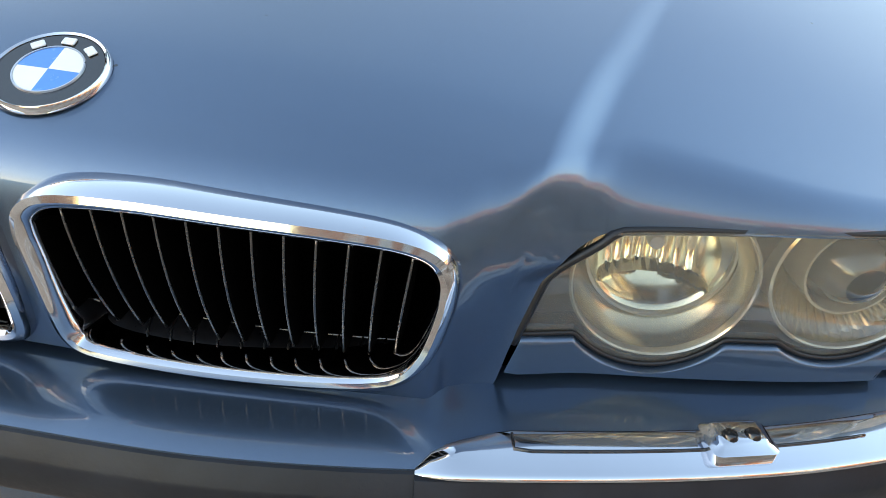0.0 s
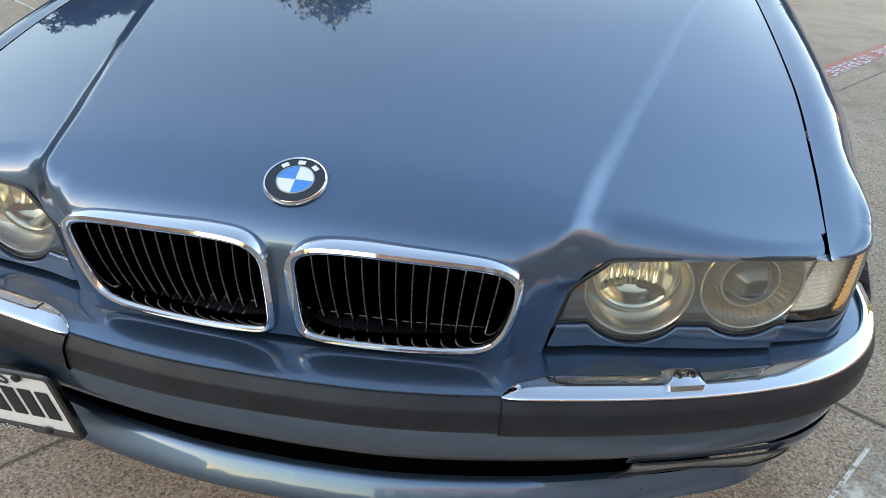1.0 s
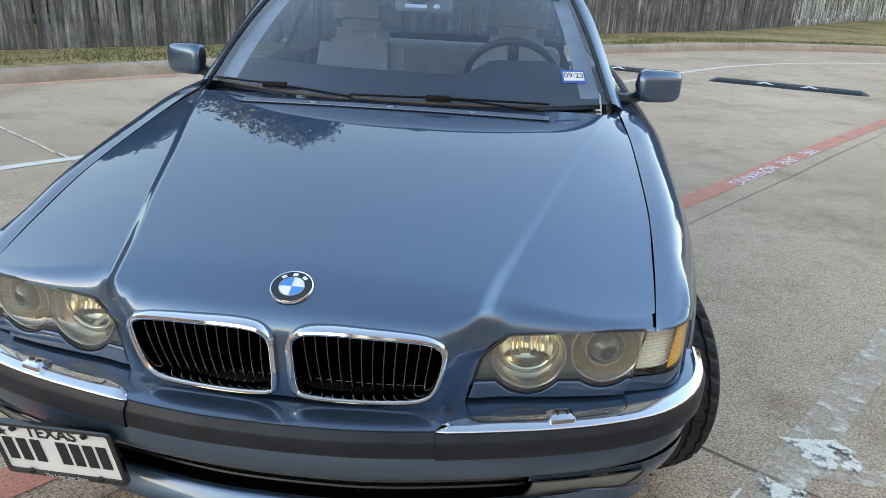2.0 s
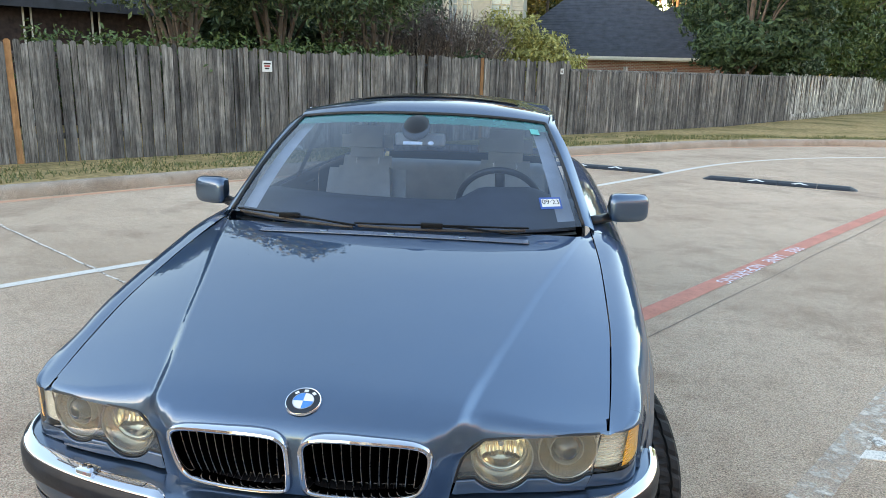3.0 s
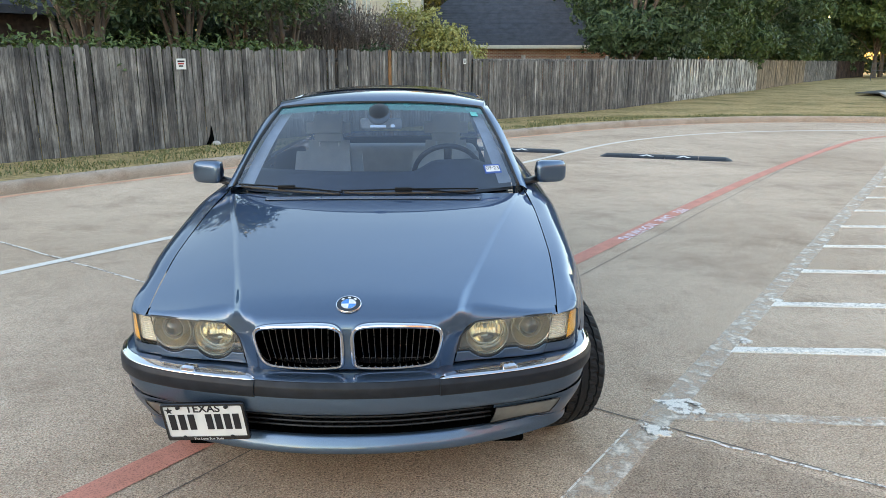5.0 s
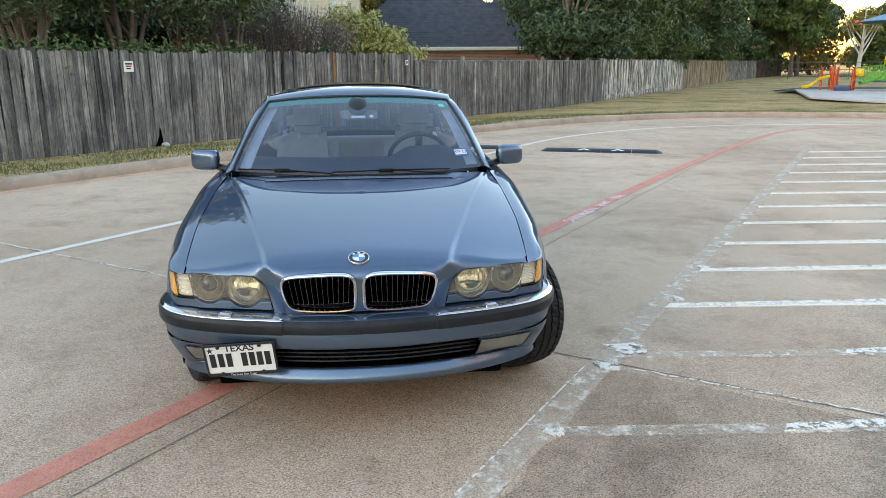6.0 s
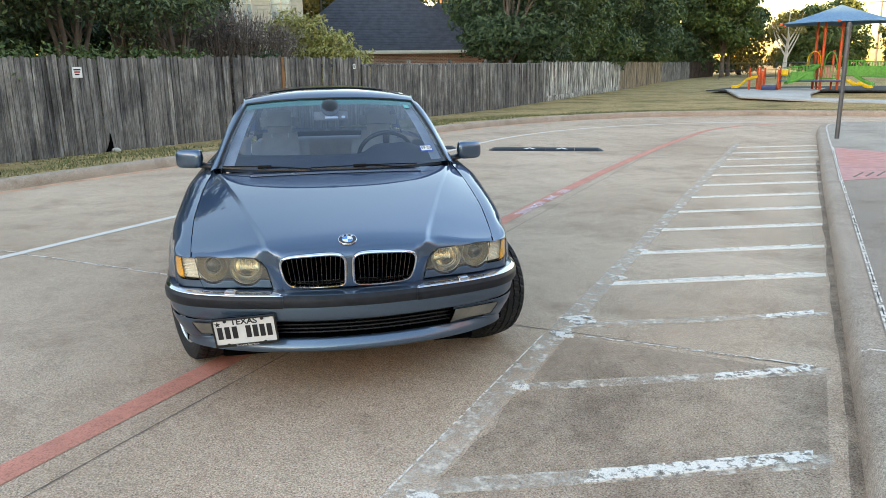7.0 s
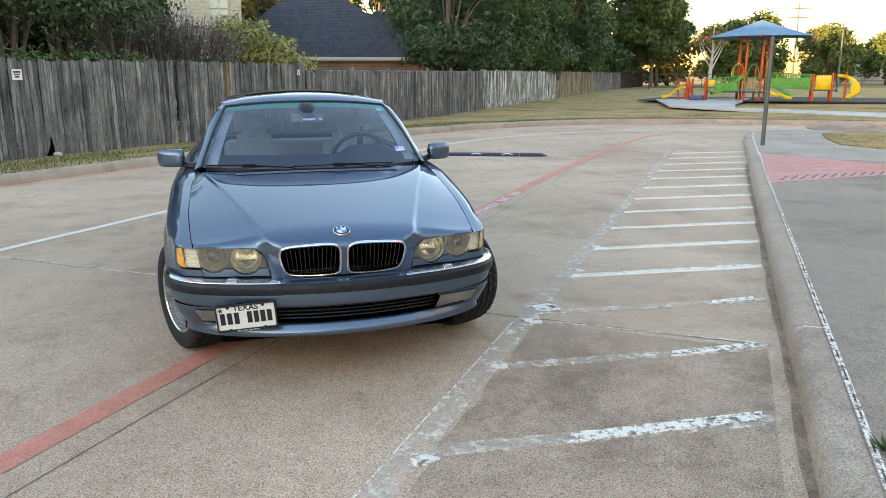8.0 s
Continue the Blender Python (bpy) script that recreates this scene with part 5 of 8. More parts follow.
# near-black sheets that stand for the engine bay's shade behind the gaps
part("bay_shade_sheets", as_bm(join(surface(lambda u, v: ((-0.70 + 1.4 * u), 0.40 + 1.1 * v, 0.64 + 0.21 * v), lin(0, 1, 6), lin(0, 1, 6)), surface(lambda u, v: ((-0.8 + 1.6 * u), 0.42, 0.26 + 0.42 * v), [0, 1], [0, 1]))), SHADE_BLACK, car)

# ---- body sides ----
HALF_W = spl([0.276, 0.291, 0.308, 0.335, 0.373, 0.42, 0.468, 0.53, 0.6, 0.9, 1.3, 1.8, 2.6, 3.4, 4.0, 4.5, 4.85, 4.98], [0.729, 0.748, 0.773, 0.798, 0.817, 0.829, 0.840, 0.859, 0.878, 0.912, 0.922, 0.928, 0.931, 0.93, 0.915, 0.885, 0.835, 0.78])
BELT_X = spl([0.28, 0.5, 0.8, 1.2, 1.45, 1.58, 1.9, 2.6, 3.4, 4.0, 4.6, 4.95], [0.7265, 0.7495, 0.7685, 0.7725, 0.764, 0.758, 0.766, 0.778, 0.775, 0.755, 0.72, 0.69])
BELT_Z = spl([0.28, 0.32, 0.5, 0.8, 1.2, 1.58, 2.2, 3.0, 3.8, 4.4, 4.9], [0.712, 0.72, 0.76, 0.82, 0.886, 0.938, 0.955, 0.965, 0.965, 0.945, 0.90])
ARCH_Y, ARCH_R, WHEEL_Z = 0.880, 0.372, 0.318
REAR_Y = ARCH_Y + 2.93


def side_section(y):
    w, bx, bz = HALF_W(y), BELT_X(y), BELT_Z(y)
    pts = [(bx, bz), (bx + (w - bx) * 0.45, bz - 0.008 - 0.02 * (w - bx)), (w - 0.022, bz - 0.05 - 0.1 * (w - bx)), (w - 0.004, bz - 0.14), (w + 0.002, 0.56), (w - 0.004, 0.42), (w - 0.018, 0.30), (w - 0.05, 0.20)]
    # a fuller shoulder over the turn lamp
    f = ss(0.62, 0.40, y)
    for k, (a, b) in ((1, (bx + (w - bx) * 0.62, bz - 0.005 - 0.06 * (w - bx))), (2, (w - 0.004, 0.704 + 0.25 * max(0.0, y - 0.39)))):
        pts[k] = (pts[k][0] * (1 - f) + a * f, pts[k][1] * (1 - f) + b * f)
    if bz - 0.14 < 0.6:
        pts[3] = (w - 0.002, 0.60)
        pts[4] = (w + 0.001, 0.52)
    return catmull([(a, 0.0, b) for a, b in pts], 8)


TURN_U = spl([q[1] for q in TURN], [k / 6 for k in range(7)])


def low_edge(y):
    z = 0.2
    if y < 0.396:
        return turn_top(TURN_U(y)) + 0.001
    if y < 0.53:
        z = 0.565
    for c in (ARCH_Y, REAR_Y):
        if abs(y - c) < ARCH_R:
            z = max(z, WHEEL_Z + math.sqrt(ARCH_R ** 2 - (y - c) ** 2))
    if y > 4.4:
        z = max(z, 0.2 + 0.1 * (y - 4.4))
    return z


def side_panel(y0, y1, n):
    ys = lin(y0, y1, n) + ([y0 + 0.004 * k for k in range(1, 40)] if y0 < 0.3 else [])
    for c in (ARCH_Y, REAR_Y):
        ys += [c + ARCH_R * math.cos(a) for a in np.linspace(0.01, math.pi - 0.01, 60)]
    for c in (0.396, 0.53):
        ys += [c - 0.0015, c + 0.0015]
    ys = sorted(y for y in set(ys) if y0 <= y <= y1)
    m = 44
    verts = []
    for y in ys:
        sec = side_section(y)
        zl = low_edge(y)
        zz = [q[2] for q in sec]
        k = next((i for i in range(len(zz)) if zz[i] < zl), len(zz) - 1)
        f = (zz[k - 1] - zl) / (zz[k - 1] - zz[k] + 1e-9) if k > 0 else 0
        s_end = k - 1 + min(max(f, 0), 1)
        for j in range(m + 1):
            s = s_end * j / m
            i = min(int(s), len(sec) - 2)
            q = sec[i] + (sec[i + 1] - sec[i]) * (s - i)
            flare = 0.0
            for c in (ARCH_Y, REAR_Y):
                dist = math.hypot(y - c, q[2] - WHEEL_Z)
                if dist < ARCH_R + 0.05:
                    flare = 0.010 * (1 - max(0, dist - ARCH_R) / 0.05)
            verts.append((q[0] + flare, y, q[2]))
        q = verts[-1]
        verts.append((q[0] - 0.025, q[1], q[2] + 0.002))
    m += 1
    faces = [(i * (m + 1) + j, i * (m + 1) + j + 1, (i + 1) * (m + 1) + j + 1, (i + 1) * (m + 1) + j) for i in range(len(ys) - 1) for j in range(m)]
    return verts, faces


for side in (1, -1):
    for name, a, b, n, label in (("fender", 0.279, 1.56, 60, "painted front fender"), ("front_door", 1.565, 2.60, 14, "painted front door"), ("rear_door", 2.605, 3.48, 14, "painted rear door"), ("rear_quarter", 3.485, 4.97, 30, "painted rear quarter panel")):
        sh = side_panel(a, b, n)
        ob = part(name, as_bm(sh if side > 0 else mirrored(sh)), PAINT, car, label, True)
        if name.endswith("door"):
            part("door_handle", box(*((side * 0.935 - 0.012), b - 0.28, 0.815, (side * 0.935 + 0.012), b - 0.08, 0.84, 0.008)), PAINT, ob, "", True)
        if name == "fender":
            w = HALF_W(0.62)
            part("side_marker", box(side * HALF_W(1.36) - 0.006, 1.31, 0.595, side * HALF_W(1.36) + 0.006, 1.40, 0.62, 0.004), AMBER, ob, "small amber side lamp", True)
    # wheel housings, coloured near-black for the shade inside them
    for c in (ARCH_Y, REAR_Y):
        prof = []
        for a in np.linspace(-0.05, math.pi - 0.12, 28):
            prof.append((c + (ARCH_R - 0.002) * math.cos(a), WHEEL_Z + (ARCH_R - 0.002) * math.sin(a)))
        v = [(side * x, y, z) for y, z in prof for x in (0.60, HALF_W(c) - 0.06)]
        part("wheel_housing", (v + [(side * 0.6, c, WHEEL_Z)], [(2 * i, 2 * i + 1, 2 * i + 3, 2 * i + 2) for i in range(27)] + [(2 * i, 2 * i + 2, len(v)) for i in range(27)]), SHADE_BLACK, car)
# underside in the same near-black, with its shade in the colour
part("underbody", box(-0.62, 0.3, 0.2, 0.62, 4.8, 0.24, 0.01), SHADE_BLACK, car)
part("floor_pan", box(-0.6, 0.5, 0.24, 0.6, 4.8, 0.45, 0.01), SHADE_BLACK, car)

# trunk, tail and rear bumper
part("trunk_lid", as_bm(surface(lambda u, v: ((-1 + 2 * u) * (0.79 - 0.08 * v) * (1 - 0.03 * v), 3.95 + 1.02 * v, 0.985 - 0.05 * v * v - 0.025 * (2 * u - 1) ** 2), lin(0, 1, 20), lin(0, 1, 12))), PAINT, car, "painted trunk lid", True)
part("tail_panel", as_bm(surface(lambda u, v: ((-1 + 2 * u) * (0.71 + 0.1 * math.sin(math.pi * min(1, v * 1.2))), 4.97 + 0.04 * math.sin(math.pi * v) - 0.1 * (2 * u - 1) ** 4, 0.26 + 0.68 * v), lin(0, 1, 20), lin(0, 1, 12))), PAINT, car, "painted tail panel and bumper", True)

# ---- glasshouse ----
def screen(u, v, lift=0.0):
    """The windscreen: u from -1 to 1 across, v from 0 at the foot to 1 at the roof."""
    xb, xt = 0.715, 0.556
    x = u * (xb + (xt - xb) * v)
    yb = 1.335 + 0.195 * abs(u) ** 2.2
    yt = 1.965 + 0.055 * abs(u) ** 2.2
    zb = 0.957 + 0.008 * abs(u)
    zt = 1.355 - 0.03 * abs(u) ** 2.4
    bow = math.sin(math.pi * v)
    return (x, yb + (yt - yb) * v - 0.018 * bow, zb + (zt - zb) * v + 0.022 * bow + lift)


us, vs = lin(-1, 1, 40), lin(0, 1, 20)
glass = part("windscreen", as_bm(surface(lambda u, v: screen(u, v), us, lin(0, 0.90, 20))), WINDSCREEN, car, "large clear windscreen with a green shade band", True)
glass.visible_shadow = False
band_ob = part("shade_band", as_bm(surface(lambda u, v: screen(u, 0.90 + 0.10 * v), us, [0, 0.5, 1])), TOP_TINT, glass, "green tinted band", True)
band_ob.visible_shadow = False
part("windscreen_seal", tube([screen(-1.012, v, 0.003) for v in lin(0, 1, 16)] + [screen(u, 1.012, 0.003) for u in lin(-1, 1, 30)] + [screen(1.012, v, 0.003) for v in lin(1, 0, 16)], 0.008, 6), BLACK, glass, "", True)
for side in (1, -1):
    part("pillar_trim", as_bm(surface(lambda u, v: (lambda q: (q[0], q[1] + 0.03, q[2] - 0.02))(screen(side * (0.885 + 0.10 * u), v)), [0, 0.5, 1], lin(0.07, 0.96, 16))), HEADLINER, car, "pale inner pillar trim", True)



def roof(u, v):
    yf = 1.965 + 0.055 * abs(u) ** 2.2
    y = yf + (3.38 - yf) * v
    x = u * (0.572 + 0.022 * math.sin(math.pi * min(1, v * 1.2)))
    crown = spl([0, 0.04, 0.09, 0.2, 0.35, 0.6, 0.8, 1.0], [1.357, 1.382, 1.402, 1.4175, 1.4255, 1.4275, 1.417, 1.375])(v)
    drop = (0.031 + 0.045 * math.sin(math.pi * min(1, v * 1.1))) * abs(u) ** 2.4
    return (x, y, crown - drop)


part("roof", as_bm(surface(roof, us, lin(0, 1, 24))), PAINT, car, "painted roof", True)
part("headliner", as_bm(surface(lambda u, v: (lambda q: (q[0] * 0.98, q[1], q[2] - 0.035))(roof(u, v)), lin(-1, 1, 12), lin(0, 1, 8))), HEADLINER, car, "", True)
sun_glass = part("sunroof", as_bm(surface(lambda u, v: (lambda q: (q[0], q[1], q[2] + 0.004))(roof(-0.72 + 1.44 * u, 0.25 + 0.33 * v)), lin(0, 1, 24), lin(0, 1, 12))), GLOSS_BLACK, car, "dark glass sunroof panel", True)
part("sunroof_deflector", tube([(lambda q: (q[0], q[1], q[2] + 0.006))(roof(u, 0.245)) for u in lin(-0.7, 0.7, 20)], 0.003, 6), BLACK, sun_glass, "", True)

for side in (1, -1):
    foot = np.array((side * 0.772, 1.56, 0.945))
    a_out = [foot, np.array((side * 0.733, 1.70, 1.055)), np.array((side * 0.668, 1.90, 1.218)), np.array((side * 0.608, 2.09, 1.322)), np.array((side * 0.612, 2.5, 1.345)), np.array((side * 0.60, 3.0, 1.340)), np.array((side * 0.575, 3.38, 1.305)), np.array((side * 0.66, 3.75, 1.13)), np.array((side * 0.73, 4.05, 0.975))]
    rail = catmull(a_out, 10)
    inner = []
    for q in rail:
        v = min(max((q[2] - 0.957) / 0.39, 0), 1)
        if q[1] < 2.2:
            g = np.array(screen(side * 1.0, v))
            inner.append(g)
        elif q[1] < 3.3:
            inner.append(np.array(roof(side * 1.0, max(0.0, (q[1] - 2.02) / 1.36))))
        else:
            inner.append(q + np.array((-side * 0.08, 0.0, 0.02)))
    sec = []
    for q, g in zip(rail, inner):
        mid = (q + g) / 2 + np.array((side * 0.005, -0.002, 0.006))
        low = q + np.array((-side * 0.006, 0.012, -0.03))
        sec.append([g, g + (mid - g) * 0.5 + np.array((0, 0, 0.004)), mid, q, low])
    v = [tuple(p) for s in sec for p in s]
    f = [(i * 5 + j, (i + 1) * 5 + j, (i + 1) * 5 + j + 1, i * 5 + j + 1) for i in range(len(sec) - 1) for j in range(4)]
    part("roof_pillar", as_bm((v, f)), PAINT, car, "painted windscreen pillar and roof rail", True)
    part("window_seal", tube([q + np.array((side * 0.0, 0.01, -0.03)) for q in rail], 0.009, 6), GLOSS_BLACK, car, "", True)

    def side_win(u, v):
        y = 1.66 + 2.3 * u
        base = np.array((side * (BELT_X(y) + 0.0), y, BELT_Z(y) + 0.002))
        j = min(range(len(rail)), key=lambda k: abs(rail[k][1] - y))
        top = rail[j] + np.array((-side * 0.004, 0.0, -0.03))
        return tuple(base + (top - base) * v)
    g = part("side_window", as_bm(surface(side_win, lin(0, 1, 40), lin(0, 1, 6))), SIDE_GLASS, car, "dark tinted side glass", True)
    part("mirror_sail", as_bm(surface(lambda u, v: (lambda q: (q[0] + side * 0.006, q[1], q[2]))(side_win(0.085 * u, v)), lin(0, 1, 6), lin(0, 1, 6))), DULL_BLACK, g, "black panel at the foot of the door mirror")
    part("door_pillar", as_bm(surface(lambda u, v: (lambda q: (q[0] + side * 0.003, q[1], q[2]))(side_win(0.39 + 0.04 * u, v)), [0, 1], lin(0, 1, 6))), BLACK, g)
part("rear_window", as_bm(surface(lambda u, v: ((-1 + 2 * u) * (0.55 + 0.12 * v), 3.38 + 0.62 * v, 1.37 - 0.385 * v - 0.03 * (2 * u - 1) ** 2 + 0.03 * math.sin(math.pi * v)), lin(0, 1, 16), lin(0, 1, 10))), SIDE_GLASS, car, "", True)
part("cowl", as_bm(surface(lambda u, v: ((-1 + 2 * u) * 0.70, 1.38 + 0.2 * abs(2 * u - 1) ** 2.2 - 0.05 + 0.09 * v, 0.925 - 0.008 * v + 0.008 * abs(2 * u - 1)), lin(0, 1, 30), [0, 1])), BLACK, car, "black wiper cowl", True)

# air intake strip in the rear of the hood
def vent_pt(u, v):
    x = -0.515 + 1.03 * u
    y = 1.262 + 0.035 * v + 0.05 * (2 * u - 1) ** 2 * 0.4
    return (x, y, hood_z(x, y))


vent = part("air_intake", as_bm(surface(lambda u, v: (lambda q: (q[0], q[1], q[2] + 0.002))(vent_pt(u, v)), lin(0, 1, 60), lin(0, 1, 3))), GLOSS_BLACK, hood, "ribbed air intake strip", True)
for k in range(5):
    part("intake_rib", tube([(lambda q: (q[0], q[1], q[2] + 0.0045))(vent_pt(u, 0.06 + 0.22 * k)) for u in lin(0.005, 0.995, 50)], 0.0034, 6), STRIP, vent, "", True)
for u in (0.25, 0.50, 0.76):
    q = vent_pt(u, 0.5)
    part("washer_jet", box(q[0] - 0.014, q[1] - 0.014, q[2], q[0] + 0.014, q[1] + 0.012, q[2] + 0.012, 0.004), PAINT, hood, "", True)

# wipers
def on_screen(x, v, lift=0.012):
    u = x / (0.715 - 0.14 * v)
    q = screen(u, v)
    return (q[0], q[1] - 0.008, q[2] + lift)


def wiper(x0, x1, clip_x, pivot, v0, v1):
    """A wiper at rest low along the foot of the screen."""
    at = lambda x, lift: on_screen(x, v0 + (v1 - v0) * (x - x0) / (x1 - x0), lift)
    w = part("wiper", tube([at(x0 + (x1 - x0) * t, 0.007 + 0.010 * math.sin(math.pi * t)) for t in lin(0, 1, 16)], 0.006, 6, squash=(0.004, 0.004)), DULL_BLACK, car, "black wiper resting on the windscreen foot", True)
    part("wiper_rubber", tube([at(x0 + (x1 - x0) * t, -0.002) for t in lin(0.02, 0.98, 16)], 0.005, 6, squash=(0.003, 0.006)), TAN_STRIP, w, "worn tan rubber blade", True)
    part("wiper_clip", box(-0.042, -0.011, -0.008, 0.042, 0.011, 0.012, 0.004), DULL_BLACK, w, "", True, Matrix.Translation(at(clip_x, 0.014)))
    c = np.array(at(clip_x, 0.016))
    p = np.array((pivot, 1.40, 0.946))
    part("wiper_arm", tube([c, c * 0.7 + p * 0.3 + np.array((0, -0.004, 0.004)), c * 0.3 + p * 0.7, p], 0.007, 6, squash=(0.007, 0.004)), DULL_BLACK, w, "", True)
    return w


wiper(-0.69, -0.15, -0.43, -0.12, 0.016, 0.004)
wiper(-0.155, 0.51, 0.145, 0.52, 0.018, 0.001)

# stickers on the windscreen
def on_glass(name, u0, u1, v0, v1, mat, parent, label="", lift=0.003):
    return part(name, as_bm(surface(lambda a, b: screen(u0 + (u1 - u0) * a, v0 + (v1 - v0) * b, lift), lin(0, 1, 4), lin(0, 1, 4))), mat, parent, label)


stk = on_glass("inspection_sticker", 0.80, 0.925, 0.14, 0.23, STICKER_BLUE, car, "blue and white date sticker")
on_glass("sticker_face", 0.81, 0.915, 0.155, 0.215, WHITE, stk, lift=0.0045)
me = letters("09·23", 0.034)
me.materials.append(INK)
q, qx, qy = [Vector(screen(0.8625 + a, 0.185 + b, 0.007)) for a, b in ((0, 0), (0.01, 0), (0, 0.01))]
ex, ey = (qx - q).normalized(), (qy - q).normalized()
ez = ex.cross(ey).normalized()
ob = new("sticker_text", me)
ob.parent = stk
ob.matrix_basis = Matrix(((ex.x, ey.x, ez.x, q.x), (ex.y, ey.y, ez.y, q.y), (ex.z, ey.z, ez.z, q.z), (0, 0, 0, 1)))
on_glass("teal_sticker", 0.86, 0.925, 0.845, 0.91, TEAL, car, "small teal sticker", 0.003)

# mirror inside, with its black sensor foot
mir = part("inner_mirror", box(-0.115, 1.955, 1.215, 0.115, 1.985, 1.275, 0.012, 3), HEADLINER, car, "inner mirror with a black round sensor foot", True)
foot_m = Matrix.Translation(screen(-0.01, 0.885, -0.014)) @ Matrix.Rotation(radians(31), 4, "X")
bm = bmesh.new()
bmesh.ops.create_uvsphere(bm, u_segments=24, v_segments=12, radius=0.06, matrix=Matrix.Diagonal((1.05, 1.55, 0.45, 1)))
part("sensor_foot", bm, BLACK, mir, "black sensor foot", True, foot_m)
part("toll_tag", box(-0.042, -0.010, -0.004, 0.042, 0.010, 0.004, 0.003), WHITE, mir, "white tag strip", False, Matrix.Translation(screen(-0.005, 0.715, -0.014)) @ Matrix.Rotation(radians(31), 4, "X"))
part("round_tag", as_bm(lathe([(0.0, 0.003), (0.012, 0.003), (0.013, 0.0)], 20, "z")), WHITE, mir, "", True, Matrix.Translation(screen(0.125, 0.715, -0.012)) @ Matrix.Rotation(radians(31), 4, "X"))

# outer mirrors
for side in (1, -1):
    def shell(a, b):
        # a round the section, b from the inner to the outer end
        x = 0.835 + 0.185 * b
        full = (1 - abs(2 * b - 1) ** 5) ** 0.35 if 0 < b < 1 else 0.0
        rise = 0.062 - 0.004 * b
        depth = 0.062 - 0.014 * b
        w = 2 * math.pi * a
        sgn = lambda t: math.copysign(abs(t) ** 0.62, t)
        yy = 1.775 + 0.02 * b + 0.055 * b * b
        return (side * x, yy + depth * full * sgn(math.cos(w)) * (1.0 if math.cos(w) < 0 else 0.45), 1.006 - 0.006 * b + rise * full * sgn(math.sin(w)))
    mh = part("door_mirror", as_bm(surface(shell, lin(0, 1, 36), lin(0.0, 1.0, 20))), PAINT, car, "painted door mirror", True)
    part("mirror_foot", tube([(side * 0.762, 1.70, 0.955), (side * 0.80, 1.745, 0.955), (side * 0.86, 1.78, 0.965)], 0.02, 10, squash=(0.03, 0.02)), BLACK, mh, "", True)
    part("mirror_glass", as_bm(surface(lambda u, v: (side * (0.85 + 0.155 * u), 1.804 + 0.06 * u, 0.955 + 0.1 * v), lin(0, 1, 4), [0, 1])), CHROME, mh)

# ---- seats, wheel and dashboard ----
def seat(x):
    s = part("seat", box(x - 0.26, 2.35, 0.42, x + 0.26, 2.85, 0.60, 0.06, 4), LEATHER, car, "grey-beige leather front seat", True)
    bm = bmesh.new()
    bmesh.ops.create_cube(bm, size=1, matrix=Matrix.Translation((x, 2.76, 0.78)) @ Matrix.Rotation(radians(-18), 4, "X") @ Matrix.Diagonal((0.50, 0.16, 0.56, 1)))
    for v in bm.verts:
        if v.co.z > 0.9:
            v.co.x = x + (v.co.x - x) * 0.80
    bmesh.ops.bevel(bm, geom=bm.edges, offset=0.072, segments=6, affect="EDGES")
    part("backrest", bm, LEATHER, s, "", True)
    bm = bmesh.new()
    bmesh.ops.create_cube(bm, size=1, matrix=Matrix.Translation((x, 2.83, 1.125)) @ Matrix.Rotation(radians(-10), 4, "X") @ Matrix.Diagonal((0.28, 0.11, 0.17, 1)))
    bmesh.ops.bevel(bm, geom=bm.edges, offset=0.05, segments=6, affect="EDGES")
    part("headrest", bm, LEATHER, s, "", True)
    for dx in (-0.06, 0.06):
        part("headrest_post", tube([(x + dx, 2.83, 1.0), (x + dx, 2.84, 1.08)], 0.006, 8), ALU, s)
    return s


for sx in (-0.37, 0.37):
    st = seat(sx)
    st.location = (0, -0.30, 0.05)
part("rear_bench", box(-0.62, 3.3, 0.42, 0.62, 3.55, 0.98, 0.06, 3), LEATHER, car, "leather rear bench", True)
part("dashboard", as_bm(join(surface(lambda u, v: ((-1 + 2 * u) * 0.70, 1.42 + 0.18 * abs(2 * u - 1) ** 2.2 + 0.48 * v, 0.935 + 0.05 * math.sin(math.pi * min(1, v * 0.8)) + 0.02 * ss(0.2, 0.6, v) + (0.06 * ss(0.62, 0.72, u) * ss(0.98, 0.85, u) * ss(0.35, 0.8, v))), lin(0, 1, 40), lin(0, 1, 14)), surface(lambda u, v: ((-1 + 2 * u) * 0.70, 1.90 + 0.18 * abs(2 * u - 1) ** 2.2 + 0.03 * v, 0.964 - 0.5 * v), lin(0, 1, 20), [0, 1]))), DASH, car, "dark dashboard top", True)
part("cabin_floor", box(-0.74, 1.5, 0.26, 0.74, 3.9, 0.42, 0.01), DASH, car)
part("centre_console", box(-0.11, 1.95, 0.42, 0.11, 2.9, 0.66, 0.04, 3), DASH, car, "", True)
wheel_m = Matrix.Translation((0.37, 1.985, 0.955)) @ Matrix.Rotation(radians(-65), 4, "X")
ring_pts = [(0.19 * math.cos(a), 0.19 * math.sin(a), 0) for a in np.linspace(0, 2 * math.pi, 48, endpoint=False)]
sw = part("steering_wheel", tube(ring_pts, 0.0145, 10, True), BLACK, car, "black leather steering wheel", True, wheel_m)
part("wheel_hub", box(-0.08, -0.075, -0.02, 0.08, 0.055, 0.02, 0.018, 3), BLACK, sw, "", True)
for a in (0, 180, 270):
    part("wheel_spoke", tube([(0.05 * math.cos(radians(a)), 0.05 * math.sin(radians(a)) - 0.02, 0), (0.185 * math.cos(radians(a)), 0.185 * math.sin(radians(a)) - 0.02 * (a != 270), 0)], 0.014, 8, squash=(0.022, 0.008)), BLACK, sw, "", True)

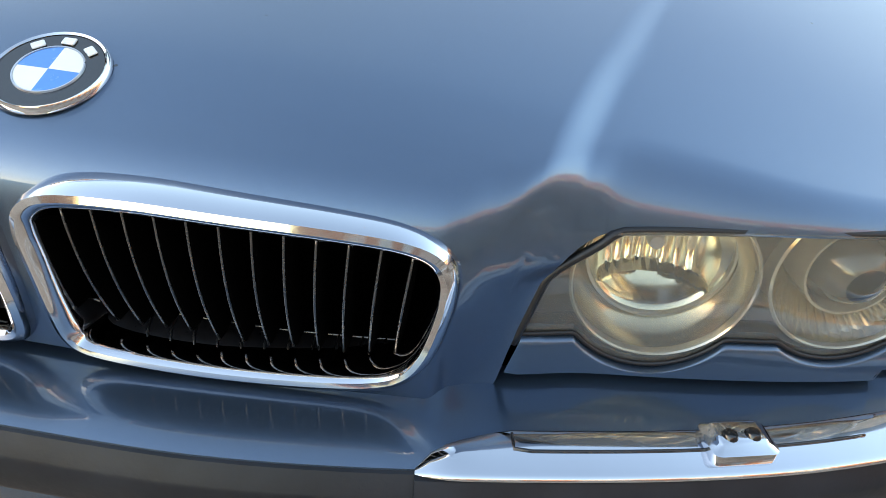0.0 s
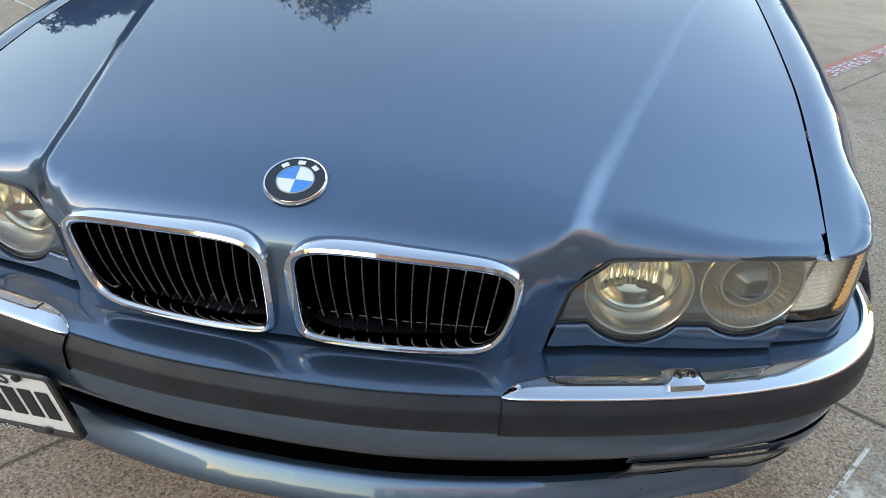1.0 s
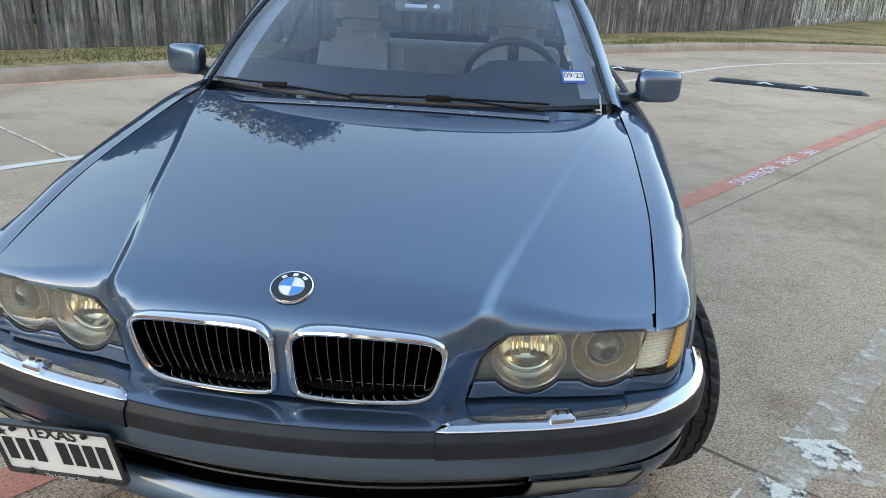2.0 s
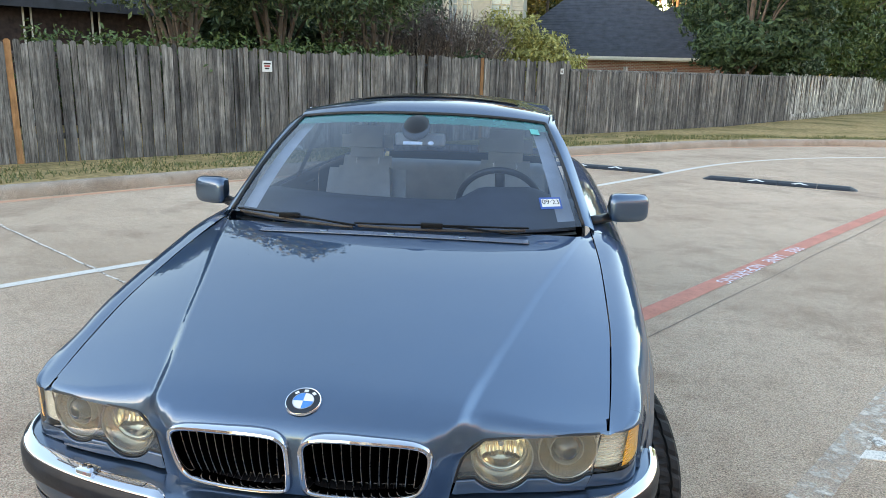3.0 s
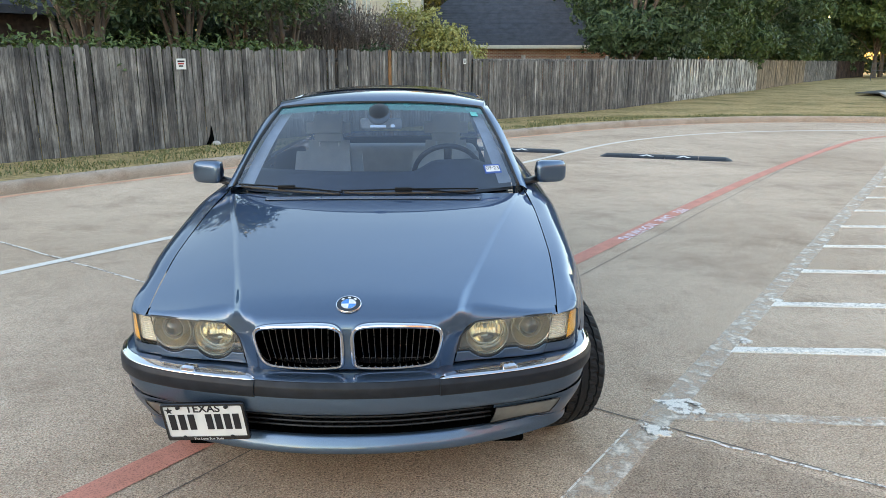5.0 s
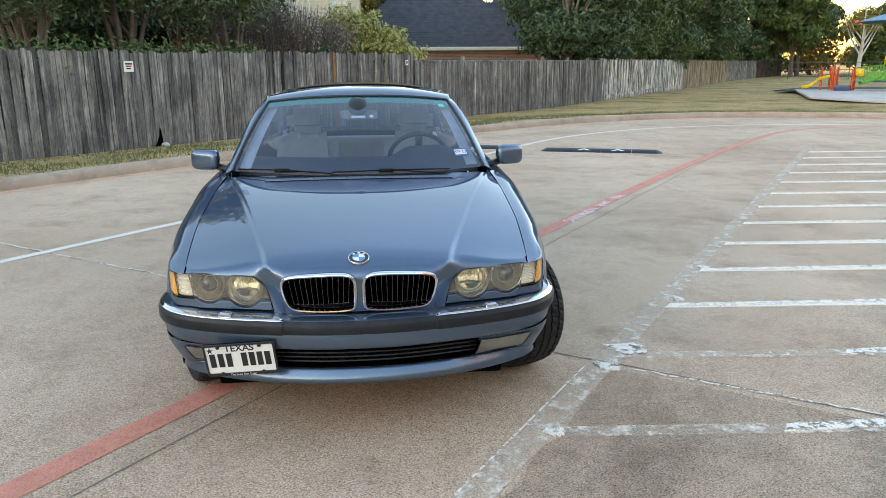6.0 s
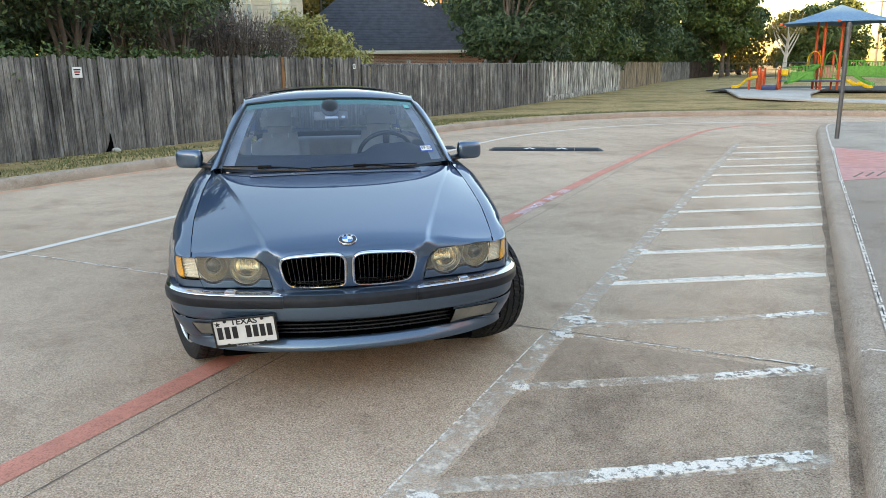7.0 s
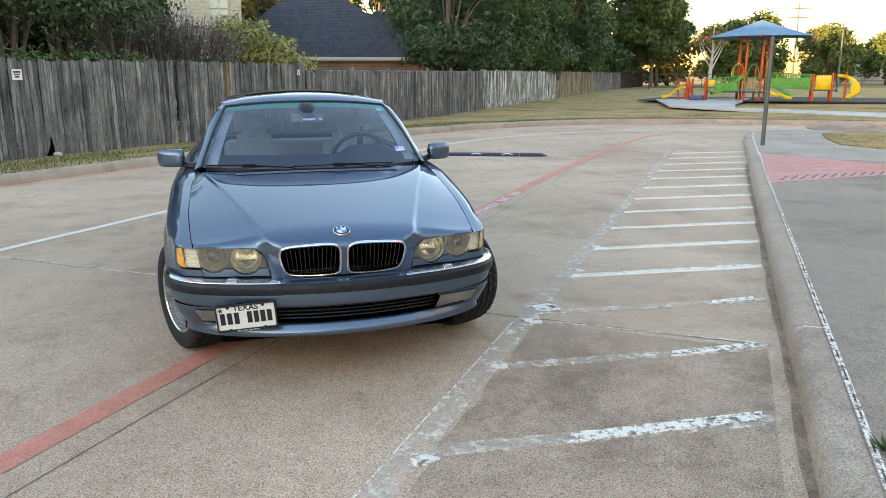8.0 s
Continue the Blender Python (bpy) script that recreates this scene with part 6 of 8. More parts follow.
# ---- wheels ----
def road_wheel(name="wheel"):
    w = new(name)
    w.parent = car
    R, B = 0.318, 0.1175
    prof = [(0.205, -0.095), (0.215, -0.108), (0.245, -0.1185), (0.275, -0.119), (0.298, -0.112), (0.310, -0.098)]
    tread = []
    for a, b in ((-0.098, -0.072), (-0.062, -0.026), (-0.016, 0.016), (0.026, 0.062), (0.072, 0.098)):
        crown = lambda t: R - 0.75 * t * t
        tread += [(crown(a) - 0.008, a - 0.001), (crown(a), a + 0.001), (crown(b), b - 0.001), (crown(b) - 0.008, b + 0.001)]
    prof = prof + tread + [(r, -a) for r, a in reversed(prof)]
    sides = 144
    verts, faces = [], []
    m = len(prof)
    for k in range(sides):
        for r, a in prof:
            w0 = 2 * math.pi * k / sides
            cut = 0.0
            if r > 0.30 and abs(a) > 0.024:
                ph = (k + a * 60 * (1 if a > 0 else -1)) % 4
                cut = 0.006 if ph < 1.0 else 0.0
            rr = r - cut
            verts.append((a, rr * math.cos(w0), rr * math.sin(w0)))
    for k in range(sides):
        for j in range(m - 1):
            faces.append((k * m + j, ((k + 1) % sides) * m + j, ((k + 1) % sides) * m + j + 1, k * m + j + 1))
    part("tyre", (verts, faces), TYRE, w, "black tyre with deep tread")
    rim = part("rim", as_bm(lathe([(0.205, -0.09), (0.213, -0.1), (0.214, -0.108), (0.207, -0.110), (0.200, -0.104), (0.196, -0.07), (0.190, -0.03), (0.185, 0.02), (0.205, 0.1), (0.212, 0.105)], 64, "x")), RIM, w, "silver alloy rim", True)
    # near-black disc in place of the shade behind the spokes
    part("rim_back", as_bm(lathe([(0.0, -0.012), (0.187, -0.012)], 48, "x")), SHADE_BLACK, w)
    for k in range(10):
        a = 2 * math.pi * k / 10
        c, s = math.cos(a), math.sin(a)
        part("spoke", tube([(-0.045, 0.03 * c, 0.03 * s), (-0.042, 0.11 * c, 0.11 * s), (-0.036, 0.19 * c, 0.19 * s)], 0.016, 8, squash=(0.016, 0.012)), RIM, w, "", True)
    part("hub_cap", as_bm(lathe([(0.0, -0.065), (0.03, -0.063), (0.036, -0.05), (0.036, -0.02)], 32, "x")), RIM, w, "", True)
    return w


STEER = 24.0
w1 = road_wheel()
w1.matrix_basis = pose(-0.775, ARCH_Y, WHEEL_Z, 0, 0, STEER)
for side, y, turn in ((1, ARCH_Y, 180 + STEER), (-1, REAR_Y, 0), (1, REAR_Y, 180)):
    copy_thing(w1, pose(side * 0.775, y, WHEEL_Z, 0, 0, turn))

# ---- number plate on its bracket ----
plate_m = pose(-0.487, 0.105, 0.394, 0, 0, 0) @ Matrix.Rotation(radians(-5.4), 4, "Z") @ Matrix.Rotation(radians(-3.6), 4, "Y") @ Matrix.Rotation(radians(11), 4, "X") @ Matrix.Diagonal((0.93, 0.93, 0.93, 1))
plate = part("number_plate", box(-0.153, -0.003, -0.077, 0.153, 0.003, 0.077, 0.001), WHITE, car, "white number plate in a black frame", False, plate_m)
frame_out = rounded_quad([(-0.157, -0.081), (0.157, -0.081), (0.157, 0.081), (-0.157, 0.081)], [0.012] * 4, 5)
frame_in = rounded_quad([(-0.147, -0.066), (0.147, -0.066), (0.147, 0.071), (-0.147, 0.071)], [0.008] * 4, 5)
n = len(frame_out)
fv = [(q[0], -0.004, q[1]) for q in frame_out] + [(q[0], -0.008, q[1]) for q in shrink(frame_out, 0.002)] + [(q[0], -0.008, q[1]) for q in frame_in] + [(q[0], -0.003, q[1]) for q in frame_in] + [(q[0], 0.006, q[1]) for q in frame_out]
ff = [(a * n + i, a * n + (i + 1) % n, b * n + (i + 1) % n, b * n + i) for a, b in ((4, 0), (0, 1), (1, 2), (2, 3)) for i in range(n)]
part("plate_frame", as_bm((fv, ff)), GLOSS_BLACK, plate, "black plate frame")
for k, x in enumerate((-0.122, -0.086, -0.05, 0.016, 0.05, 0.084, 0.118)):
    part("plate_bar", box(x - 0.0125, -0.0052, -0.035, x + 0.0125, -0.0032, 0.033, 0.0008), INK, plate)
me = letters("TEXAS", 0.044, 0.0011)
me.materials.append(INK)
ob = new("plate_state_name", me)
ob.parent = plate
ob.matrix_basis = pose(0, -0.0045, 0.056, 90, 0, 0)
me = letters("The Lone Star State", 0.014)
me.materials.append(WHITE)
ob = new("plate_motto", me)
ob.parent = plate
ob.matrix_basis = pose(0.0, -0.0088, -0.0735, 90, 0, 0)
star = [(0.017 * (1 if k % 2 == 0 else 0.4) * math.sin(math.pi * k / 5), 0.017 * (1 if k % 2 == 0 else 0.4) * math.cos(math.pi * k / 5)) for k in range(10)]
part("plate_star", ([(-0.128 + x, -0.0045, 0.05 + z) for x, z in star], [tuple(range(10))]), INK, plate)
for x, z in ((-0.09, 0.066), (0.09, 0.066), (-0.09, -0.068), (0.09, -0.068)):
    part("plate_screw", as_bm(lathe([(0.0, -0.012), (0.007, -0.011), (0.009, -0.006)], 16, "y", (x, 0, z))), BLACK, plate, "", True)
part("plate_bracket", box(-0.05, 0.004, -0.02, 0.05, 0.06, 0.05, 0.004), BLACK, plate)


# ---- trees and shrubs ----
def leaf_cloud(rng, blobs, count, size, flat=0.75, shell=0.55):
    """Many small leaf sprays scattered through a set of lobes (x, y, z, rx, ry, rz)."""
    vol = np.array([b[3] * b[4] * b[5] for b in blobs]) ** 0.75
    pick = rng.choice(len(blobs), count, p=vol / vol.sum())
    b = np.array(blobs)[pick]
    d = rng.normal(size=(count, 3))
    d /= np.linalg.norm(d, axis=1)[:, None]
    r = shell + (1 - shell) * rng.random(count) ** 0.6
    r *= 1 + 0.22 * np.sin(d[:, 0] * 7 + pick) * np.sin(d[:, 1] * 6 + pick * 2) + 0.15 * np.sin(d[:, 2] * 9 + pick)
    c = b[:, :3] + d * r[:, None] * b[:, 3:]
    n = d + rng.normal(size=(count, 3)) * flat
    n /= np.linalg.norm(n, axis=1)[:, None]
    t = np.cross(n, rng.normal(size=(count, 3)))
    t /= np.linalg.norm(t, axis=1)[:, None]
    w = np.cross(n, t)
    s = size * (0.55 + 0.9 * rng.random(count))[:, None]
    verts = np.stack([c - t * s, c + w * s * 0.42 + n * s * 0.12, c + t * s, c - w * s * 0.42 + n * s * 0.12], 1).reshape(-1, 3)
    return verts.tolist(), np.arange(count * 4).reshape(-1, 4).tolist()


def limbs(rng, stems):
    """Tapered limbs, each a list of points with a start radius."""
    return join(*[tube(catmull(p, 4), r, 7, taper=lambda t: 1 - 0.72 * t) for p, r in stems])


def tree(name, label, x, y, trunk_r, stems, blobs, count, size, leaf, seed, base=0.13, shell=0.5):
    rng = np.random.default_rng(seed)
    ob = thing(name, label, "tree")
    ob.location = (x, y, base - 0.13)
    for k, stem in enumerate(stems):
        part("trunk" if k == 0 else "limb", limbs(rng, [stem]), BARK, ob, "", True)
    part("crown", leaf_cloud(rng, blobs, count, size, shell=shell), leaf, ob)
    return ob


def myrtle(x, y, h, spread, seed, count=9500):
    rng = np.random.default_rng(seed)
    stems, blobs = [], []
    for k in range(6):
        a = k * 1.05 + rng.random() * 0.6
        lean = spread * (0.35 + 0.35 * rng.random())
        top = (math.cos(a) * lean, math.sin(a) * lean, h * (0.62 + 0.2 * rng.random()))
        stems.append(([(0.08 * math.cos(a), 0.08 * math.sin(a), 0), (top[0] * 0.3, top[1] * 0.3, top[2] * 0.45), (top[0] * 0.7, top[1] * 0.7, top[2] * 0.75), top], 0.075))
        for j in range(2):
            b = a + rng.normal() * 0.7
            stems.append(([(top[0] * 0.45, top[1] * 0.45, top[2] * 0.6), (math.cos(b) * lean * 0.9, math.sin(b) * lean * 0.9, top[2] * 0.85), (math.cos(b) * lean * 1.4, math.sin(b) * lean * 1.4, top[2] * 1.05)], 0.035))
    for k in range(13):
        a, q = rng.random() * 6.28, spread * (0.2 + 0.8 * rng.random())
        blobs.append((math.cos(a) * q, math.sin(a) * q, h * (0.52 + 0.45 * rng.random()), 0.75 + 0.4 * rng.random(), 0.75 + 0.4 * rng.random(), 0.5 + 0.35 * rng.random()))
    return tree("crape_myrtle", "multi-stemmed crape myrtle with thin grey-brown stems behind the fence", x, y, 0.1, stems, blobs, count, 0.065, LEAF_MYRTLE, seed, shell=0.25)


def oak(x, y, h, spread, low, leaf, seed, count=9000, size=0.2, label="broad green shade tree"):
    rng = np.random.default_rng(seed)
    stems = [([(0, 0, -0.1), (0.04, 0.03, low * 0.6), (0.0, 0.05, low + 0.8), (0.1, 0, h * 0.75)], 0.05 * spread + 0.06)]
    blobs = []
    for k in range(9):
        a, q = k * 0.75 + rng.random(), spread * (0.45 + 0.35 * rng.random())
        z = low + (h - low) * (0.2 + 0.6 * rng.random())
        stems.append(([(0, 0.04, low * 0.8 + 0.2 * k / 9), (math.cos(a) * q * 0.5, math.sin(a) * q * 0.5, z * 0.8), (math.cos(a) * q, math.sin(a) * q, z)], 0.06))
    for k in range(26):
        t = rng.random()
        a, env = rng.random() * 6.28, math.sin(math.pi * (0.18 + 0.78 * t)) ** 0.8
        q = spread * env * (0.35 + 0.5 * rng.random())
        r = spread * (0.24 + 0.14 * rng.random())
        blobs.append((math.cos(a) * q, math.sin(a) * q, low + 0.4 + (h - low - 0.6) * t, r, r, r * 0.75))
    return tree("shade_tree", label, x, y, 0.2, stems, blobs, count, size, leaf, seed)


myrtle(-6.6, 13.4, 5.6, 1.5, 3)
myrtle(-7.4, 14.4, 6.0, 1.6, 4)
myrtle(-5.3, 15.0, 5.6, 1.4, 5)
myrtle(-3.4, 17.4, 5.6, 1.2, 6)
myrtle(-5.0, 19.0, 5.8, 1.6, 8)
for k, (x, y) in enumerate([(-8.2, 20.6), (-5.4, 22.8), (-11.0, 22.5), (10.4, 33.4), (19.0, 44.6)]):
    oak(x, y, 6.2, 2.6, 0.1, LEAF_DARK, 120 + k, 9000, 0.12, "low dark green tree behind the fence")
oak(-13.0, 17.5, 7.5, 3.4, 3.0, LEAF_DARK, 22, 20000, 0.14, "tall dark green tree behind the porch house")
oak(-7.5, 22.0, 12.0, 3.8, 2.0, LEAF_DARK, 21, 20000, 0.12, "dark green tree behind the crape myrtles")
oak(8.6, 29.6, 8.5, 3.3, 1.5, LEAF_DARK, 11, 26000, 0.115, "dense dark green tree leaning over the fence")
oak(12.4, 37.0, 9.5, 4.4, 1.7, LEAF_OAK, 12, 24000, 0.125)
oak(16.2, 42.6, 10.5, 4.5, 1.8, LEAF_OAK, 13, 22000, 0.14)
oak(20.2, 48.6, 11.5, 4.8, 1.8, LEAF_OAK, 14, 20000, 0.16)
oak(24.0, 55.2, 12.0, 4.8, 1.0, LEAF_DARK, 15, 18000, 0.18)
oak(28.6, 62.5, 12.5, 4.8, 1.0, LEAF_OAK, 23, 16000, 0.22)
oak(34.0, 69.5, 13.5, 5.0, 1.0, LEAF_OAK, 24, 16000, 0.24)
oak(43.6, 82.0, 14.5, 5.2, 1.2, LEAF_DARK, 27, 15000, 0.27)
oak(38.6, 77.5, 14.0, 5.0, 1.2, LEAF_DARK, 25, 15000, 0.26)
oak(47.2, 78.0, 14.5, 4.8, 2.4, LEAF_OAK, 16, 15000, 0.27)
oak(51.5, 84.0, 14.0, 4.4, 2.6, LEAF_DARK, 26, 13000, 0.28)
oak(54.0, 93.0, 9.0, 4.6, 0.3, LEAF_DARK, 29, 9000, 0.30, "low dark green tree behind the fence end")
oak(12.0, 42.0, 11.0, 4.2, 2.0, LEAF_OAK, 17, 9000, 0.24, "tall green tree behind the houses")
oak(9.8, 53.0, 12.5, 4.4, 3.0, LEAF_OAK, 19, 8000, 0.26, "tall green tree behind the houses")
oak(1.0, 52.0, 11.5, 4.2, 3.0, LEAF_GOLD, 18, 7000, 0.26, "tall yellowing tree behind the roof")


def shrub(name, label, x, y, blobs, count, size, leaf, seed, twigs=None):
    rng = np.random.default_rng(seed)
    ob = thing(name, label, "shrub")
    ob.location = (x, y, 0.0)
    if twigs:
        stems = []
        for k in range(twigs):
            a = rng.random() * 6.28
            q = rng.choice(len(blobs))
            b = blobs[q]
            tip = (b[0] + math.cos(a) * b[3] * rng.random(), b[1] + math.sin(a) * b[4] * rng.random(), b[2] + b[5] * (0.2 + 0.9 * rng.random()))
            root = (b[0] * 0.7 + rng.normal() * 0.12, b[1] + rng.normal() * 0.12, 0.2)
            mid = ((root[0] + tip[0]) / 2 + rng.normal() * 0.12, (root[1] + tip[1]) / 2 + rng.normal() * 0.12, tip[2] * 0.6)
            stems.append(tube(catmull([root, mid, tip], 3), 0.016, 4, taper=lambda t: 1 - 0.8 * t))
        tagged(part("brushwood", join(*stems), TWIG, ob), kind="stuff")
    part("leaves", leaf_cloud(rng, blobs, count, size, shell=0.35), leaf, ob)
    return ob


shrub("bare_shrub", "wide brown shrub with bare twigs above the fence", -2.6, 20.3, [(-1.9, -0.1, 2.3, 0.8, 0.7, 0.75), (-1.0, 0, 2.55, 0.85, 0.7, 0.75), (-0.1, 0, 2.7, 0.9, 0.7, 0.75), (0.8, 0.1, 2.55, 0.9, 0.7, 0.7), (1.7, 0.1, 2.3, 0.8, 0.6, 0.6)], 4200, 0.045, TWIG, 31, 800)
shrub("yellow_shrub", "yellow-green leafy shrub above the fence", 0.0, 21.4, [(-0.7, 0, 2.75, 0.7, 0.6, 0.6), (0.0, 0, 2.55, 0.75, 0.7, 0.7), (0.75, 0, 2.15, 0.75, 0.7, 0.65), (1.4, 0, 1.7, 0.65, 0.6, 0.55), (0.2, -0.1, 1.8, 1.0, 0.7, 0.7)], 9500, 0.06, LEAF_YELLOW, 32)
for k, (x, y) in enumerate([(-7.0, 10.6), (-5.9, 11.7), (-4.9, 12.9), (-4.0, 13.9), (-3.2, 14.9)]):
    shrub("hedge_bush", "clipped green hedge bush just over the fence top", x, y, [(-0.4, -0.4, 1.35, 0.6, 0.6, 0.74), (0.2, 0.2, 1.4, 0.6, 0.6, 0.72), (0.5, 0.5, 1.35, 0.5, 0.5, 0.74)], 3600, 0.05, LEAF_OAK, 40 + k)
shrub("hedge_bush", "low dark green bush between the shrubs", -1.3, 19.3, [(0, 0, 1.5, 0.7, 0.5, 0.55), (0.9, 0.2, 1.4, 0.6, 0.5, 0.5)], 2600, 0.06, LEAF_DARK, 47)


for k, (x, y) in enumerate([(-13.2, 26.0), (-10.8, 27.4), (-8.6, 28.4), (-6.6, 26.2)]):
    shrub("tall_bush", "tall dark green bush behind the crape myrtles", x, y, [(-0.6, 0, 1.3, 1.2, 1.0, 1.3), (0.5, 0.1, 1.5, 1.2, 1.0, 1.5), (0, 0.2, 3.1, 1.1, 1.0, 1.3)], 3600, 0.16, LEAF_DARK, 140 + k)
for k, (x, y) in enumerate([(-34, 44), (-27, 52), (-20, 46), (-14, 54), (-8, 58), (-1, 62), (6, 66), (13, 64)]):
    oak(x, y, 10.5 + (k * 37 % 5) * 0.6, 4.6, 0.6, LEAF_DARK, 80 + k, 5000, 0.36, "dark tree far behind the houses")


# ---- houses ----
def wall_with_windows(parent, a, b, z0, z1, mat, windows, thick=0.2):
    """A wall from plan point a to b with real window openings (t0, t1, z0, z1) along it."""
    ax, bx = np.array(a), np.array(b)
    L = np.linalg.norm(bx - ax)
    d = (bx - ax) / L
    n = np.array((d[1], -d[0]))
    cuts = sorted({0.0, L, *[w[0] for w in windows], *[w[1] for w in windows]})
    bm = bmesh.new()
    for s0, s1 in zip(cuts[:-1], cuts[1:]):
        spans, z = [], z0
        for w in sorted([w for w in windows if w[0] <= s0 and w[1] >= s1], key=lambda w: w[2]):
            spans.append((z, w[2]))
            z = w[3]
        spans.append((z, z1))
        for za, zb in spans:
            if zb - za > 0.01:
                q = [ax + d * s0, ax + d * s1, ax + d * s1 - n * thick, ax + d * s0 - n * thick]
                v = [bm.verts.new((p[0], p[1], za)) for p in q] + [bm.verts.new((p[0], p[1], zb)) for p in q]
                for f in ((0, 1, 5, 4), (1, 2, 6, 5), (2, 3, 7, 6), (3, 0, 4, 7), (4, 5, 6, 7), (3, 2, 1, 0)):
                    bm.faces.new([v[i] for i in f])
    w_ob = part("wall", bm, mat, parent)
    for s0, s1, za, zb in windows:
        def q(s, o):
            p = ax + d * s + n * o
            return p
        win = new("window")
        win.parent = parent
        e = [(q(s0, -0.08), za), (q(s1, -0.08), za), (q(s1, -0.08), zb), (q(s0, -0.08), zb)]
        part("pane", ([(p[0], p[1], z) for p, z in e], [(0, 1, 2, 3)]), FAR_GLASS, win)
        ring = [(*q(s0, 0.0), za), (*q(s1, 0.0), za), (*q(s1, 0.0), zb), (*q(s0, 0.0), zb)]
        part("frame", tube(ring, 0.05, 4, True), TRIM, win)
        m = (s0 + s1) / 2
        part("mullion", tube([(*q(m, -0.04), za), (*q(m, -0.04), zb)], 0.025, 4), TRIM, win)
        part("rail", tube([(*q(s0, -0.04), (za + zb) / 2), (*q(s1, -0.04), (za + zb) / 2)], 0.025, 4), TRIM, win)
    return w_ob


def hip_roof(parent, x0, y0, x1, y1, ze, zr, inset_x, over=0.45):
    x0, y0, x1, y1 = x0 - over, y0 - over, x1 + over, y1 + over
    ym = (y0 + y1) / 2
    rows = int((zr - ze) / 0.09)
    # courses of shingles, each a little step
    verts, faces = [], []
    for k in range(rows):
        for e in (0.0, 1.0):
            t = (k + e) / rows
            lift = 0.018 * (1 - e)
            z = ze + (zr - ze) * t + lift
            dx, dy = inset_x * t, (ym - y0) * t
            verts += [(x0 + dx, y0 + dy, z), (x1 - dx, y0 + dy, z), (x1 - dx, y1 - dy, z), (x0 + dx, y1 - dy, z)]
        b = len(verts) - 8
        for i in range(4):
            j = (i + 1) % 4
            faces.append((b + i, b + j, b + 4 + j, b + 4 + i))
            if k:
                faces.append((b - 4 + i, b - 4 + j, b + j, b + i))
    part("roof", (verts, faces), ROOF, parent, "grey shingle roof")
    part("fascia", as_bm(join(tube([(x0, y0, ze - 0.04), (x1, y0, ze - 0.04), (x1, y1, ze - 0.04), (x0, y1, ze - 0.04)], 0.1, 4, True, squash=(0.03, 0.09)))), TRIM, parent, "cream fascia board")
    part("soffit", ([(x0, y0, ze - 0.1), (x1, y0, ze - 0.1), (x1, y1, ze - 0.1), (x0, y1, ze - 0.1)], [(0, 1, 2, 3)]), TRIM, parent)


brick_house = thing("brick_house", "low brick house with a large grey shingle hip roof", "house")
wall_with_windows(brick_house, (-1.4, 37.4), (13.5, 37.4), 0.0, 2.4, BRICK, [(2.85, 4.0, 0.9, 2.1)])
wall_with_windows(brick_house, (-1.4, 48.0), (-1.4, 37.6), 0.0, 2.4, BRICK, [])
hip_roof(brick_house, -1.4, 37.4, 9.4, 48.0, 2.42, 6.6, 5.0)
hip_roof(brick_house, 5.0, 37.5, 14.0, 46.4, 2.44, 5.25, 3.0, 0.42)
part("chimney", box(4.6, 42.0, 5.0, 5.3, 42.7, 7.3, 0.02), TRIM, brick_house, "cream chimney")
for x, y, z in ((3.3, 39.6, 3.6), (4.3, 38.3, 3.0), (2.9, 40.3, 4.1), (2.4, 39.0, 3.2)):
    part("roof_vent", as_bm(lathe([(0.0, 0.32), (0.07, 0.31), (0.07, 0.24), (0.045, 0.23), (0.045, -0.1)], 12, "z", (x, y, z))), GALV, brick_house, "", True)

beige_house = thing("beige_house", "two-storey beige sided house behind the shrubs", "house")
wall_with_windows(beige_house, (-9.0, 32.6), (-0.2, 32.6), 0.0, 6.4, SIDING, [(1.2, 2.1, 3.6, 5.1), (5.48, 5.92, 3.7, 5.2), (6.12, 6.56, 3.7, 5.2), (7.38, 8.26, 3.72, 5.2)])
for k in range(26):
    z = 2.3 + k * 0.16
    spans = [(-9.0, -0.2)] if z + 0.15 < 3.66 or z > 5.24 else [(-9.0, -7.84), (-6.86, -3.56), (-3.04, -2.92), (-2.40, -1.66), (-0.70, -0.2)]
    for x0, x1 in spans:
        part("siding_board", ([(x0, 32.575, z), (x1, 32.575, z), (x1, 32.598, z + 0.15), (x0, 32.598, z + 0.15), (x0, 32.598, z), (x1, 32.598, z)], [(0, 1, 2, 3), (0, 4, 5, 1)]), SIDING, beige_house)
wall_with_windows(beige_house, (-0.2, 32.8), (-0.2, 42.0), 0.0, 6.4, SIDING, [])
hip_roof(beige_house, -9.0, 32.6, -0.2, 42.0, 6.4, 9.2, 4.0)
part("wing_roof", as_bm(surface(lambda u, v: (-7.2 + 4.4 * u, 27.2 + 5.2 * v, 2.6 + 1.7 * (1 - abs(2 * u - 1)) - 0.0 * v), lin(0, 1, 8), lin(0, 1, 6))), ROOF, beige_house, "small grey gable roof")
part("wing_wall", box(-6.9, 27.5, 0, -3.1, 32.4, 2.6), SIDING, beige_house)

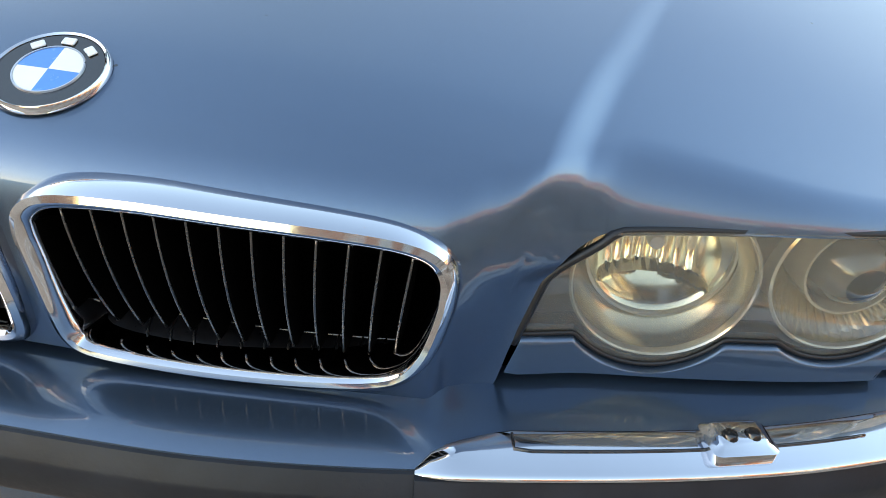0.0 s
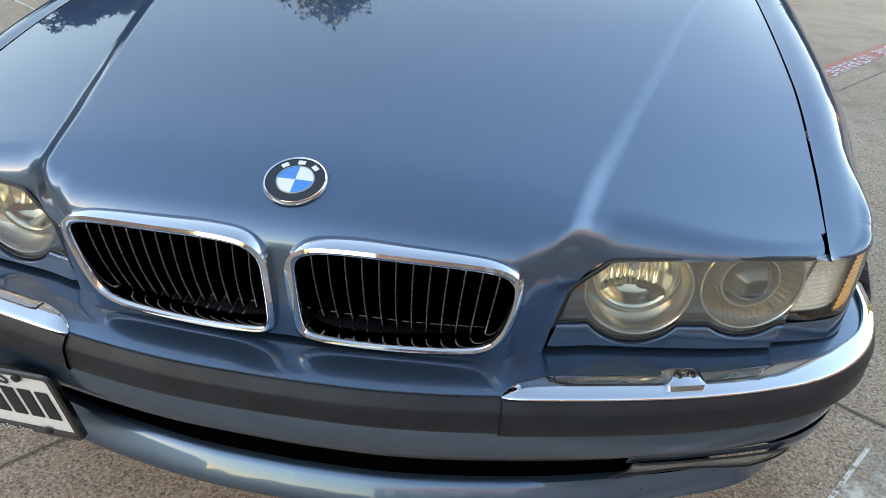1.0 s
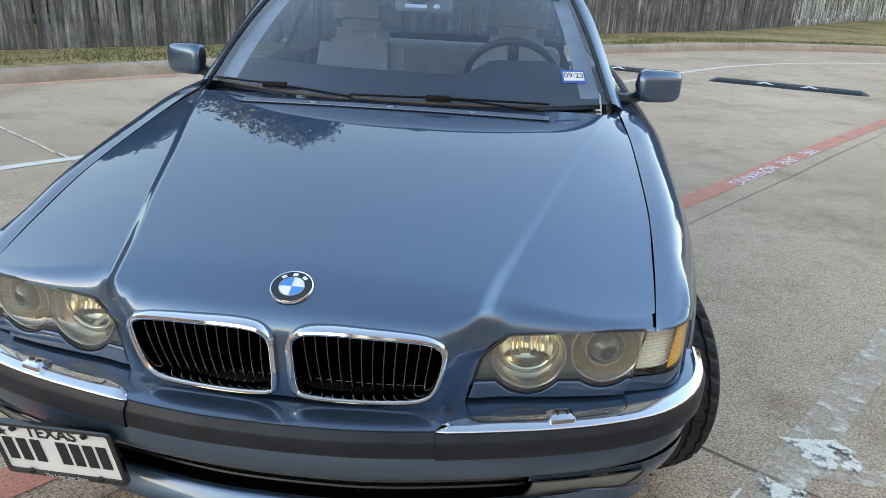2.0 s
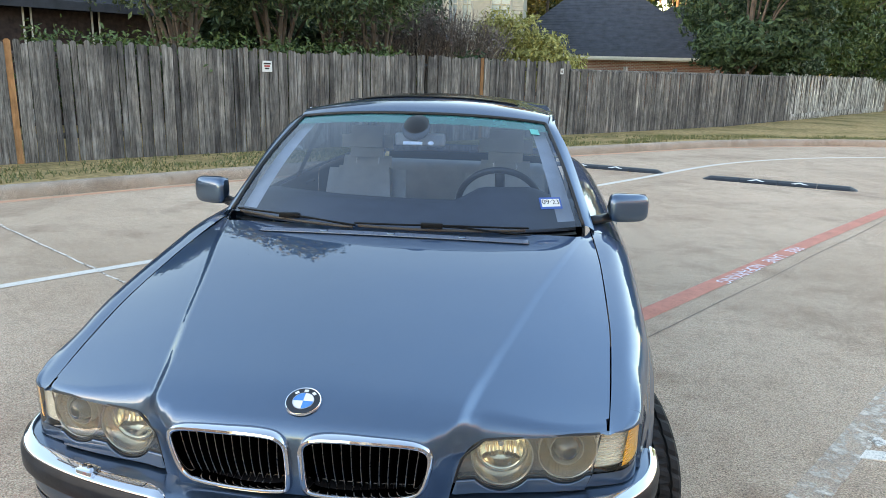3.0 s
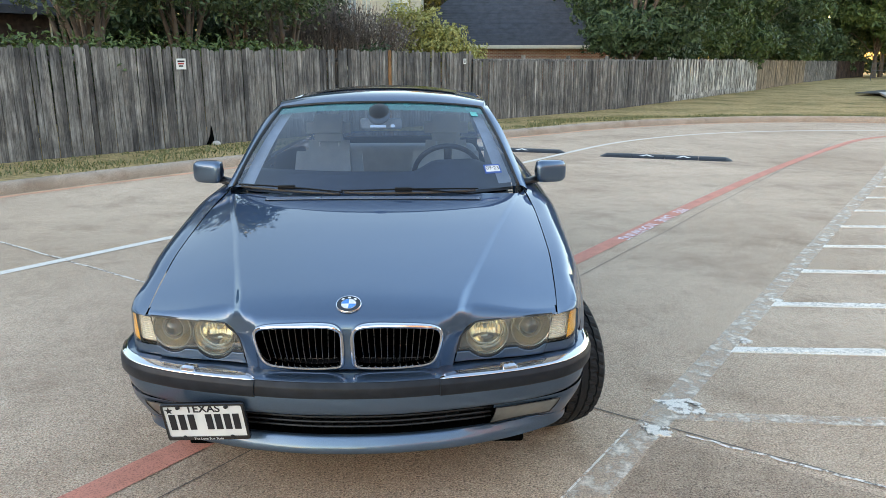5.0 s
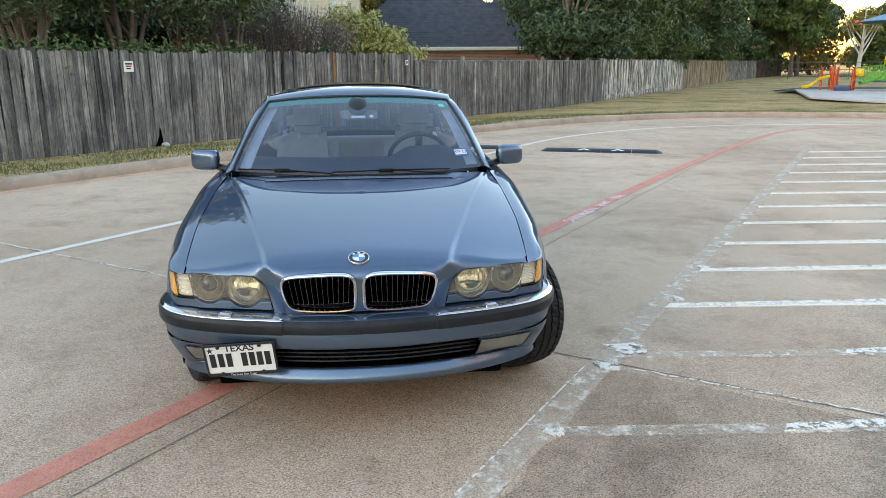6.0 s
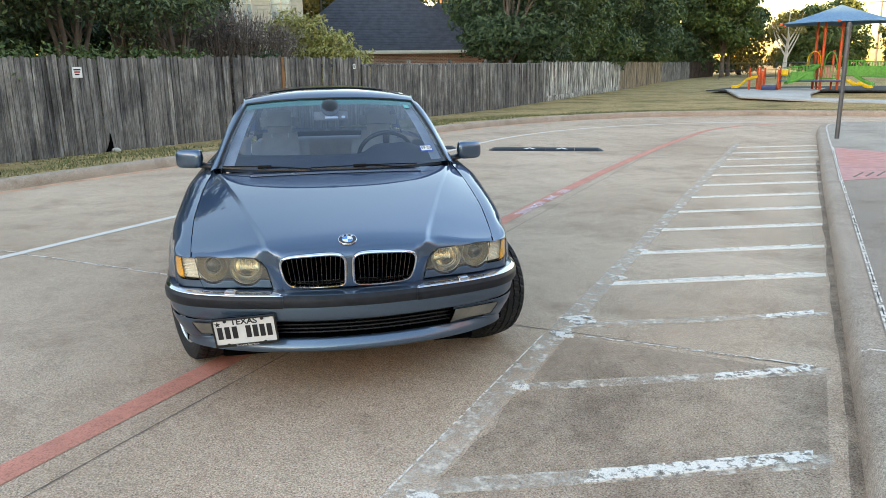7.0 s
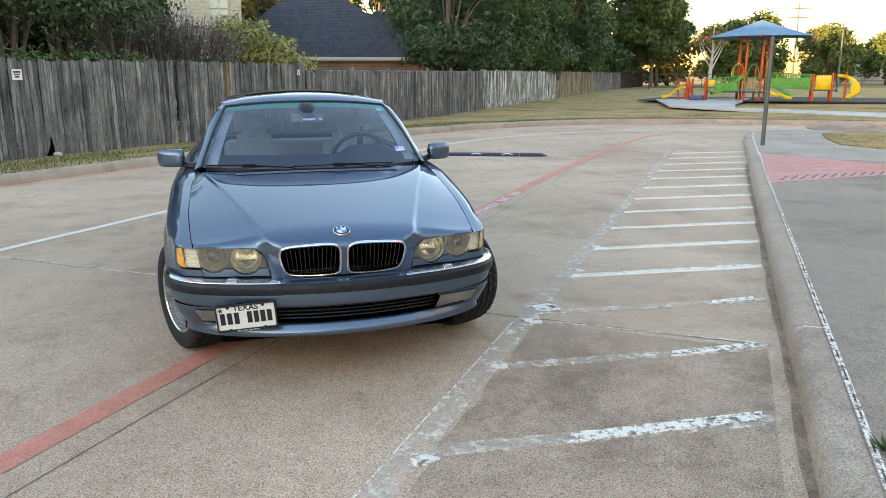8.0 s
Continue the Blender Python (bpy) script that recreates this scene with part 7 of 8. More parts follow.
porch_house = thing("porch_house", "dark house with a screened porch and thin white posts", "house")
PU = Vector((0.63, 0.776, 0)).normalized()
P0 = Vector((-9.45, 17.9, 0))
part("porch_wall", as_bm(join(*[([tuple(P0 - PU * a + Vector((-PU.y, PU.x, 0)) * o + Vector((0, 0, z))) for a, o, z in ((0, w, 0), (14, w, 0), (14, w, 2.95), (0, w, 2.95))], [(0, 1, 2, 3)]) for w in (0.25, 3.2)])), PORCH, porch_house, "dark wall behind the screen")
part("porch_end", ([tuple(P0 + Vector((-PU.y, PU.x, 0)) * o + Vector((0, 0, z))) for o, z in ((0.0, 0), (3.2, 0), (3.2, 2.95), (0.0, 2.95))], [(0, 1, 2, 3)]), PORCH, porch_house)
for k in range(7):
    a0, a1 = 0.15 + k * 1.55, 0.15 + k * 1.55 + 1.38
    scr = part("screen_panel", ([tuple(P0 - PU * a + Vector((0, 0, z))) for a, z in ((a0, 0.2), (a1, 0.2), (a1, 2.75), (a0, 2.75))], [(0, 1, 2, 3)]), PORCH, porch_house, "dark porch screen")
    for a in (a0, a1):
        q = P0 - PU * a + Vector((PU.y, -PU.x, 0)) * 0.03
        part("porch_post", tube([(q.x, q.y, 0.1), (q.x, q.y, 2.85)], 0.028, 4), WHITE, porch_house, "thin white post")
q0, q1 = P0 + PU * 0.6 + Vector((PU.y, -PU.x, 0)) * 0.5, P0 - PU * 14 + Vector((PU.y, -PU.x, 0)) * 0.5
back = Vector((-PU.y, PU.x, 0)) * 4.5
part("porch_roof", as_bm(([tuple(v) for v in (q0 + Vector((0, 0, 2.95)), q1 + Vector((0, 0, 2.95)), q1 + back + Vector((0, 0, 4.6)), q0 + back + Vector((0, 0, 4.6)), q0 + Vector((0, 0, 2.75)), q1 + Vector((0, 0, 2.75)), q1 + back + Vector((0, 0, 4.3)), q0 + back + Vector((0, 0, 4.3)))], [(0, 1, 2, 3), (7, 6, 5, 4), (0, 4, 5, 1), (0, 3, 7, 4), (1, 5, 6, 2), (3, 2, 6, 7)])), ROOF, porch_house, "dark low porch roof")

# plain buildings and trees that close the place behind the camera
school = thing("school_building", "long plain brick school building", "building")
part("school_wall", prism([su(-30, 20), su(58, 20), su(58, 32), su(-30, 32)], 0.0, 8.2), BRICK, school, "plain brick wall")
part("school_parapet", prism([su(-30.3, 19.7), su(58.3, 19.7), su(58.3, 32.3), su(-30.3, 32.3)], 8.2, 8.6), TRIM, school)
for k in range(18):
    for z in (1.0, 4.8):
        a, b = su(-27 + k * 4.6, 19.96), su(-24.8 + k * 4.6, 19.96)
        wn = part("window", ([(*a, z), (*b, z), (*b, z + 2.1), (*a, z + 2.1)], [(0, 1, 2, 3)]), FAR_GLASS, school)
        part("frame", tube([(*a, z), (*b, z), (*b, z + 2.1), (*a, z + 2.1)], 0.08, 4, True), WHITE, wn)
# unseen row of houses, added and made tall to keep low sun off the scene
for k in range(7):
    row = thing("row_house", "unseen plain brick house added beyond the fence to block the low sun", "house", "row houses")
    row.location = (-40, -52 + 13.6 * k, 0)
    part("house_wall", box(-4.5, -6.6, 0, 4.5, 6.6, 7.2, 0.03), BRICK, row, "plain brick wall")
    part("house_roof", as_bm(([(-5, -6.79, 7.2), (5, -6.79, 7.2), (5, 6.79, 7.2), (-5, 6.79, 7.2), (0, -6.6, 11.0), (0, 6.6, 11.0)], [(0, 1, 4), (1, 2, 5, 4), (2, 3, 5), (3, 0, 4, 5), (3, 2, 1, 0)])), ROOF, row, "grey gable roof")
rng_b = np.random.default_rng(77)
for k, (x, y) in enumerate([(-34, -98), (-22, -100), (-10, -97), (2, -101), (14, -98), (26, -100), (38, -97), (-64, -90), (-86, -68), (-50, -96)]):
    oak(x, y, 5.5 + 2.5 * rng_b.random(), 5.5, 0.8, LEAF_OAK, 60 + k, 4000, 0.42, "distant tree across the lot")

# ---- playground ----
PLAY_M = Matrix.Translation((23.6, 34.4, 0.14)) @ Matrix.Rotation(math.atan2(-5.4, 6.9), 4, "Z")
tagged(part("mulch_bed", prism([tuple((PLAY_M @ Vector((a, b, 0)))[:2]) for a, b in ((-2.2, -0.9), (1.0, -1.6), (3.4, -0.7), (13, -0.6), (14, 6), (6, 8), (-1.5, 5.5))], 0.1, 0.15), MULCH), "dark rubber mulch bed under the playground", "ground", kind="structure")
tagged(part("pale_path", prism([(22.8, 35.6), (18.4, 27.0), (18.7, 24.0), (20.2, 16.9), (25.0, 7.5), (27.2, 8.8), (22.4, 18.9), (20.0, 24.4), (22.8, 28.3), (28.5, 34.8)], 0.08, 0.156), PATHC), "pale concrete path to the playground", "path", kind="structure")

play = thing("playground", "orange, green and yellow playground climbing frame", "playground", at=PLAY_M)


def post(x, y, h, r=0.055, mat=ORANGE, name="post"):
    return part(name, as_bm(lathe([(0.0, h + 0.03), (r * 0.7, h + 0.02), (r, h), (r, -0.05)], 14, "z", (x, y, 0))), mat, play, "", True)


for x, y, h in [(-0.1, 0, 1.15), (0.25, 0.5, 1.15), (0.42, 0, 1.2), (0.6, 0.6, 1.15), (0.55, -0.3, 1.0), (1.35, -0.3, 1.05), (1.4, 0.5, 1.1), (6.75, 0, 1.4), (6.7, 1.0, 1.3), (7.65, 0, 1.45), (7.6, 1.0, 1.3), (8.3, 0.4, 1.5), (3.15, 0.9, 2.0), (3.85, 0.9, 2.0)]:
    post(x, y, h)
for x, y in [(2.95, 1.6), (3.35, 0.2), (4.15, 0.2), (4.4, 1.6)]:
    post(x, y, 3.55, 0.07, ORANGE, "tall_post")


def slide(path, w, name="slide", mat=YELLOW):
    p = catmull(path, 6)
    prof = [(-w / 2, 0.16), (-w / 2, 0.12), (-w / 2 + 0.04, 0.02), (0, 0), (w / 2 - 0.04, 0.02), (w / 2, 0.12), (w / 2, 0.16)]
    verts, m = [], len(prof)
    for i, q in enumerate(p):
        t = p[min(i + 1, len(p) - 1)] - p[max(i - 1, 0)]
        s = np.array((t[1], -t[0], 0))
        s = s / (np.linalg.norm(s) + 1e-9)
        verts += [tuple(q + s * a + np.array((0, 0, b))) for a, b in prof]
    faces = [(i * m + j, (i + 1) * m + j, (i + 1) * m + j + 1, i * m + j + 1) for i in range(len(p) - 1) for j in range(m - 1)]
    ob = part(name, as_bm((verts, faces)), mat, play, "moulded plastic slide", True)
    ob.modifiers.new("thick", "SOLIDIFY").thickness = 0.03
    return ob


slide([(0.25, 0.2, 0.62), (-0.2, 0.1, 0.5), (-0.6, 0.05, 0.15), (-1.0, 0.0, 0.08)], 0.5)
slide([(3.3, 0.5, 1.25), (2.7, 0.3, 0.8), (2.2, 0.1, 0.45), (1.7, -0.1, 0.3)], 0.55, "slide", GREEN)
slide([(4.5, 0.4, 1.0), (5.0, 0.2, 0.6), (5.4, 0.1, 0.35), (5.8, 0.0, 0.2)], 0.5, "slide", GREEN)
slide([(4.6, -0.2, 0.42), (4.95, -0.3, 0.22), (5.2, -0.3, 0.25), (5.5, -0.35, 0.1), (5.75, -0.4, 0.1)], 0.5)
slide([(7.9, 0.4, 1.25), (8.4, 0.3, 1.15), (8.7, 0.1, 0.8), (8.75, -0.1, 0.4), (8.45, -0.3, 0.15)], 0.5)
part("stair_ramp", box(0.6, -0.9, 0.0, 1.3, 0.3, 0.28, 0.05), PLAY_BLUE, play, "dark blue step", True)
part("deck", box(1.4, 0.0, 0.42, 4.4, 1.4, 0.5, 0.02), PLAY_BLUE, play)
part("deck", box(6.7, 0.0, 0.55, 7.9, 1.0, 0.62, 0.02), PLAY_BLUE, play)


def rail_panel(x0, z0, x1, z1, y, h=0.7, n=12):
    p = new("rail_panel")
    p.parent = play
    part("top_rail", tube([(x0, y, z0 + h), (x1, y, z1 + h)], 0.03, 6), GREEN, p)
    part("bottom_rail", tube([(x0, y, z0), (x1, y, z1)], 0.03, 6), GREEN, p)
    for k in range(n):
        t = (k + 0.5) / n
        x, z = x0 + (x1 - x0) * t, z0 + (z1 - z0) * t
        part("bar", tube([(x, y, z), (x, y, z + h)], 0.018, 5), GREEN, p)
    return p


for y in (0.0, 1.4):
    rail_panel(1.5, 0.45, 3.1, 0.6, y)
    rail_panel(4.5, 0.75, 6.7, 0.62, y, 0.75, 18)
rail_panel(3.3, 0.6, 4.1, 0.6, 0.1, 0.65, 6)
part("solid_panel", box(4.55, 0.02, 0.72, 6.6, 0.05, 1.2, 0.01), GREEN, play)
part("solid_panel", box(1.9, 0.02, 0.5, 3.0, 0.05, 0.95, 0.01), GREEN, play)
part("play_panel", box(6.85, -0.03, 0.6, 7.6, 0.03, 1.35, 0.04), YELLOW, play, "yellow moulded panel", True)
part("play_panel", box(1.45, -0.05, 0.75, 1.8, 0.0, 1.1, 0.04), YELLOW, play, "yellow moulded panel", True)
part("brown_panel", box(3.45, 0.15, 0.45, 3.95, 0.2, 1.25, 0.02), RAMP_RED, play)
part("slide_hood", as_bm(surface(lambda u, v: (2.95 + 0.35 * math.cos(math.pi * u) * (1 - 0.2 * v), 0.6 + 0.7 * v, 1.25 + 0.75 * math.sin(math.pi * u) ** 0.7), lin(0, 1, 16), lin(0, 1, 6))), YELLOW, play, "yellow slide hood", True).modifiers.new("thick", "SOLIDIFY").thickness = 0.04
for k in range(3):
    part("climber_arch", tube([(3.75 + 0.32 * math.cos(a), 0.3 + 0.35 * k, 1.0 + 0.95 * math.sin(a)) for a in np.linspace(0, math.pi, 16)], 0.025, 6), GREEN, play, "", True)
part("ladder", tube([(4.45, 0.1, 0.1), (4.45, 0.1, 2.2), (4.3, 0.1, 2.35)], 0.03, 6), GREEN, play)

canopy = thing("shade_canopy", "blue cloth shade canopy over the playground", "canopy", at=PLAY_M)
cx, cy, rim_z, top_z, half = 3.95, 0.9, 3.36, 4.3, 2.95
ring8 = [(cx + half * 1.05 * math.cos(a) * (1.0), cy + half * 0.95 * math.sin(a)) for a in np.linspace(math.pi / 6, 2 * math.pi + math.pi / 6, 6, endpoint=False)]
cv, cf = [], []
for k in range(9):
    t = k / 8
    for i in range(6):
        for j in range(6):
            a, b = np.array(ring8[i]), np.array(ring8[(i + 1) % 6])
            q = a + (b - a) * j / 6
            sag = 0.10 * math.sin(math.pi * j / 6) * (1 - t)
            q = q + (np.array((cx, cy)) - q) * (t + 0.06 * math.sin(math.pi * j / 6) * (1 - t))
            cv.append((q[0], q[1], rim_z + (top_z - rim_z) * (t ** 1.15) + sag * 0.3))
for k in range(8):
    for i in range(36):
        cf.append((k * 36 + i, k * 36 + (i + 1) % 36, (k + 1) * 36 + (i + 1) % 36, (k + 1) * 36 + i))
cl = part("cloth", as_bm((cv, cf)), BLUE_CLOTH, canopy, "", True)
cl.modifiers.new("thick", "SOLIDIFY").thickness = 0.02
for i, (x, y) in enumerate(ring8):
    part("corner_cap", box(x - 0.08, y - 0.08, rim_z - 0.06, x + 0.08, y + 0.08, rim_z + 0.05, 0.03), ORANGE, canopy)

pole = thing("steel_pole", "bare grey steel pole in the pavement", "pole")
pole.location = (9.68, 9.38, 0.14)
part("shaft", as_bm(lathe([(0.0, 2.12), (0.036, 2.11), (0.04, 2.08), (0.04, 0.0)], 20, "z")), GALV, pole, "", True)
for z in (1.3, 2.05):
    part("clamp", as_bm(lathe([(0.04, z - 0.03), (0.046, z - 0.028), (0.046, z + 0.028), (0.04, z + 0.03)], 20, "z")), GALV, pole, "", True)

# ---- far side of the park ----
def chain_fence(a, b, n):
    f = thing("chain_link_fence", "far grey chain link fence across the park", "fence")
    for k in range(n + 1):
        x, y = a[0] + (b[0] - a[0]) * k / n, a[1] + (b[1] - a[1]) * k / n
        part("fence_post", tube([(x, y, 0), (x, y, 1.6)], 0.04, 6), GALV, f)
    for z in (0.25, 0.9, 1.55):
        part("fence_rail", tube([(a[0], a[1], z), (b[0], b[1], z)], 0.025, 5), GALV, f)
    wires = [tube([(a[0] + (b[0] - a[0]) * (k + d) / (n * 4), a[1] + (b[1] - a[1]) * (k + d) / (n * 4), 0.25 + 1.3 * e) for d, e in ((0, 0), (1, 1))], 0.012, 3) for k in range(n * 4)]
    tagged(part("mesh_wires", join(*wires), GALV, f), kind="stuff")


chain_fence((40.0, 66.0), (86.0, 52.0), 18)
for k, (x, y, h, sp, leaf) in enumerate([(68, 96, 8, 4.0, LEAF_GOLD), (74, 98, 9, 4.5, LEAF_GOLD), (66, 84, 8.5, 5.0, LEAF_OAK), (76, 82, 8, 4.5, LEAF_OAK), (60, 80, 7.5, 4.5, LEAF_OAK), (88, 84, 7, 4.5, LEAF_OAK), (95, 78, 7.5, 4.5, LEAF_GOLD), (104, 80, 7.5, 5.0, LEAF_OAK), (58, 92, 11, 5.0, LEAF_GOLD), (116, 76, 9, 5.0, LEAF_GOLD), (84, 92, 8, 5.0, LEAF_GOLD)]):
    oak(x, y, h, sp, 1.2, leaf, 90 + k, 8000, 0.26, "distant park tree in low sun")
bare = thing("bare_tree", "pale bare tree at the edge of the park", "tree")
bare.location = (47, 66, 0.1)
rngq = np.random.default_rng(5)
part("trunk", limbs(rngq, [([(0, 0, 0), (0.1, 0, 2.5), (0.3, 0, 4.5)], 0.25)] + [([(0.1, 0, 1.8 + 0.25 * k), (math.cos(k * 2.1) * 1.0, math.sin(k * 2.1), 3.5 + 0.2 * k), (math.cos(k * 2.1) * 1.8, math.sin(k * 2.1) * 1.6, 5.2 + 0.2 * k)], 0.09) for k in range(9)]), PATHC, bare, "", True)
part("crown", leaf_cloud(rngq, [(0.2, 0, 5.2, 1.7, 1.7, 1.2)], 500, 0.2), LEAF_GOLD, bare)
lamp_post = thing("park_light", "tall thin park light pole", "light pole")
lamp_post.location = (50.2, 51.8, 0)
part("shaft", tube([(0, 0, 0), (0, 0, 5.4)], 0.09, 8, taper=lambda t: 1 - 0.4 * t), GALV, lamp_post)
part("lamp_head", box(-0.3, -0.15, 5.35, 0.3, 0.15, 5.55, 0.04), GALV, lamp_post)
tower = thing("power_pole", "distant utility pole with cross arms", "utility pole")
tower.location = (127, 150, 0)
part("shaft", tube([(0, 0, 0), (0, 0, 19)], 0.3, 8, taper=lambda t: 1 - 0.5 * t), GALV, tower)
for z in (14.5, 16.5):
    part("cross_arm", tube([(-2, 1.5, z), (2, -1.5, z)], 0.14, 5), GALV, tower)
far_house = thing("far_building", "distant low building in warm sun", "building")
part("far_wall", box(92, 92, 0, 122, 100, 3.6, 0.05), SIDING, far_house)
part("far_roof", box(91, 91, 3.6, 123, 101, 5.0, 0.6), ROOF, far_house)
# ---- grass on the verge ----
rng_g = np.random.default_rng(9)
gv = []
for line, inner, outer, count in ((left_kerb[24:150], 0.18, 3.0, 26000),):
    L = len(line)
    for k in range(count):
        i = rng_g.integers(0, L - 1)
        t = rng_g.random()
        x0, y0 = line[i]
        x1, y1 = line[i + 1]
        d = Vector((x1 - x0, y1 - y0)).normalized()
        o = inner + (outer - inner) * rng_g.random()
        x, y = x0 + (x1 - x0) * t - d.y * o, y0 + (y1 - y0) * t + d.x * o
        if noise.noise(Vector((x * 0.7, y * 0.7, 3))) < -0.15 + 0.3 * rng_g.random() - 0.15:
            continue
        a, h = rng_g.random() * 6.28, 0.025 + 0.05 * rng_g.random()
        w = 0.012
        zg = float(np.interp(o, [0.16, 0.5, 1.4, 2.4], [0.135, 0.123, 0.068, -0.002]))
        gv += [(x - w * math.cos(a), y - w * math.sin(a), zg), (x + w * math.cos(a), y + w * math.sin(a), zg), (x + 0.5 * h * math.sin(a * 3), y + 0.5 * h * math.cos(a * 3), zg + h)]
tagged(part("grass", (gv, [(i, i + 1, i + 2) for i in range(0, len(gv), 3)]), GRASS), "short dry grass on the verge", "grass", kind="stuff")
wx, wy = 1.85, -1.42
wv = []
for k in range(70):
    a, h, q = rng_g.random() * 6.28, 0.02 + 0.03 * rng_g.random(), 0.035 * rng_g.random()
    b = rng_g.random() * 6.28
    wv += [(wx + q * math.cos(b) - 0.006 * math.cos(a), wy + q * math.sin(b) - 0.006 * math.sin(a), 0.15), (wx + q * math.cos(b) + 0.006 * math.cos(a), wy + q * math.sin(b) + 0.006 * math.sin(a), 0.15), (wx + (q + 0.04) * math.cos(b), wy + (q + 0.04) * math.sin(b), 0.15 + h)]
tagged(part("weed", (wv, [(i, i + 1, i + 2) for i in range(0, len(wv), 3)]), LEAF_OAK), "small green weed in the kerb joint", "weed")


# ---- board fence, piece by piece ----
FENCE_NEAR = [(-22.0, -6.6), (-14.1, 1.9)]
FENCE = [(-14.0, 2.0), (-7.75, 8.75), (-4.5, 12.25), (-1.4, 15.6), (1.3, 18.5)]
FENCE_FAR = [(1.42, 18.62), (6.7, 24.2), (10.2, 29.2)]
FENCE_PALE_LINE = [(10.2, 29.2), (19.6, 42.7)]
FENCE_TAN_LINE = [(19.6, 42.7), (31.2, 60.5)]
FENCE_OLD_LINE = [(31.2, 60.5), (41.3, 74.4)]
FENCE_RUST_LINE = [(41.3, 74.4), (50.9, 86.3)]


def walk_line(line, step):
    """Places and headings every step metres along a line."""
    out, carry = [], 0.0
    for (x0, y0), (x1, y1) in zip(line[:-1], line[1:]):
        d = math.hypot(x1 - x0, y1 - y0)
        t = carry
        while t < d:
            out.append((x0 + (x1 - x0) * t / d, y0 + (y1 - y0) * t / d, math.degrees(math.atan2(y1 - y0, x1 - x0))))
            t += step
        carry = t - d
    return out


def board_shape(h, w, bend):
    c = 0.026
    q = [(-w / 2, 0), (w / 2, 0), (w / 2 + bend, h * 0.5), (w / 2, h - c), (w / 2 - c, h), (-w / 2 + c, h), (-w / 2, h - c), (-w / 2 + bend, h * 0.5)]
    k = len(q)
    v = [(x, -0.009, z) for x, z in q] + [(x, 0.009, z) for x, z in q]
    return v, [tuple(range(k)), tuple(reversed(range(k, 2 * k)))] + [(i, i + k, (i + 1) % k + k, (i + 1) % k) for i in range(k)]


def board_fence(label, line, mat, h, seed, step=0.1, fresh=(), skip=()):
    rng = random.Random(seed)
    f = thing("board_fence", label, "fence", "board fences along the lawn")
    shapes = [mesh_data("board", *board_shape(h * (1 + d), 0.094 + e, b), mat) for d, e, b in ((0.0, 0.0, 0.0), (0.012, -0.004, 0.003), (-0.01, 0.002, -0.004), (0.02, -0.008, 0.002))]
    new_shape = mesh_data("board", *board_shape(h * 1.02, 0.092, 0.0), FENCE_NEW)
    places = walk_line(line, step)
    for k, (x, y, a) in enumerate(places):
        if k in skip:
            continue
        wob = 0.012 * noise.noise(Vector((x * 0.5, y * 0.5, 2)))
        top = 0.025 * noise.noise(Vector((x * 0.35, y * 0.35, 9)))
        ob = new("board", new_shape if k in fresh else rng.choice(shapes))
        ob.parent = f
        ob.matrix_basis = pose(x + rng.uniform(-0.004, 0.004), y + rng.uniform(-0.011, 0.011) + wob, -0.01 + top + rng.uniform(-0.012, 0.012), rng.uniform(-0.8, 0.8), rng.uniform(-0.55, 0.55), a + rng.uniform(-3.5, 3.5))
    for z in (0.4, 1.05, 1.65):
        pts = []
        for (x0, y0), (x1, y1) in zip(line[:-1], line[1:]):
            d = Vector((x1 - x0, y1 - y0)).normalized()
            pts += [(x0 - d.y * 0.045, y0 + d.x * 0.045, z), (x1 - d.y * 0.045, y1 + d.x * 0.045, z)]
        part("fence_rail", tube(pts, 0.03, 4, squash=(0.02, 0.045)), mat, f)
    for x, y, a in walk_line(line, 2.4):
        d = Vector((math.cos(radians(a)), math.sin(radians(a))))
        part("fence_post", box(-0.045, -0.045, 0, 0.045, 0.045, 1.8), mat, f, at=pose(x - d.y * 0.11, y + d.x * 0.11, 0.0, 0, 0, a))
    return f


near = walk_line(FENCE, 0.1)
fresh_a = min(range(len(near)), key=lambda k: math.hypot(near[k][0] + 7.3, near[k][1] - 9.2))
fresh_b = min(range(len(near)), key=lambda k: math.hypot(near[k][0] + 0.75, near[k][1] - 16.3))
gap = min(range(len(near)), key=lambda k: math.hypot(near[k][0] + 1.9, near[k][1] - 15.05))
board_fence("weathered grey board fence along the lawn", FENCE, FENCE_OLD, 1.86, 1, fresh=(fresh_a, fresh_b), skip=(gap,))
board_fence("weathered grey board fence along the lawn", FENCE_NEAR, FENCE_OLD, 1.86, 7)
board_fence("dark weathered board fence further along", FENCE_FAR, FENCE_OLD, 1.66, 2)
board_fence("bleached board fence with pale streaks", FENCE_PALE_LINE, FENCE_PALE, 1.74, 3)
board_fence("plain tan wooden board fence", FENCE_TAN_LINE, FENCE_TAN, 1.74, 4)
board_fence("plain grey wooden board fence", FENCE_OLD_LINE, FENCE_OLD, 1.74, 5)
board_fence("dark red-brown board fence", FENCE_RUST_LINE, FENCE_RUST, 1.74, 6)


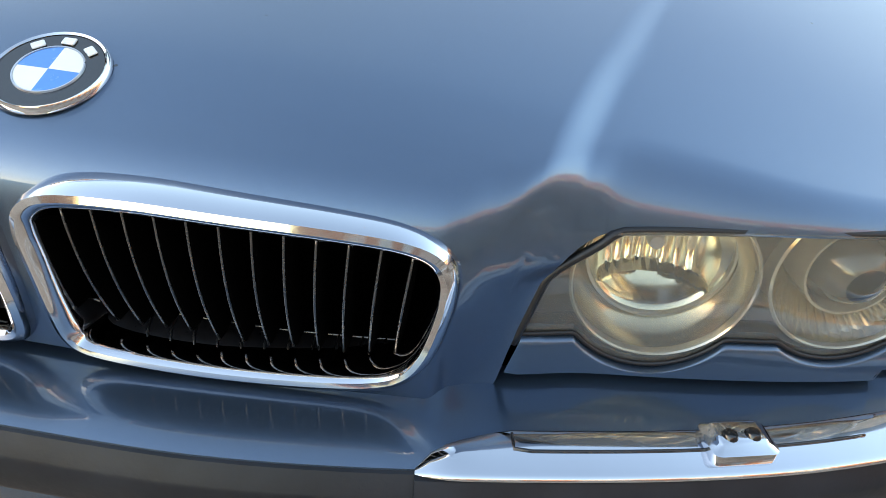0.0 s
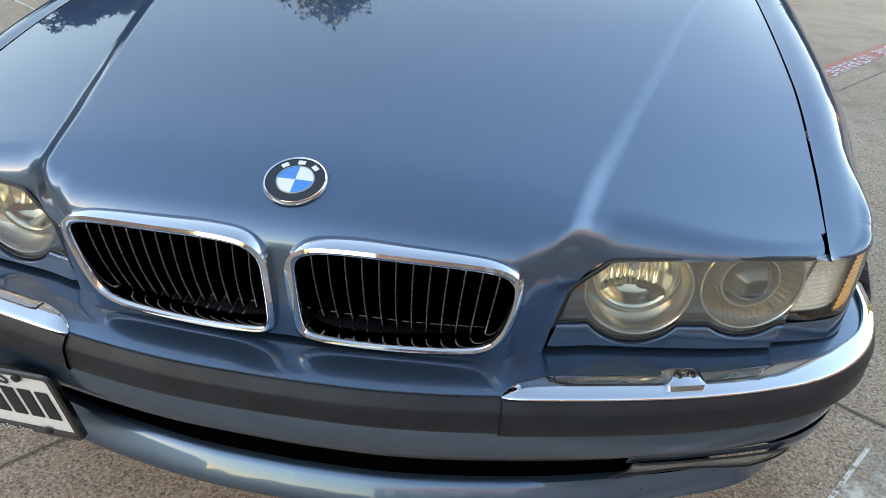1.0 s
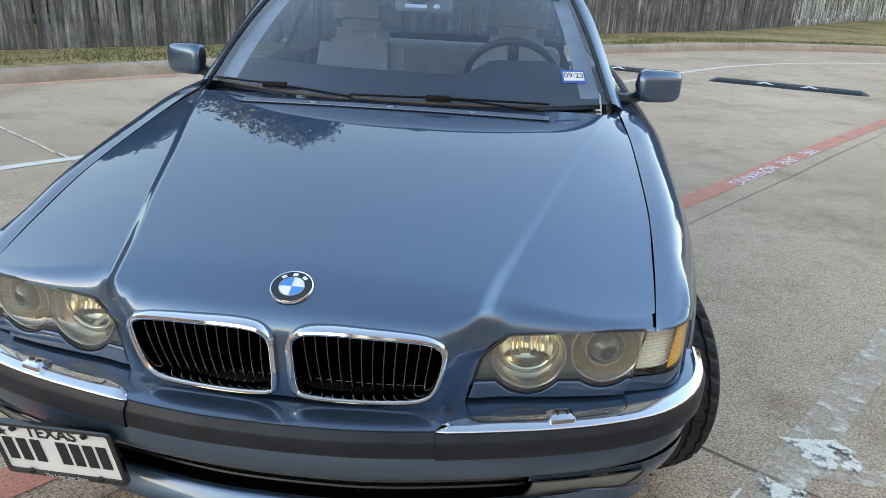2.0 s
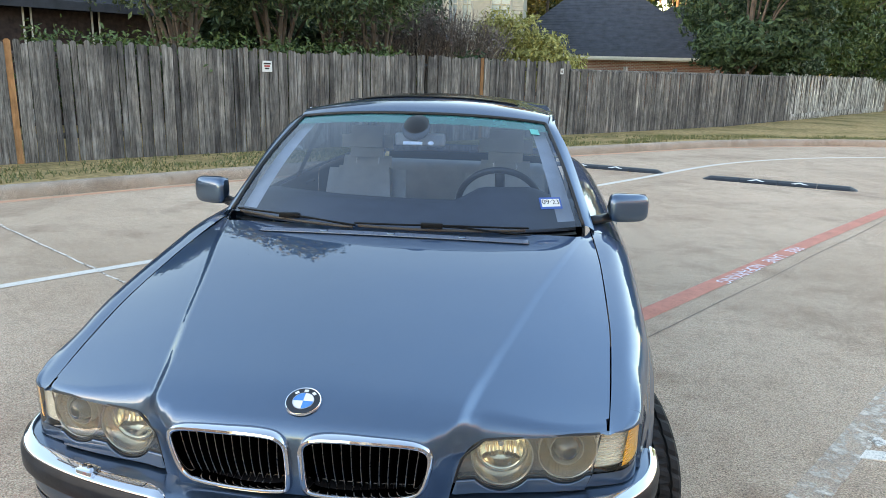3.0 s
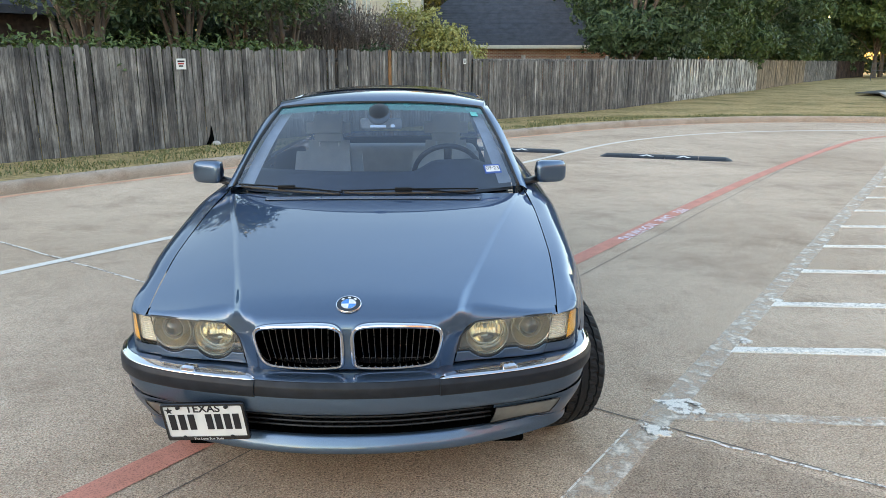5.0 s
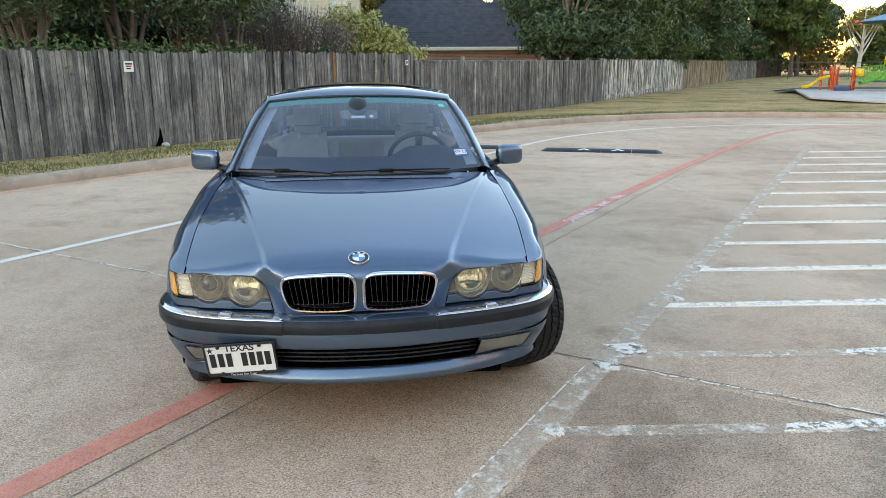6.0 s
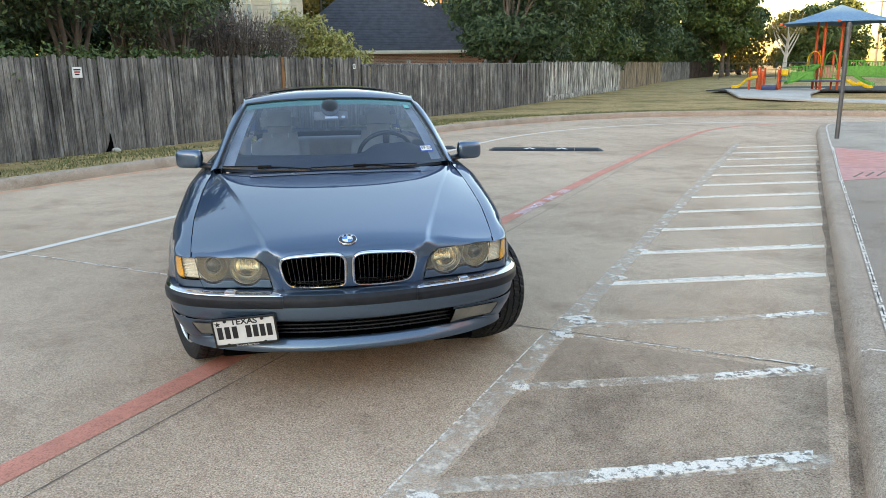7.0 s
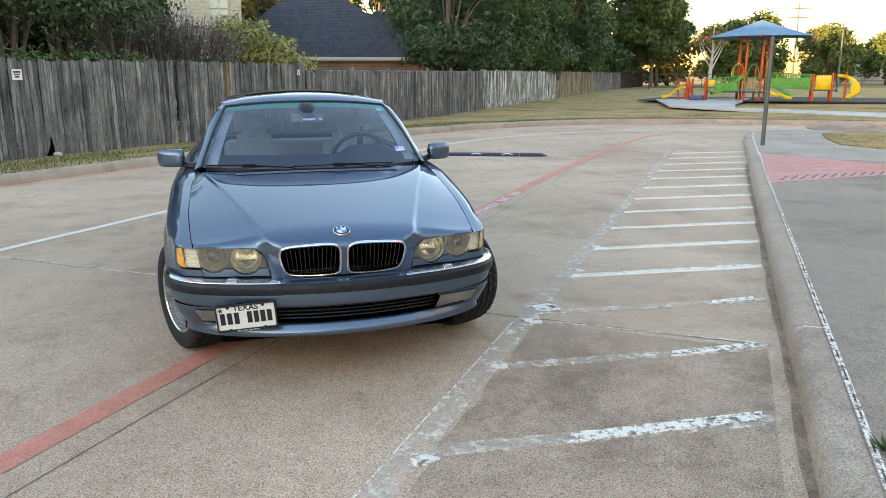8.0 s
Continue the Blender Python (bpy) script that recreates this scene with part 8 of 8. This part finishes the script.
kick = thing("kick_board", "broken pale kickboards along the foot of the bleached fence", "board")
for t0, t1, dz in ((0.02, 0.33, 0.0), (0.36, 0.66, 0.03), (0.69, 0.98, 0.0)):
    (x0, y0), (x1, y1) = FENCE_PALE_LINE
    d = Vector((x1 - x0, y1 - y0)).normalized()
    p = [(x0 + (x1 - x0) * t + d.y * 0.04, y0 + (y1 - y0) * t - d.x * 0.04, 0.11 + dz) for t in (t0, t1)]
    part("plank", tube(p, 0.05, 4, squash=(0.022, 0.13)), FENCE_PALE, kick)
cover = thing("utility_cover", "round concrete utility cover in the dry lawn", "manhole cover", at=pose(15.0, 12.75, 0.172))
part("cover_ring", as_bm(lathe([(0.0, 0.03), (0.62, 0.03), (0.70, 0.0), (1.05, -0.01), (1.06, -0.04)], 40, "z")), WALK, cover, "", True)
part("cover_lid", as_bm(lathe([(0.0, 0.13), (0.50, 0.12), (0.56, 0.08), (0.57, 0.0)], 40, "z")), KERB, cover, "", True)


def fence_sign(x, y, z, w, h, a, red):
    s = thing("fence_sign", "small white warning sign with red print on the fence" if red else "small white notice on the fence", "sign", at=pose(x, y, z, 0, 0, a))
    part("plate", box(-w / 2, -0.004, -h / 2, w / 2, 0.0, h / 2, 0.002), WHITE, s)
    for k in range(3):
        zz = h * (0.25 - 0.22 * k)
        part("print_bar", box(-w * (0.34 - 0.05 * k), -0.0075, zz - h * 0.07, w * (0.36 - 0.08 * k), -0.0045, zz + h * 0.07), SIGN_RED if red and k == 1 else INK, s)
    return s


fence_sign(-4.46, 12.25, 1.56, 0.2, 0.2, 46.0, True)
fence_sign(1.16, 18.31, 1.62, 0.11, 0.14, 44.0, False)

# a rotted hole at the foot of the fence, its shade painted as a flat patch, with a stone before it
hole_k = min(range(len(near)), key=lambda k: math.hypot(near[k][0] + 4.17, near[k][1] - 12.6))
hx, hy, ha = near[hole_k]
hd = Vector((math.cos(radians(ha)), math.sin(radians(ha)), 0))
hole = thing("rotted_hole", "rotted hole at the foot of the fence boards, its shade a flat near-black patch", "hole", at=pose(hx + hd.y * 0.024, hy - hd.x * 0.024, 0.0, 0, 0, ha))
part("hole_shade", ([(-0.10, 0, 0.0), (0.09, 0, 0.0), (0.085, 0, 0.16), (0.05, 0, 0.36), (0.03, 0, 0.38), (0.01, 0, 0.22), (-0.04, 0, 0.10)], [(0, 1, 2, 3, 4, 5, 6)]), SHADE_BLACK, hole)
bm = bmesh.new()
bmesh.ops.create_icosphere(bm, subdivisions=2, radius=0.075, matrix=Matrix.Diagonal((1.2, 0.9, 0.75, 1)))
for v in bm.verts:
    v.co *= 1 + 0.25 * noise.noise(v.co * 14)
stone = part("stone", bm, PATHC, None, "", True, pose(hx + hd.y * 0.12 + hd.x * 0.08, hy - hd.x * 0.12 + hd.y * 0.08, 0.03))
tagged(stone, "pale stone lying at the foot of the fence", "stone")
